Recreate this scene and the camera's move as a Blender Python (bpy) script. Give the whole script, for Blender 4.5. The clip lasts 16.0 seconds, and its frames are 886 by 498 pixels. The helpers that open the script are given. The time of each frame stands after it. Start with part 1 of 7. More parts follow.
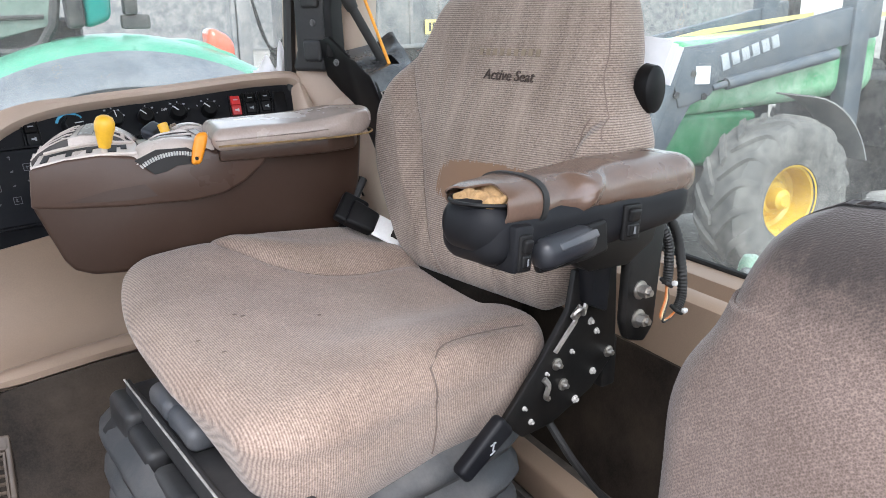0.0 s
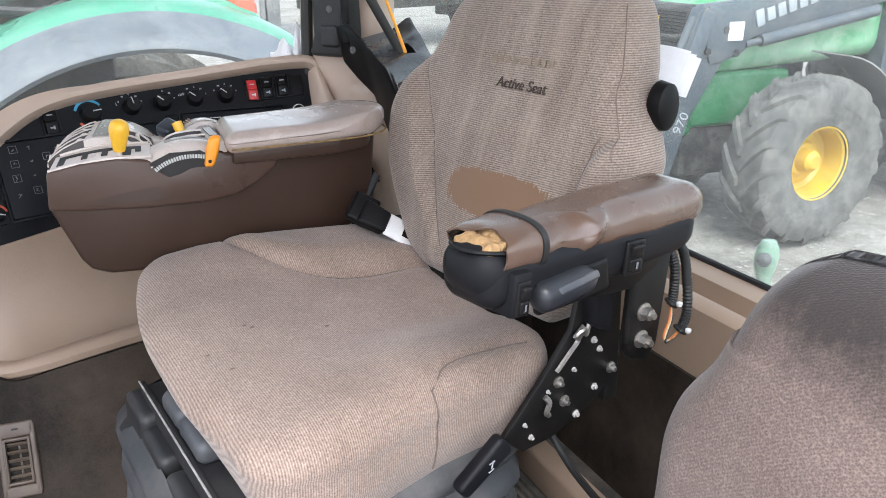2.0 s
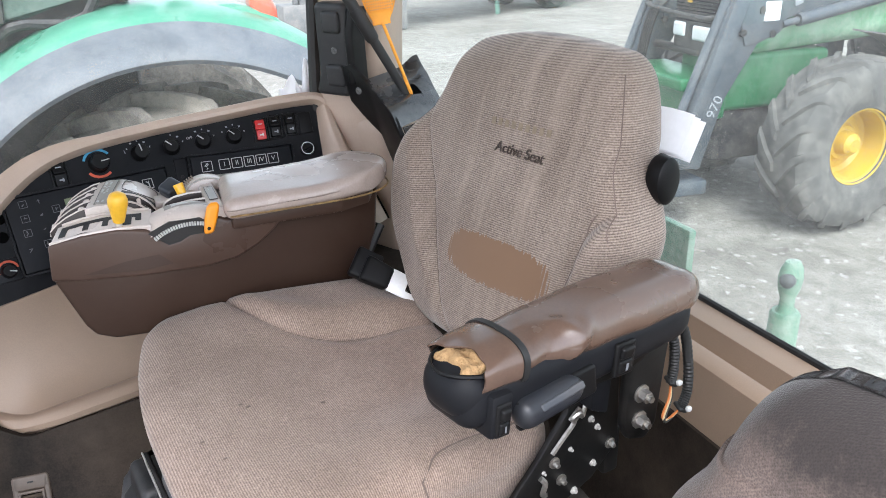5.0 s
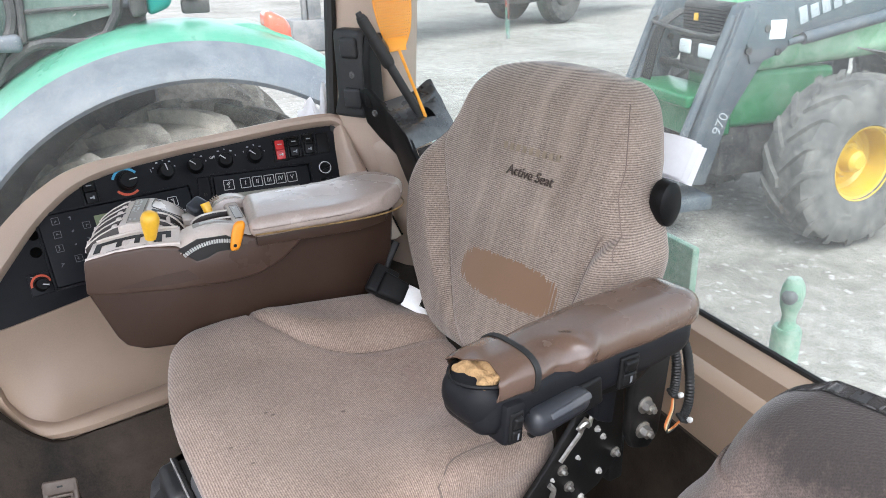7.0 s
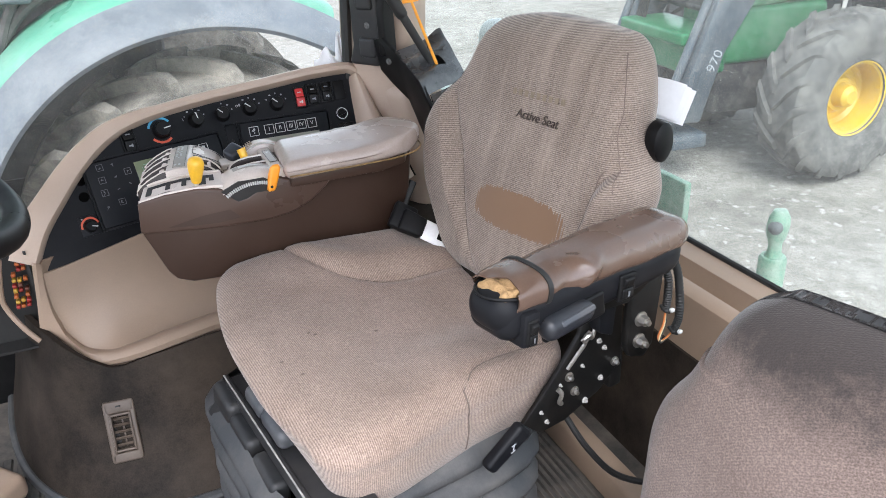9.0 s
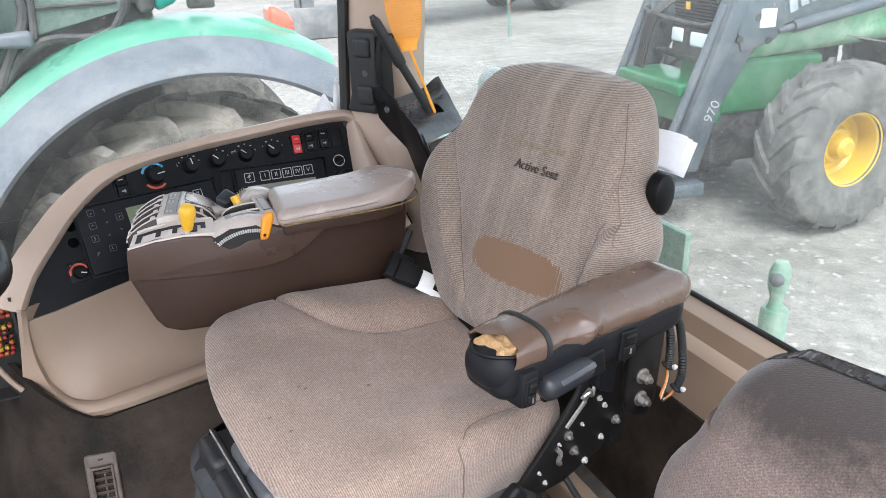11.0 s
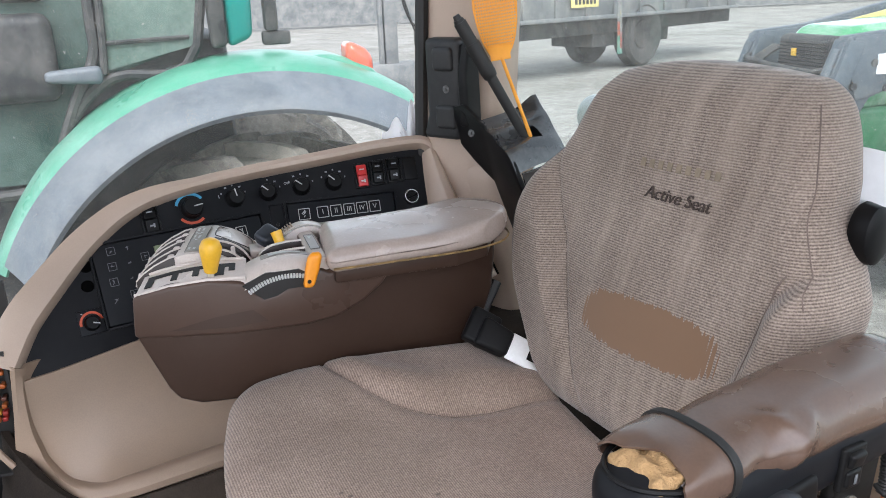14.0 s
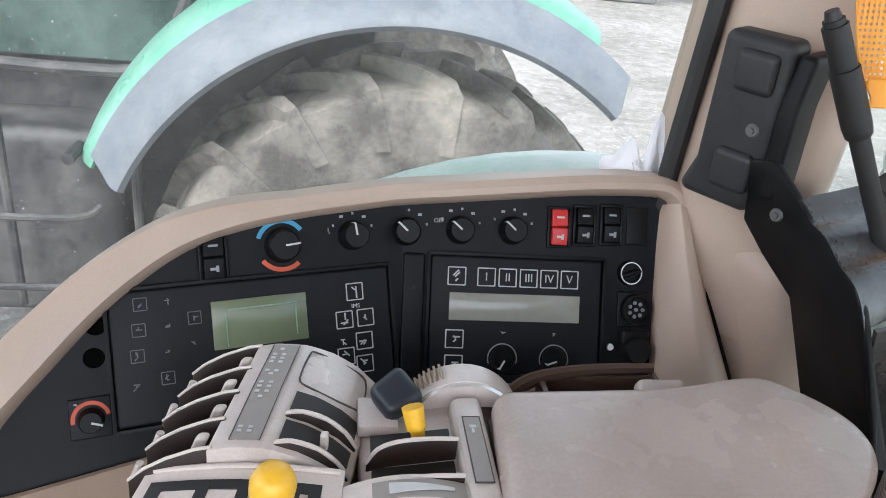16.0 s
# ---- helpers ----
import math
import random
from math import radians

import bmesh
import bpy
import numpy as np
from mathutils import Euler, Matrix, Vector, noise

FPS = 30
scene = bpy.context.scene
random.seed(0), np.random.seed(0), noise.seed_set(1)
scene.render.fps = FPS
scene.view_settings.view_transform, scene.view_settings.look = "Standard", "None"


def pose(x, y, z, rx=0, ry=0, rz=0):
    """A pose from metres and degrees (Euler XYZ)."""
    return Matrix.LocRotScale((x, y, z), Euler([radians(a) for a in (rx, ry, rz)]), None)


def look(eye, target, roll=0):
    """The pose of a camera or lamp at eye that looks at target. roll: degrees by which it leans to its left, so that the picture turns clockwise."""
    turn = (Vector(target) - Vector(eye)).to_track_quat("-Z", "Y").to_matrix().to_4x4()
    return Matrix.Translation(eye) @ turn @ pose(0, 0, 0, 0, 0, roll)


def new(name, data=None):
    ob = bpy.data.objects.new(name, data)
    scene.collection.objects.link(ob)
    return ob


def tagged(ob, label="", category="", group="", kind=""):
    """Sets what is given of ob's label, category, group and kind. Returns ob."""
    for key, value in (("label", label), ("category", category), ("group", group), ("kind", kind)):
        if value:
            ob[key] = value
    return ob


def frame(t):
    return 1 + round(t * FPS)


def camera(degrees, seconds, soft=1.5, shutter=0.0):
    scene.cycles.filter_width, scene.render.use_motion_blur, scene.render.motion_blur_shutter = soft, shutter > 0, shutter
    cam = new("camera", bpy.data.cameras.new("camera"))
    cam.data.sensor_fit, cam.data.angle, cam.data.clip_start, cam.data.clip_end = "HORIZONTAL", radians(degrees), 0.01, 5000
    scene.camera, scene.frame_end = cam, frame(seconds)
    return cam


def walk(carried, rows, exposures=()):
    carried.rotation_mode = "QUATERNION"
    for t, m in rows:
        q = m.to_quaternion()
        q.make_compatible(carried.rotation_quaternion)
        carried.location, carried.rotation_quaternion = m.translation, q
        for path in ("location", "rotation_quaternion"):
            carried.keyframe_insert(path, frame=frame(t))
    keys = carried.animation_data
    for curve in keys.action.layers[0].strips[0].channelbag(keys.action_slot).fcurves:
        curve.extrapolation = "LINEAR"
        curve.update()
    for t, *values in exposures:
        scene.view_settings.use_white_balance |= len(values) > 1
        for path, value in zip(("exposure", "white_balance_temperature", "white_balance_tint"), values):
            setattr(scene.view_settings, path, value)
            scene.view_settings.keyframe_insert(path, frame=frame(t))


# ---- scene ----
cam = camera(59.4, 16.0, soft=0.9)
PATH = [
    (0, (-0.141, -0.954, 0.878), (0.767, 0.736, 0.311), -0.5),
    (0.5, (-0.127, -0.985, 0.925), (0.686, 0.745, 0.335), -0.5),
    (1, (-0.1, -0.985, 0.961), (0.722, 0.731, 0.345), -0.8),
    (1.5, (-0.099, -0.959, 0.967), (0.729, 0.74, 0.313), -0.2),
    (2, (-0.11, -0.946, 0.974), (0.721, 0.731, 0.27), 0.2),
    (2.5, (-0.081, -0.91, 0.995), (0.65, 0.778, 0.21), -1.1),
    (3, (-0.055, -0.884, 1.014), (0.655, 0.798, 0.197), -2.2),
    (3.5, (-0.045, -0.87, 1.051), (0.669, 0.797, 0.208), -1.7),
    (4, (-0.035, -0.881, 1.077), (0.675, 0.773, 0.204), -0.9),
    (4.5, (-0.032, -0.9, 1.096), (0.684, 0.76, 0.24), -1.2),
    (5, (-0.031, -0.912, 1.103), (0.705, 0.78, 0.332), -1.3),
    (5.2, (-0.027, -0.914, 1.106), (0.714, 0.786, 0.356), -1.5),
    (7.3, (-0.081, -0.975, 1.15), (0.641, 0.737, 0.411), -1.0),
    (7.5, (-0.094, -0.988, 1.16), (0.617, 0.72, 0.4), -1.0),
    (8, (-0.129, -1.023, 1.163), (0.566, 0.633, 0.282), -1.8),
    (8.5, (-0.15, -1.06, 1.167), (0.55, 0.585, 0.271), -2.1),
    (9, (-0.154, -1.069, 1.181), (0.557, 0.583, 0.305), -2.1),
    (9.5, (-0.157, -1.068, 1.193), (0.585, 0.618, 0.416), -2.0),
    (9.7, (-0.152, -1.068, 1.191), (0.593, 0.627, 0.435), -2.0),
    (12, (-0.117, -1.006, 1.158), (0.617, 0.682, 0.377), -1.2),
    (12.5, (-0.083, -0.98, 1.138), (0.667, 0.744, 0.456), -2.7),
    (13, (-0.048, -0.916, 1.11), (0.694, 0.828, 0.47), -2.5),
    (13.5, (-0.053, -0.893, 1.098), (0.659, 0.861, 0.453), -1.8),
    (14, (-0.038, -0.736, 1.045), (0.535, 1.073, 0.415), -2.1),
    (14.5, (0.006, -0.477, 1.025), (0.55, 1.343, 0.398), -0.4),
    (15, (0.029, -0.279, 1.047), (0.573, 1.535, 0.404), 3.8),
    (15.5, (0.028, -0.183, 1.079), (0.381, 1.658, 0.38), 4.9),
    (16, (-0.01, -0.082, 1.082), (0.289, 1.687, 0.199), 6.7),
]
walk(cam, [(t, look(eye, target, roll)) for t, eye, target, roll in PATH], [(0, 1.93, 6150, 12), (12, 1.90, 6150, 12), (13.5, 1.80, 6150, 12), (14.5, 1.58, 6150, 12), (15, 1.90, 6150, 12), (16, 1.95, 6150, 12)])

# ---- world, sun ----
world = bpy.data.worlds.new("world")
scene.world = world
world.use_nodes = True
wn = world.node_tree.nodes
wl = world.node_tree.links
sky = wn.new("ShaderNodeTexSky")
sky.sky_type = "NISHITA"
sky.sun_disc = False
sky.sun_elevation = radians(50)
sky.sun_rotation = radians(200)
sky.air_density, sky.dust_density, sky.ozone_density = 1.0, 1.2, 1.0
wbg = wn["Background"]
wbg.inputs["Strength"].default_value = 0.15
whs = wn.new("ShaderNodeHueSaturation")
whs.inputs["Saturation"].default_value = 0.3
wl.new(sky.outputs[0], whs.inputs["Color"])
wl.new(whs.outputs[0], wbg.inputs["Color"])
sun = new("sun", bpy.data.lights.new("sun", "SUN"))
sun.data.energy, sun.data.angle, sun.data.color = 1.2, radians(30), (1.0, 0.98, 0.95)
sun.matrix_world = look((-3.0, -6.0, 9.0), (0, 0, 0))


# ---- materials ----
def nodes_of(name):
    m = bpy.data.materials.new(name)
    m.use_nodes = True
    return m, m.node_tree.nodes, m.node_tree.links, m.node_tree.nodes["Principled BSDF"]


def tex_coord(n, l, scale=(1, 1, 1), kind="Object"):
    tc, mp = n.new("ShaderNodeTexCoord"), n.new("ShaderNodeMapping")
    mp.inputs["Scale"].default_value = scale
    l.new(tc.outputs[kind], mp.inputs["Vector"])
    return mp.outputs[0]


def noise_of(n, l, vec, scale, detail=4, rough=0.55):
    t = n.new("ShaderNodeTexNoise")
    t.inputs["Scale"].default_value, t.inputs["Detail"].default_value, t.inputs["Roughness"].default_value = scale, detail, rough
    l.new(vec, t.inputs["Vector"])
    return t.outputs["Fac"]


def ramp_of(n, l, fac, stops):
    r = n.new("ShaderNodeValToRGB")
    while len(r.color_ramp.elements) < len(stops):
        r.color_ramp.elements.new(0.5)
    for e, (p, c) in zip(r.color_ramp.elements, stops):
        e.position = p
        e.color = (*c, 1) if len(c) == 3 else c
    l.new(fac, r.inputs["Fac"])
    return r.outputs["Color"]


def mixed(n, l, a, b, fac, mode="MIX"):
    x = n.new("ShaderNodeMix")
    x.data_type, x.blend_type = "RGBA", mode
    for sock, v in ((x.inputs["Factor"], fac), (x.inputs["A"], a), (x.inputs["B"], b)):
        if isinstance(v, (int, float)):
            sock.default_value = v
        elif isinstance(v, tuple):
            sock.default_value = (*v, 1)
        else:
            l.new(v, sock)
    return x.outputs["Result"]


def bumped(n, l, bsdf, height, strength, distance=0.002, before=None):
    b = n.new("ShaderNodeBump")
    b.inputs["Strength"].default_value, b.inputs["Distance"].default_value = strength, distance
    l.new(height, b.inputs["Height"])
    if before:
        l.new(before, b.inputs["Normal"])
    l.new(b.outputs[0], bsdf.inputs["Normal"])
    return b.outputs[0]


def surface(name, color, rough=0.5, metal=0.0, var=0.12, coarse=6.0, fine=120.0, bump=0.15, dist=0.001, mottle=None, mottle_amount=0.0, spec=0.5, stretch=(1, 1, 1), mottle_scale=4.0):
    """A painted, moulded or cast surface: colour that varies at two scales, fine grain and optional mottle of dust,
    grime or painted light.
    """
    m, n, l, b = nodes_of(name)
    v = tex_coord(n, l, stretch)
    big, small = noise_of(n, l, v, coarse, 5), noise_of(n, l, v, fine, 3)
    lo, hi = tuple(c * (1 - var) for c in color), tuple(min(1, c * (1 + var)) for c in color)
    col = ramp_of(n, l, big, [(0.3, lo), (0.7, hi)])
    col = mixed(n, l, col, ramp_of(n, l, small, [(0.35, (1 - var,) * 3), (0.65, (1, 1, 1))]), 1.0, "MULTIPLY")
    if mottle:
        mask = noise_of(n, l, v, mottle_scale, 8, 0.7)
        fac = ramp_of(n, l, mask, [(0.42, (0, 0, 0)), (0.75, (mottle_amount,) * 3)])
        col = mixed(n, l, col, mottle, fac)
    l.new(col, b.inputs["Base Color"])
    b.inputs["Metallic"].default_value = metal
    b.inputs["Specular IOR Level"].default_value = spec
    r = ramp_of(n, l, big, [(0.3, (max(0.02, rough - 0.07),) * 3), (0.7, (min(1, rough + 0.07),) * 3)])
    l.new(r, b.inputs["Roughness"])
    if bump:
        bumped(n, l, b, small, bump, dist)
    return m


def fabric(name, dark, light, rib_axis, period=0.0042, worn=False, stain=None, cells=0.25):
    """Ribbed upholstery: threads in rows, flecked, with broad faded and soiled patches."""
    m, n, l, b = nodes_of(name)
    v = tex_coord(n, l)
    wv = n.new("ShaderNodeTexWave")
    wv.bands_direction = rib_axis
    wv.inputs["Scale"].default_value = 0.314 / period
    wv.inputs["Distortion"].default_value = 0.5
    wv.inputs["Detail"].default_value = 2
    wv.inputs["Detail Scale"].default_value = 1.5
    l.new(v, wv.inputs["Vector"])
    vo = n.new("ShaderNodeTexVoronoi")
    vo.inputs["Scale"].default_value = 1.0 / (period * 0.75)
    l.new(v, vo.inputs["Vector"])
    fleck = noise_of(n, l, v, 300, 2)
    big = noise_of(n, l, v, 7, 6, 0.6)
    height = mixed(n, l, wv.outputs["Color"], vo.outputs["Distance"], cells)
    col = ramp_of(n, l, height, [(0.12, dark), (0.80, light)])
    col = mixed(n, l, col, ramp_of(n, l, fleck, [(0.3, (0.80, 0.79, 0.78)), (0.7, (1.14, 1.13, 1.12))]), 1.0, "MULTIPLY")
    col = mixed(n, l, col, ramp_of(n, l, big, [(0.3, (0.8, 0.78, 0.76)), (0.7, (1.1, 1.1, 1.1))]), 1.0, "MULTIPLY")
    if worn:
        # rubbed-through patch low on the backrest and faded streaks above it
        sx = n.new("ShaderNodeSeparateXYZ")
        l.new(v, sx.inputs[0])
        streak = noise_of(n, l, tex_coord(n, l, (1, 22, 2.2)), 1.6, 4)
        fringe = noise_of(n, l, tex_coord(n, l, (1, 260, 8)), 1.0, 3)

        def calc(op, a, c):
            x = n.new("ShaderNodeMath")
            x.operation = op
            for sock, val in zip(x.inputs, (a, c)):
                if isinstance(val, (int, float)):
                    sock.default_value = val
                else:
                    l.new(val, sock)
            return x.outputs[0]

        dy = calc("DIVIDE", calc("ABSOLUTE", calc("ADD", sx.outputs["Y"], 0.053), 0), 0.104)
        dz = calc("DIVIDE", calc("ABSOLUTE", calc("SUBTRACT", sx.outputs["Z"], 0.635), 0), 0.035)
        dist = calc("ADD", calc("POWER", dy, 3.2), calc("POWER", dz, 3.2))
        dist = calc("ADD", dist, calc("MULTIPLY", calc("SUBTRACT", fringe, 0.5), 1.7))
        inside = ramp_of(n, l, dist, [(0.93, (1, 1, 1)), (1.0, (0, 0, 0))])
        near = ramp_of(n, l, calc("ABSOLUTE", calc("ADD", sx.outputs["Y"], 0.04), 0), [(0.10, (1, 1, 1)), (0.20, (0, 0, 0))])
        st = ramp_of(n, l, streak, [(0.46, (0, 0, 0)), (0.72, (0.42, 0.42, 0.42))])
        st = mixed(n, l, st, near, 1.0, "MULTIPLY")
        col = mixed(n, l, col, (0.42, 0.34, 0.28), st)
        col = mixed(n, l, col, (0.195, 0.120, 0.074), inside)
        height = mixed(n, l, height, (0.2, 0.2, 0.2), inside)
    if stain:
        # greasy dark rim along the top
        sx = n.new("ShaderNodeSeparateXYZ")
        l.new(v, sx.inputs[0])
        jit = n.new("ShaderNodeMath")
        jit.operation = "MULTIPLY_ADD"
        l.new(noise_of(n, l, v, 14, 6, 0.7), jit.inputs[0])
        jit.inputs[1].default_value = 0.16
        l.new(sx.outputs["Z"], jit.inputs[2])
        col = mixed(n, l, col, (0.018, 0.017, 0.017), ramp_of(n, l, jit.outputs[0], [(stain[0] + 0.05, (0, 0, 0)), (stain[1] + 0.05, (0.85, 0.85, 0.85))]))
    l.new(col, b.inputs["Base Color"])
    b.inputs["Roughness"].default_value = 0.95
    b.inputs["Specular IOR Level"].default_value = 0.15
    b.inputs["Sheen Weight"].default_value = 0.25
    b.inputs["Sheen Roughness"].default_value = 0.5
    bumped(n, l, b, height, 0.5, 0.0012)
    return m


def glass_pane(name, dust=0.16, tint=(0.93, 0.97, 0.95), scale=3.0):
    """Clear thin pane with a film of dust, drip marks and specks on it."""
    m, n, l, b = nodes_of(name)
    out = n["Material Output"]
    n.remove(b)
    v = tex_coord(n, l)
    tr, gl, df, tl = n.new("ShaderNodeBsdfTransparent"), n.new("ShaderNodeBsdfGlossy"), n.new("ShaderNodeBsdfDiffuse"), n.new("ShaderNodeBsdfTranslucent")
    tr.inputs[0].default_value = (*tint, 1)
    gl.inputs["Roughness"].default_value = 0.02
    df.inputs[0].default_value = (0.72, 0.7, 0.66, 1)
    tl.inputs[0].default_value = (0.72, 0.7, 0.66, 1)
    lw, pw, fr = n.new("ShaderNodeLayerWeight"), n.new("ShaderNodeMath"), n.new("ShaderNodeMath")
    lw.inputs["Blend"].default_value = 0.5
    pw.operation, fr.operation = "POWER", "MULTIPLY_ADD"
    pw.inputs[1].default_value, fr.inputs[1].default_value, fr.inputs[2].default_value = 5.0, 0.9, 0.025
    l.new(lw.outputs["Facing"], pw.inputs[0]), l.new(pw.outputs[0], fr.inputs[0])
    m1, m2, m3 = (n.new("ShaderNodeMixShader") for _ in range(3))
    l.new(fr.outputs[0], m1.inputs[0]), l.new(tr.outputs[0], m1.inputs[1]), l.new(gl.outputs[0], m1.inputs[2])
    m3.inputs[0].default_value = 0.6
    l.new(df.outputs[0], m3.inputs[1]), l.new(tl.outputs[0], m3.inputs[2])
    cloud = noise_of(n, l, v, scale, 6, 0.65)
    speck = noise_of(n, l, v, 260, 2, 0.5)
    drip = noise_of(n, l, tex_coord(n, l, (1, 1, 0.12)), 26, 4, 0.6)
    f = ramp_of(n, l, cloud, [(0.3, (dust * 0.65,) * 3), (0.75, (dust * 1.2,) * 3)])
    f = mixed(n, l, f, ramp_of(n, l, speck, [(0.66, (0, 0, 0)), (0.76, (0.35, 0.35, 0.35))]), 1.0, "ADD")
    f = mixed(n, l, f, ramp_of(n, l, drip, [(0.6, (0, 0, 0)), (0.8, (dust,) * 3)]), 1.0, "ADD")
    scratch = noise_of(n, l, tex_coord(n, l, (1, 1, 0.3)), 170, 3, 0.6)
    f = mixed(n, l, f, ramp_of(n, l, scratch, [(0.66, (0, 0, 0)), (0.80, (0.32, 0.32, 0.32))]), 1.0, "ADD")
    l.new(f, m2.inputs[0]), l.new(m1.outputs[0], m2.inputs[1]), l.new(m3.outputs[0], m2.inputs[2])
    l.new(m2.outputs[0], out.inputs["Surface"])
    return m


M_TAN = surface("tan_plastic", (0.31, 0.222, 0.160), 0.46, var=0.08, fine=500, bump=0.12, dist=0.0006, mottle=(0.23, 0.175, 0.135), mottle_amount=0.4)
M_TAN_LIGHT = surface("pale_tan_plastic", (0.45, 0.342, 0.268), 0.44, var=0.06, fine=500, bump=0.1, dist=0.0006, mottle=(0.32, 0.255, 0.20), mottle_amount=0.35)
M_BROWN = surface("brown_plastic", (0.047, 0.027, 0.019), 0.36, spec=0.32, var=0.10, fine=700, bump=0.15, dist=0.0004, mottle=(0.072, 0.047, 0.036), mottle_amount=0.35, mottle_scale=7)
M_BROWN_HI = surface("rubbed_brown_plastic", (0.070, 0.042, 0.031), 0.33, spec=0.35, var=0.10, fine=700, bump=0.12, dist=0.0004, mottle=(0.10, 0.067, 0.052), mottle_amount=0.35, mottle_scale=7)
M_SILVER = surface("worn_grey_brown_plastic", (0.60, 0.53, 0.485), 0.26, var=0.08, fine=600, bump=0.08, dist=0.0004, mottle=(0.28, 0.22, 0.185), mottle_amount=0.4, mottle_scale=14)
M_LEATHER = surface("grey_brown_vinyl", (0.40, 0.328, 0.290), 0.24, var=0.10, coarse=9, fine=300, bump=0.2, dist=0.0005, mottle=(0.22, 0.165, 0.135), mottle_amount=0.4, mottle_scale=8)
M_LEATHER_DK = surface("brown_vinyl", (0.092, 0.056, 0.040), 0.25, spec=0.85, var=0.10, coarse=9, fine=300, bump=0.22, dist=0.0006, mottle=(0.15, 0.10, 0.077), mottle_amount=0.35, mottle_scale=6)
M_BOOT = surface("dark_brown_moulded_mat", (0.021, 0.0155, 0.012), 0.75, spec=0.22, var=0.45, coarse=5, fine=300, bump=0.4, dist=0.0012, mottle=(0.080, 0.060, 0.044), mottle_amount=0.7, mottle_scale=4)
M_MAT = surface("floor_rubber", (0.05, 0.046, 0.042), 0.7, var=0.25, fine=200, bump=0.3, mottle=(0.20, 0.17, 0.14), mottle_amount=0.6, mottle_scale=9)
M_BLACK = surface("black_plastic", (0.006, 0.006, 0.0065), 0.40, spec=0.16, var=0.15, fine=600, bump=0.10, dist=0.0003, mottle=(0.03, 0.029, 0.028), mottle_amount=0.3, mottle_scale=10)
M_PANEL = surface("panel_black", (0.0075, 0.008, 0.010), 0.46, spec=0.15, var=0.12, fine=900, bump=0.1, dist=0.0003, mottle=(0.03, 0.029, 0.028), mottle_amount=0.25, mottle_scale=12)
M_PANEL2 = surface("panel_module", (0.011, 0.012, 0.015), 0.44, spec=0.15, var=0.08, fine=900, bump=0.08, dist=0.0003, mottle=(0.03, 0.029, 0.028), mottle_amount=0.25, mottle_scale=12)
M_STEEL_BLK = surface("black_painted_steel", (0.004, 0.004, 0.004), 0.5, spec=0.3, var=0.3, fine=150, bump=0.12, mottle=(0.05, 0.04, 0.033), mottle_amount=0.2, mottle_scale=16)
M_RUBBER = surface("black_rubber", (0.009, 0.009, 0.009), 0.55, var=0.2, fine=400, bump=0.12, mottle=(0.05, 0.045, 0.04), mottle_amount=0.3)
M_BELLOWS = surface("grey_blue_rubber", (0.034, 0.037, 0.041), 0.55, var=0.15, fine=300, bump=0.2, mottle=(0.18, 0.165, 0.15), mottle_amount=0.45, mottle_scale=6)
M_LEVER = surface("slate_plastic", (0.042, 0.047, 0.056), 0.45, var=0.12, fine=500, bump=0.12, mottle=(0.2, 0.18, 0.16), mottle_amount=0.3, mottle_scale=14)
M_CHROME = surface("bright_steel", (0.85, 0.85, 0.85), 0.38, metal=0.85, var=0.06, fine=200, bump=0.05)
M_ZINC = surface("zinc_bolt", (0.5, 0.48, 0.45), 0.38, metal=0.9, var=0.2, fine=160, bump=0.2, mottle=(0.2, 0.15, 0.1), mottle_amount=0.5, mottle_scale=30)
M_YELLOW = surface("yellow_knob", (0.82, 0.46, 0.03), 0.32, var=0.06, fine=200, bump=0.05, mottle=(0.4, 0.25, 0.05), mottle_amount=0.3, mottle_scale=30)
M_ORANGE = surface("orange_plastic", (0.85, 0.30, 0.01), 0.35, var=0.06, fine=200, bump=0.05, mottle=(0.45, 0.2, 0.05), mottle_amount=0.25, mottle_scale=30)
M_SWAT = surface("fly_swatter_orange", (0.88, 0.36, 0.03), 0.45, var=0.05, fine=200, bump=0.05)
M_RED = surface("red_switch", (0.55, 0.03, 0.03), 0.4, var=0.08, bump=0.03)
M_WHITE = surface("white_print", (0.50, 0.50, 0.49), 0.6, var=0.05, bump=0.0)
M_GREY_PRINT = surface("grey_print", (0.30, 0.31, 0.33), 0.6, var=0.05, bump=0.0)
M_DIM_PRINT = surface("dim_print", (0.13, 0.135, 0.145), 0.6, var=0.05, bump=0.0)
M_BLUE = surface("blue_print", (0.06, 0.30, 0.48), 0.6, var=0.05, bump=0.0)
M_REDPRINT = surface("red_print", (0.55, 0.09, 0.04), 0.6, var=0.05, bump=0.0)
M_LCD = surface("lcd_glass", (0.29, 0.29, 0.25), 0.18, var=0.05, coarse=4, bump=0.0, mottle=(0.5, 0.48, 0.42), mottle_amount=0.3)
M_LCD_G = surface("lcd_green_glass", (0.17, 0.20, 0.125), 0.18, var=0.05, coarse=4, bump=0.0)
M_FOAM = surface("torn_foam", (0.40, 0.25, 0.115), 0.9, var=0.25, coarse=30, fine=260, bump=0.8, dist=0.003, mottle=(0.24, 0.14, 0.06), mottle_amount=0.6, mottle_scale=30)
M_PAPER = surface("paper", (0.82, 0.83, 0.85), 0.7, var=0.03, bump=0.05)
M_GLASS = glass_pane("side_glass", 0.085)
M_GLASS_R = glass_pane("rear_glass", 0.075)
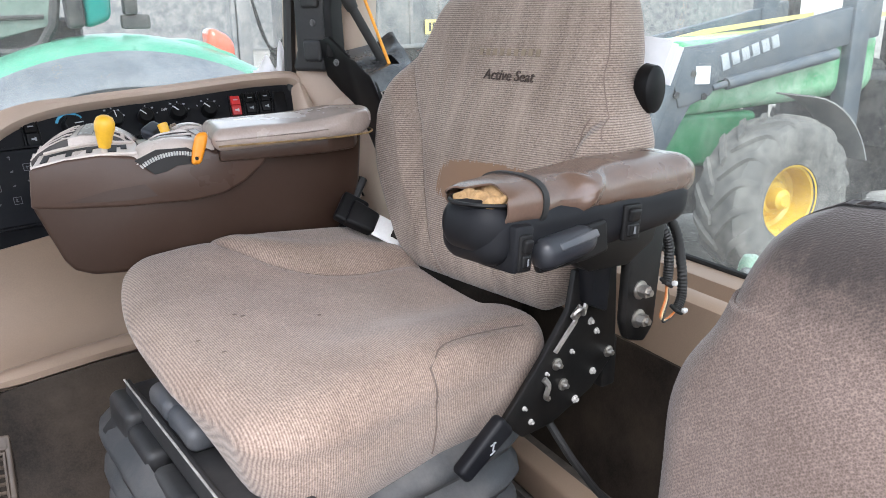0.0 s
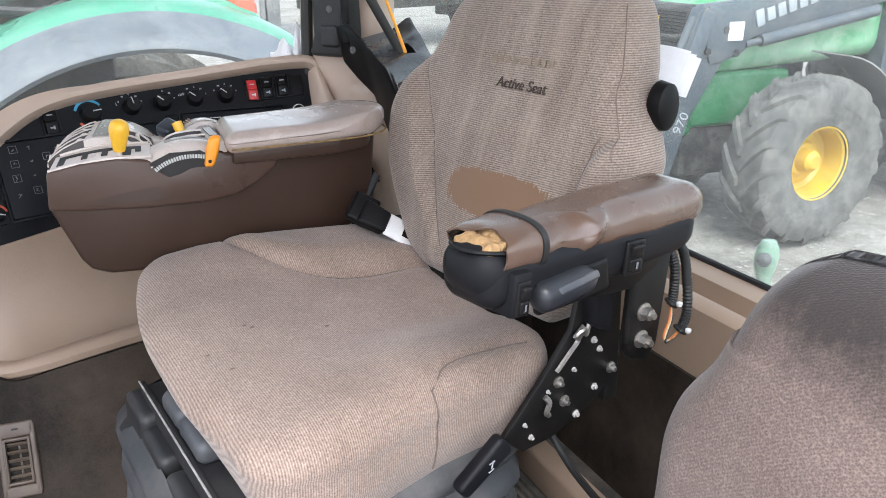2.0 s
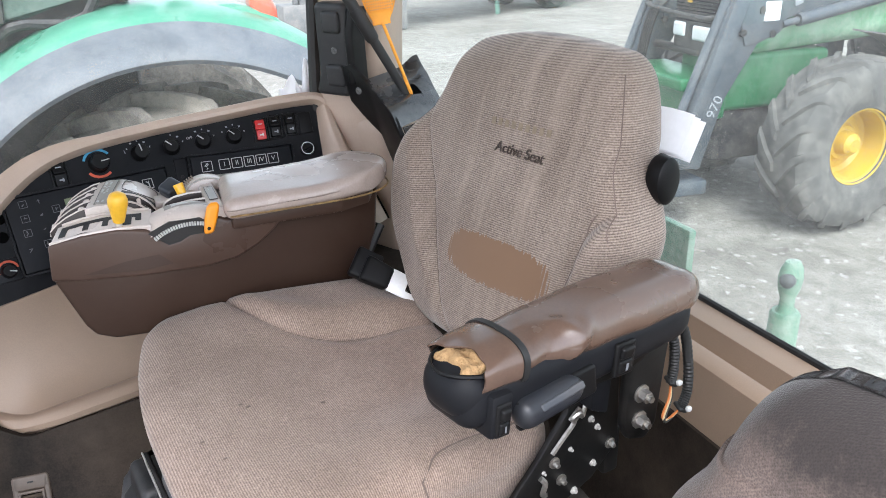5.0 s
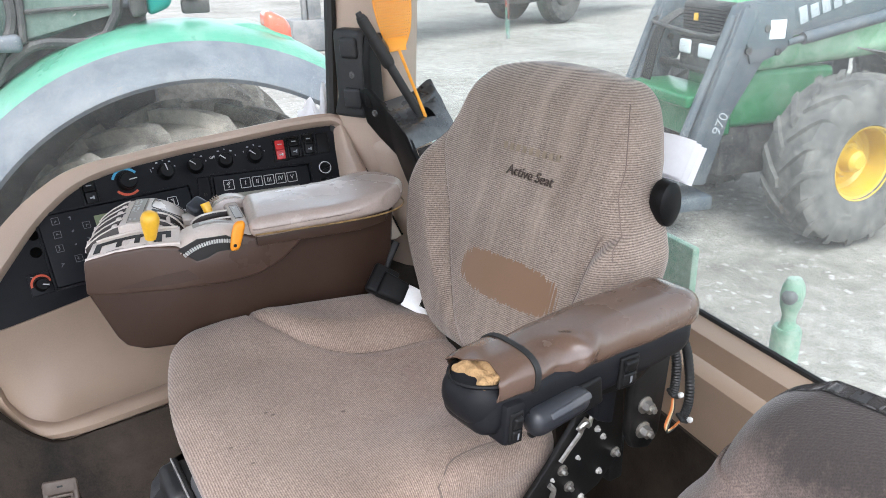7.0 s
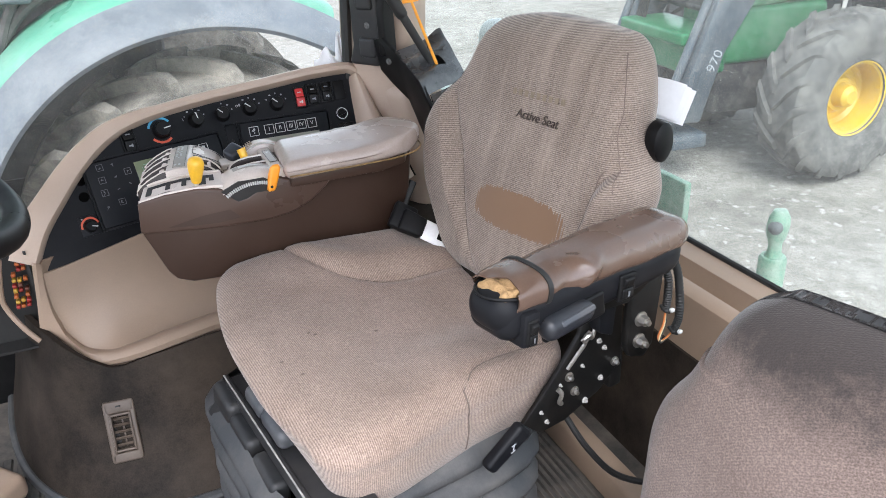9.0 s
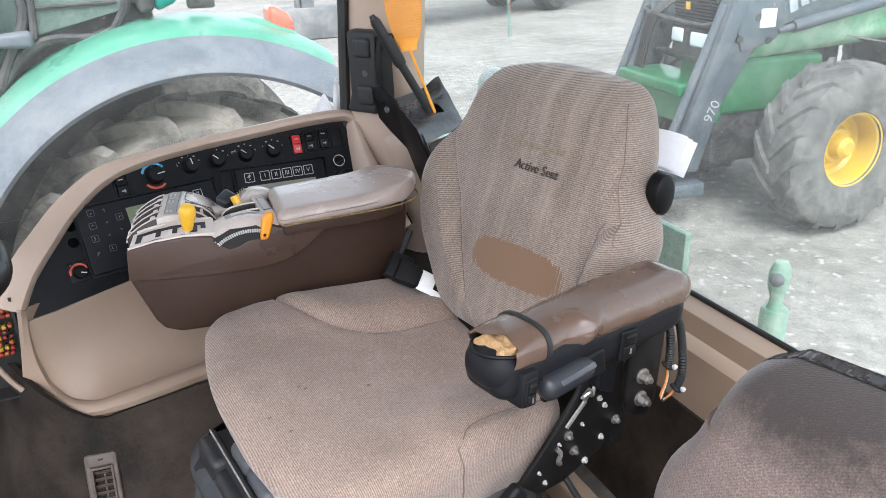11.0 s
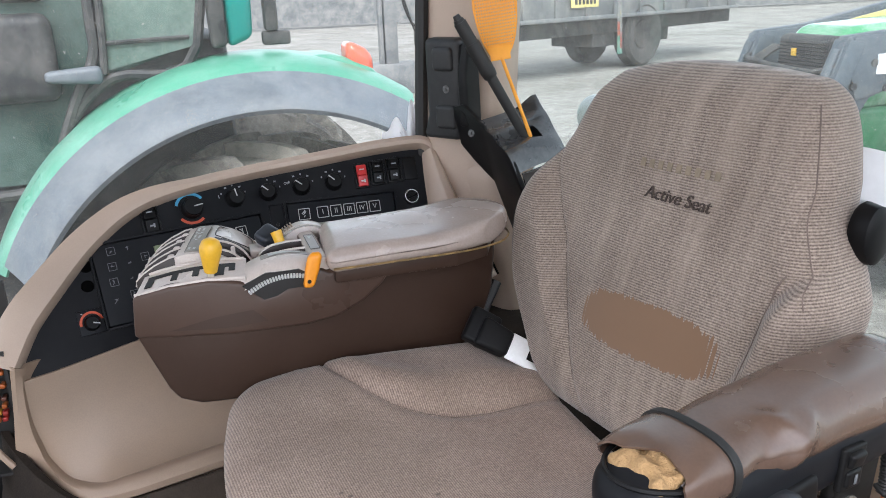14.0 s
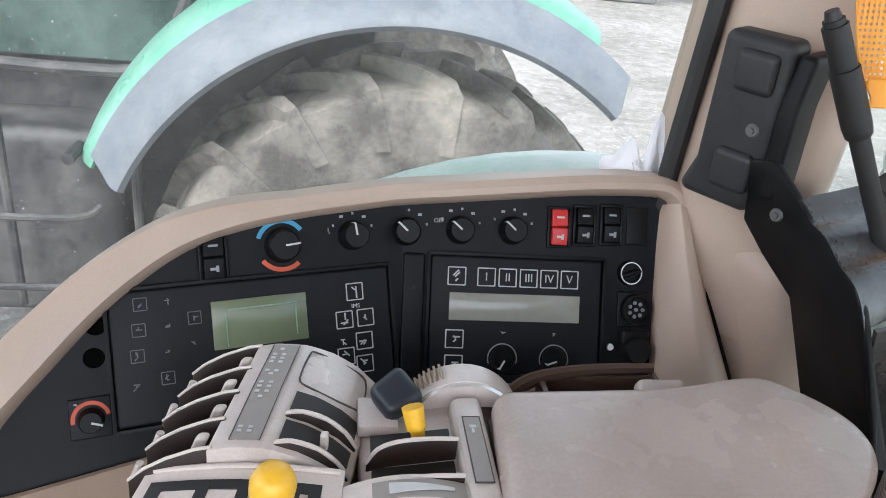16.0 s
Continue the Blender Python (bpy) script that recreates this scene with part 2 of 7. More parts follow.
M_GLASS_FAR = surface("dusty_dark_glass", (0.032, 0.066, 0.054), 0.2, var=0.5, coarse=2.5, bump=0.0, spec=0.3, mottle=(0.15, 0.20, 0.178), mottle_amount=0.6, mottle_scale=2)
M_CLOTH = fabric("brown_ribbed_cloth", (0.116, 0.089, 0.074), (0.352, 0.289, 0.246), "Z", 0.0031, worn=True, cells=0.5)
M_CLOTH_X = fabric("brown_ribbed_cloth_flat", (0.168, 0.122, 0.099), (0.374, 0.288, 0.239), "X", 0.0030, cells=0.52)
M_CLOTH_P = fabric("brown_woven_cloth", (0.100, 0.075, 0.066), (0.200, 0.153, 0.135), "DIAGONAL", 0.0028, stain=(0.615, 0.69), cells=0.84)
# pale tone is paint dust plus the side window's haze, painted in
M_GREEN = surface("green_paint", (0.080, 0.285, 0.190), 0.32, var=0.06, coarse=3, fine=60, bump=0.05, mottle=(0.38, 0.49, 0.44), mottle_amount=0.7, mottle_scale=1.0)
# whitish patches are the sky's reflection on the hood, put into its colour
M_GREEN_PALE = surface("glossy_green_hood", (0.06, 0.30, 0.12), 0.10, spec=1.0, var=0.10, coarse=3, fine=60, bump=0.02, mottle=(0.70, 0.76, 0.68), mottle_amount=0.75, mottle_scale=1.2)
M_TEAL = surface("teal_panel", (0.0, 0.22, 0.19), 0.35, var=0.08, bump=0.05)
M_GREYFENDER = surface("grey_fender_rubber", (0.13, 0.145, 0.165), 0.55, var=0.15, coarse=4, fine=90, bump=0.1, mottle=(0.30, 0.30, 0.30), mottle_amount=0.5, mottle_scale=5)
M_TYRE = surface("dusty_tyre", (0.115, 0.105, 0.092), 0.85, var=0.3, coarse=4, fine=90, bump=0.3, mottle=(0.46, 0.41, 0.35), mottle_amount=0.85, mottle_scale=3.5)
M_TYRE2 = surface("grey_tyre", (0.10, 0.096, 0.092), 0.8, var=0.2, coarse=4, fine=90, bump=0.3, mottle=(0.30, 0.28, 0.255), mottle_amount=0.55, mottle_scale=6)
M_RIM = surface("yellow_rim", (0.60, 0.38, 0.03), 0.4, var=0.08, coarse=5, bump=0.06, mottle=(0.40, 0.29, 0.12), mottle_amount=0.5)
M_GREEN2 = surface("deep_green_paint", (0.012, 0.15, 0.055), 0.35, var=0.12, coarse=3, fine=60, bump=0.05, mottle=(0.22, 0.28, 0.22), mottle_amount=0.5, mottle_scale=3)
M_LOADER = surface("blue_grey_loader", (0.070, 0.086, 0.105), 0.45, var=0.15, coarse=3, fine=60, bump=0.06, mottle=(0.26, 0.25, 0.235), mottle_amount=0.35)
M_DARK = surface("dark_machinery", (0.03, 0.03, 0.032), 0.6, var=0.3, bump=0.2, mottle=(0.2, 0.18, 0.16), mottle_amount=0.5, mottle_scale=6)
M_TRAILER = surface("grey_trailer", (0.15, 0.155, 0.16), 0.6, var=0.15, coarse=1.5, bump=0.1, mottle=(0.4, 0.36, 0.32), mottle_amount=0.6, mottle_scale=1.5)
M_REDTRAILER = surface("faded_red", (0.32, 0.12, 0.09), 0.6, var=0.2, coarse=1.5, bump=0.1, mottle=(0.4, 0.36, 0.32), mottle_amount=0.6, mottle_scale=1.5)
M_AMBER = surface("amber_lens", (0.72, 0.14, 0.085), 0.15, var=0.05, bump=0.0)
M_LAMP = surface("lamp_lens", (0.75, 0.77, 0.78), 0.12, var=0.05, bump=0.0)
M_OWNFENDER = surface("pale_green_fender", (0.42, 0.52, 0.44), 0.4, var=0.1, coarse=4, bump=0.05, mottle=(0.72, 0.74, 0.71), mottle_amount=1.0, mottle_scale=3)
M_LINKGREEN = surface("pale_green_paint", (0.15, 0.30, 0.21), 0.45, var=0.12, coarse=14, bump=0.1, mottle=(0.5, 0.53, 0.47), mottle_amount=0.8, mottle_scale=10)
M_SLOT_DARK = surface("dark_joint", (0.010, 0.008, 0.007), 0.8, spec=0.1, var=0.2, bump=0.0)
M_LINER = surface("headliner", (0.45, 0.38, 0.31), 0.9, var=0.06, bump=0.1)


def ground_mat():
    m, n, l, b = nodes_of("gravel_yard")
    v = tex_coord(n, l)
    stones = n.new("ShaderNodeTexVoronoi")
    stones.inputs["Scale"].default_value = 26
    l.new(v, stones.inputs["Vector"])
    fine = noise_of(n, l, v, 60, 4, 0.7)
    big = noise_of(n, l, v, 0.55, 7, 0.62)
    mid = noise_of(n, l, v, 5, 5, 0.65)
    col = ramp_of(n, l, big, [(0.3, (0.225, 0.208, 0.183)), (0.5, (0.33, 0.310, 0.280)), (0.7, (0.41, 0.388, 0.357))])
    col = mixed(n, l, col, ramp_of(n, l, mid, [(0.35, (0.72, 0.71, 0.70)), (0.65, (1.1, 1.1, 1.1))]), 1.0, "MULTIPLY")
    col = mixed(n, l, col, ramp_of(n, l, fine, [(0.3, (0.66, 0.65, 0.64)), (0.7, (1.15, 1.15, 1.15))]), 1.0, "MULTIPLY")
    peb = ramp_of(n, l, stones.outputs["Color"], [(0.82, (0, 0, 0)), (0.9, (0.5, 0.5, 0.5))])
    col = mixed(n, l, col, (0.55, 0.53, 0.5), peb)
    l.new(col, b.inputs["Base Color"])
    b.inputs["Roughness"].default_value = 0.95
    bumped(n, l, b, mixed(n, l, fine, stones.outputs["Distance"], 0.5), 0.8, 0.02)
    return m


M_GROUND = ground_mat()
M_STRIPE_WORN = surface("worn_welt", (0.30, 0.19, 0.07), 0.5, var=0.35, coarse=25, bump=0.05, mottle=(0.07, 0.045, 0.035), mottle_amount=0.95, mottle_scale=18)
M_CHROME_DULL = surface("dull_screw", (0.12, 0.12, 0.12), 0.4, metal=0.6, var=0.15, bump=0.05)
# the bracket's black plastic, dusty and paled to carry reflected sky
M_FOLD = surface("sky_lit_black_plastic", (0.030, 0.031, 0.033), 0.24, spec=1.0, var=0.12, fine=500, bump=0.08, dist=0.0003, mottle=(0.16, 0.155, 0.15), mottle_amount=0.5, mottle_scale=14)
M_TRAILTYRE = surface("dark_tyre_and_underside", (0.035, 0.034, 0.033), 0.85, var=0.3, coarse=2, fine=60, bump=0.2, mottle=(0.16, 0.145, 0.13), mottle_amount=0.6, mottle_scale=2)
M_LOGO = surface("faded_logo_print", (0.34, 0.36, 0.385), 0.5, var=0.1, bump=0.0)
# opaque pane colour that carries a painted reflection of the sky
M_PANE_PALE = surface("pale_reflection_glass", (0.115, 0.165, 0.14), 0.12, var=0.25, coarse=2.5, bump=0.0, spec=0.5, mottle=(0.26, 0.30, 0.275), mottle_amount=0.7, mottle_scale=3)
M_STRIPE = surface("cream_stripe", (0.72, 0.58, 0.22), 0.4, var=0.1, bump=0.0)
M_BAR = surface("grey_black_plastic", (0.018, 0.0185, 0.020), 0.45, spec=0.4, var=0.15, fine=500, bump=0.12, mottle=(0.085, 0.08, 0.075), mottle_amount=0.4, mottle_scale=9)
# white lamp greyed: the haze before it is put into the colour
M_LAMPGREY = surface("hazed_white_lamp", (0.52, 0.54, 0.52), 0.35, var=0.08, coarse=12, bump=0.05, mottle=(0.36, 0.35, 0.32), mottle_amount=0.5, mottle_scale=20)


# ---- mesh helpers ----
def arc_coords(half, r, n, k=3):
    """Stations along one axis of a rounded box: even in the flat, by angle in the rounding."""
    inner = [(-1 + 2 * i / n) * (half - r) for i in range(n + 1)]
    bend = [math.tan(radians(45 * (i + 1) / k)) * r for i in range(k)]
    return [-(half - r) - b for b in reversed(bend)] + inner + [half - r + b for b in bend]


def rbox(sx, sy, sz, r, n=(2, 2, 2), warp=None, k=3, at=(0, 0, 0)):
    """A rounded box round at, its surface a fine grid; warp bends each point (x, y, z) given from the middle."""
    r = min(r, sx / 2 - 1e-5, sy / 2 - 1e-5, sz / 2 - 1e-5)
    half = (sx / 2, sy / 2, sz / 2)
    co = [arc_coords(h, r, m, k) for h, m in zip(half, n)]
    bm, seen = bmesh.new(), {}

    def vert(i, j, q):
        key = (i, j, q)
        if key not in seen:
            p = Vector((co[0][i], co[1][j], co[2][q]))
            core = Vector([max(-(h - r), min(h - r, c)) for h, c in zip(half, p)])
            d = p - core
            if d.length > 1e-9:
                p = core + d.normalized() * r
            p = Vector(warp(*p)) if warp else p
            seen[key] = bm.verts.new(p + Vector(at))
        return seen[key]

    top = [len(c) - 1 for c in co]
    for ax in range(3):
        a, b = [(1, 2), (2, 0), (0, 1)][ax]
        for side in (0, top[ax]):
            for i in range(top[a]):
                for j in range(top[b]):
                    ids = []
                    for da, db in ((0, 0), (1, 0), (1, 1), (0, 1)):
                        key = [0, 0, 0]
                        key[ax], key[a], key[b] = side, i + da, j + db
                        ids.append(vert(*key))
                    if side == 0:
                        ids.reverse()
                    bm.faces.new(ids)
    return bm


def rounded(p, sx, sy, sz, r):
    """The point of a rounded box's skin that p, on the plain box, goes to."""
    half, p = (sx / 2, sy / 2, sz / 2), Vector(p)
    core = Vector([max(-(h - r), min(h - r, c)) for h, c in zip(half, p)])
    d = p - core
    return core + d.normalized() * r if d.length > 1e-9 else p


def prism(poly, a, b, axis="y", bevel=0.0, seg=2):
    """A polygon pushed along an axis from a to b; its corners are given in the other two axes, in order."""
    bm = bmesh.new()

    def put(u, v, w):
        return {"x": (w, u, v), "y": (u, w, v), "z": (u, v, w)}[axis]

    lo, hi = [bm.verts.new(put(u, v, a)) for u, v in poly], [bm.verts.new(put(u, v, b)) for u, v in poly]
    bm.faces.new(lo), bm.faces.new(hi[::-1])
    for i in range(len(poly)):
        j = (i + 1) % len(poly)
        bm.faces.new((lo[i], hi[i], hi[j], lo[j]))
    bmesh.ops.recalc_face_normals(bm, faces=bm.faces)
    if bevel:
        bmesh.ops.bevel(bm, geom=list(bm.edges), offset=bevel, segments=seg, affect="EDGES", profile=0.5, clamp_overlap=True)
    return bm


def block(x0, x1, y0, y1, z0, z1, bevel=0.003, seg=2):
    return prism([(x0, y0), (x1, y0), (x1, y1), (x0, y1)], z0, z1, "z", bevel, seg)


def smooth_path(pts, steps=6):
    """Catmull-Rom through the points."""
    pts = [Vector(p) for p in pts]
    out = []
    for i in range(len(pts) - 1):
        p0, p1, p2, p3 = pts[max(i - 1, 0)], pts[i], pts[i + 1], pts[min(i + 2, len(pts) - 1)]
        for s in range(steps):
            t = s / steps
            out.append(0.5 * (2 * p1 + (p2 - p0) * t + (2 * p0 - 5 * p1 + 4 * p2 - p3) * t * t + (3 * p1 - p0 - 3 * p2 + p3) * t**3))
    return out + [pts[-1]]


def tube(pts, radius, seg=10, steps=6, ridges=0.0):
    """A round bar along a smooth path; radius a number or a list along the path's points."""
    path = smooth_path(pts, steps) if steps > 1 else [Vector(p) for p in pts]
    bm, rings, up = bmesh.new(), [], None
    for i, p in enumerate(path):
        d = (path[min(i + 1, len(path) - 1)] - path[max(i - 1, 0)]).normalized()
        if up is None:
            up = d.orthogonal().normalized()
        up = (up - d * up.dot(d)).normalized()
        side = d.cross(up)
        r = radius if isinstance(radius, (int, float)) else np.interp(i / (len(path) - 1) * (len(radius) - 1), range(len(radius)), radius)
        r = float(r) * (1 + ridges * (i % 2))
        rings.append([bm.verts.new(p + r * (math.cos(a) * up + math.sin(a) * side)) for a in [math.tau * q / seg for q in range(seg)]])
    for one, two in zip(rings, rings[1:]):
        for q in range(seg):
            bm.faces.new((one[q], one[(q + 1) % seg], two[(q + 1) % seg], two[q]))
    bm.faces.new(rings[0][::-1]), bm.faces.new(rings[-1])
    bmesh.ops.recalc_face_normals(bm, faces=bm.faces)
    return bm


def lathe(profile, seg=24, closed=False):
    """Radius and height pairs turned about z."""
    bm, rings = bmesh.new(), []
    for r, z in profile:
        if r < 1e-6:
            rings.append([bm.verts.new((0, 0, z))])
        else:
            rings.append([bm.verts.new((r * math.cos(math.tau * i / seg), r * math.sin(math.tau * i / seg), z)) for i in range(seg)])
    pairs = list(zip(rings, rings[1:])) + ([(rings[-1], rings[0])] if closed else [])
    for a, b in pairs:
        for i in range(seg):
            j = (i + 1) % seg
            if len(a) == 1 and len(b) == 1:
                continue
            if len(a) == 1:
                bm.faces.new((a[0], b[i], b[j]))
            elif len(b) == 1:
                bm.faces.new((a[i], a[j], b[0]))
            else:
                bm.faces.new((a[i], a[j], b[j], b[i]))
    bmesh.ops.recalc_face_normals(bm, faces=bm.faces)
    return bm


def sheet(rows, thick=0.0, closed=False):
    """A skin over rows of points, all of one length; thick gives it a back."""
    bm = bmesh.new()
    vs = [[bm.verts.new(p) for p in row] for row in rows]
    for a, b in zip(vs, vs[1:]):
        for i in range(len(a) - (0 if closed else 1)):
            j = (i + 1) % len(a)
            bm.faces.new((a[i], a[j], b[j], b[i]))
    bmesh.ops.recalc_face_normals(bm, faces=bm.faces)
    if thick:
        bmesh.ops.solidify(bm, geom=list(bm.faces), thickness=thick)
    return bm


def joined(*items):
    """Several pieces made into one mesh; an item is a bmesh or a bmesh with its pose."""
    out = bmesh.new()
    for it in items:
        bm, m = it if isinstance(it, tuple) else (it, None)
        if m is not None:
            bm.transform(m)
        me = bpy.data.meshes.new("part")
        bm.to_mesh(me)
        bm.free()
        out.from_mesh(me)
        bpy.data.meshes.remove(me)
    return out


def part(name, bm, material, parent=None, label="", m=None, flat=False, sharp=38):
    """Links a bmesh as one mesh object, under a thing or a part where one is given."""
    if m is not None:
        bm.transform(m)
    limit = radians(sharp)
    for f in bm.faces:
        f.smooth = not flat
    for e in bm.edges:
        if len(e.link_faces) == 2:
            e.smooth = e.calc_face_angle(0.0) < limit
    me = bpy.data.meshes.new(name)
    bm.to_mesh(me)
    bm.free()
    me.materials.append(material)
    ob = new(name, me)
    if parent:
        ob.parent = parent
    return tagged(ob, label)


def thing(name, label, category, m=None, group="", kind=""):
    ob = new(name)
    ob.empty_display_size = 0.1
    if m is not None:
        ob.matrix_world = m
    return tagged(ob, label, category, group, kind)


def solo(name, bm, material, label, category, kind="", m=None, group="", flat=False):
    return tagged(part(name, bm, material, None, label, m, flat), label, category, group, kind)


def letters(words, size, m, depth=0.0008):
    """Words as a mesh, lying in the pose's x-y plane."""
    cu = bpy.data.curves.new("words", "FONT")
    cu.body, cu.size, cu.extrude, cu.align_x, cu.align_y = words, size, depth, "CENTER", "CENTER"
    ob = bpy.data.objects.new("words", cu)
    me = bpy.data.meshes.new_from_object(ob)
    bm = bmesh.new()
    bm.from_mesh(me)
    bm.transform(m)
    bpy.data.objects.remove(ob)
    bpy.data.curves.remove(cu)
    bpy.data.meshes.remove(me)
    return bm


def basis(o, x, y):
    """A pose from its place and the ways of its x and y axes."""
    x = Vector(x).normalized()
    z = x.cross(Vector(y)).normalized()
    y = z.cross(x)
    return Matrix.Translation(o) @ Matrix((x, y, z)).transposed().to_4x4()


def lerp(v, xs, ys):
    return float(np.interp(v, xs, ys))


def bell(d, w):
    return math.exp(-((d / w) ** 2))


def ease(v, xs, ys):
    """Smooth curve through points, level beyond the ends."""
    if v <= xs[0] or v >= xs[-1]:
        return ys[0] if v <= xs[0] else ys[-1]
    i = max(k for k in range(len(xs) - 1) if xs[k] <= v)

    def slope(k):
        if k == 0 or k == len(xs) - 1:
            return 0.0
        return (ys[k + 1] - ys[k - 1]) / (xs[k + 1] - xs[k - 1])

    w = xs[i + 1] - xs[i]
    t = (v - xs[i]) / w
    a, b = slope(i) * w, slope(i + 1) * w
    return (2 * t**3 - 3 * t**2 + 1) * ys[i] + (t**3 - 2 * t**2 + t) * a + (3 * t**2 - 2 * t**3) * ys[i + 1] + (t**3 - t**2) * b


# ---- yard and cab shell ----
GROUND_Z = -1.37


def yard():
    n, size = 90, 400.0
    bm = bmesh.new()
    xs = [size * (abs(t) ** 3) * (1 if t > 0 else -1) for t in np.linspace(-1, 1, n)]
    vs = [[bm.verts.new((x + 4, y + 6, GROUND_Z + (0.035 * noise.noise(Vector((x * 0.5, y * 0.5, 0))) + 0.015 * noise.noise(Vector((x * 2, y * 2, 3))) - 0.02))) for x in xs] for y in xs]
    for a, b in zip(vs, vs[1:]):
        for i in range(n - 1):
            bm.faces.new((a[i], a[i + 1], b[i + 1], b[i]))
    return solo("ground", bm, M_GROUND, "pale grey gravel yard, dusty and trodden", "ground", "structure")


yard()

# floor of the cab, with a ribbed rubber mat
floor = solo("floor", block(-1.0, 0.98, -0.95, 0.9, -0.06, -0.004, 0.0), M_MAT, "dusty dark ribbed rubber cab floor mat", "floor", "structure")


def ribs(x0, x1, y0, y1, step, width):
    base = prism([(-width / 2, -0.004), (-width / 2 + 0.003, 0.002), (width / 2 - 0.003, 0.002), (width / 2, -0.004)], y0, y1, "y")
    me = bpy.data.meshes.new("rib")
    base.to_mesh(me)
    base.free()
    me.materials.append(M_MAT)
    x = x0
    while x < x1:
        ob = new("rib", me)
        ob.location = (x, 0, 0)
        ob.parent = floor
        x += step


# side wall below the shelf: a soft moulded cover that bends round to the front
PLAN = [(0.95, 0.33), (0.5, 0.33), (0.2, 0.325), (0.0, 0.31), (-0.14, 0.30), (-0.27, 0.32), (-0.37, 0.385), (-0.44, 0.48), (-0.485, 0.60), (-0.51, 0.75), (-0.52, 0.92)]
PLAN = [(p.x, p.y) for p in smooth_path([(x, y, 0) for x, y in PLAN], 5)]


def plan_normal(i):
    a, b = Vector((*PLAN[max(i - 1, 0)], 0)), Vector((*PLAN[min(i + 1, len(PLAN) - 1)], 0))
    d = (b - a).normalized()
    return Vector((-d.y, d.x, 0)) * -1  # towards the outside of the cab


def swept(profile):
    """A profile of (inwards offset, height), or a function of the station, swept along the plan line."""
    rows = []
    for i, (x, y) in enumerate(PLAN):
        prof = profile(i, x, y) if callable(profile) else profile
        n = plan_normal(i)
        rows.append([(x + n.x * o, y + n.y * o, z) for o, z in prof])
    return rows


def rim_height(x, y):
    """Height of the seam between the soft cover and the tan shelf."""
    return lerp(x, [-0.5, -0.42, -0.36, -0.31, -0.275, -0.2, -0.13, -0.05, 0.3], [0.40, 0.36, 0.315, 0.292, 0.289, 0.300, 0.309, 0.315, 0.32])


def boot_profile(i, x, y):
    h = rim_height(x, y)
    deep = lerp(x, [-0.46, -0.40, -0.33, -0.27, -0.2], [0.08, 0.085, 0.10, 0.115, 0.12])
    out = []
    for t in np.linspace(0, 1, 14):
        wob = 0.006 * noise.noise(Vector((x * 6, y * 6, t * 3))) * math.sin(math.pi * t)
        out.append((deep * t + 0.015 * math.sin(math.pi * t) + wob, h * t))
    return out


wall_side = solo("wall_side", sheet(swept(boot_profile), 0.012), M_BOOT, "dark brown moulded soft cover on the lower side wall, scuffed and dusty", "wall", "structure")
solo("trim_foot", tube([(x + plan_normal(i).x * -0.012, y + plan_normal(i).y * -0.012, 0.006) for i, (x, y) in enumerate(PLAN)], 0.011, 8, 1), M_BELLOWS, "grey rubber edging strip at the foot of the side wall", "trim", "structure")

# panel planes: the rear half runs along the cab, the front half bends in towards the driver
BEND_X = 0.08


def panel_y(x, z):
    return 0.752 + 0.5 * (z - 0.702) - 0.29 * max(0.0, BEND_X - x)


PANEL_TOP = [(0.412, 0.742), (0.28, 0.736), (0.107, 0.720), (-0.026, 0.712), (-0.10, 0.703), (-0.153, 0.688), (-0.195, 0.664), (-0.235, 0.632), (-0.278, 0.588), (-0.314, 0.548), (-0.343, 0.496)]


def panel_top(x):
    xs, zs = [p[0] for p in PANEL_TOP][::-1], [p[1] for p in PANEL_TOP][::-1]
    return lerp(x, xs, zs)


def panel_bottom(x):
    return lerp(x, [-0.343, -0.30, 0.09, 0.412], [0.490, 0.492, 0.533, 0.543])


def shelf():
    """The tan tray between the soft cover and the instrument panel."""
    rows = []
    for x in list(np.linspace(0.44, -0.20, 20)) + list(np.linspace(-0.22, -0.352, 12)):
        h = rim_height(x, 0)
        k = max(0.0, (-0.16 - x) / 0.20)
        yb = lerp(x, [-0.5, -0.36, -0.30, -0.24, -0.16, -0.05, 0.5], [0.60, 0.50, 0.445, 0.412, 0.406, 0.425, 0.455])
        zt = panel_bottom(max(x, -0.343)) - 0.004
        yt = panel_y(max(x, -0.343), zt) - 0.004
        prof = [(yb + 0.036, h - 0.06), (yb + 0.034, h - 0.02), (yb + 0.032, h), (yb + 0.034, h + 0.010)]
        p0, p3 = Vector((yb + 0.036, h + 0.012)), Vector((yt, zt))
        c1 = p0 + Vector(((yt - p0.x) * 0.75, -0.008 + 0.06 * k))
        for t in np.linspace(0.08, 1, 14):
            q = p0 * (1 - t) ** 2 + 2 * c1 * t * (1 - t) + p3 * t * t
            prof.append((q.x, q.y))
        rows.append([(x, y, z) for y, z in prof])
    return rows


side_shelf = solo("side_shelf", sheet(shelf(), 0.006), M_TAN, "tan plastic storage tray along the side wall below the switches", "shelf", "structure")


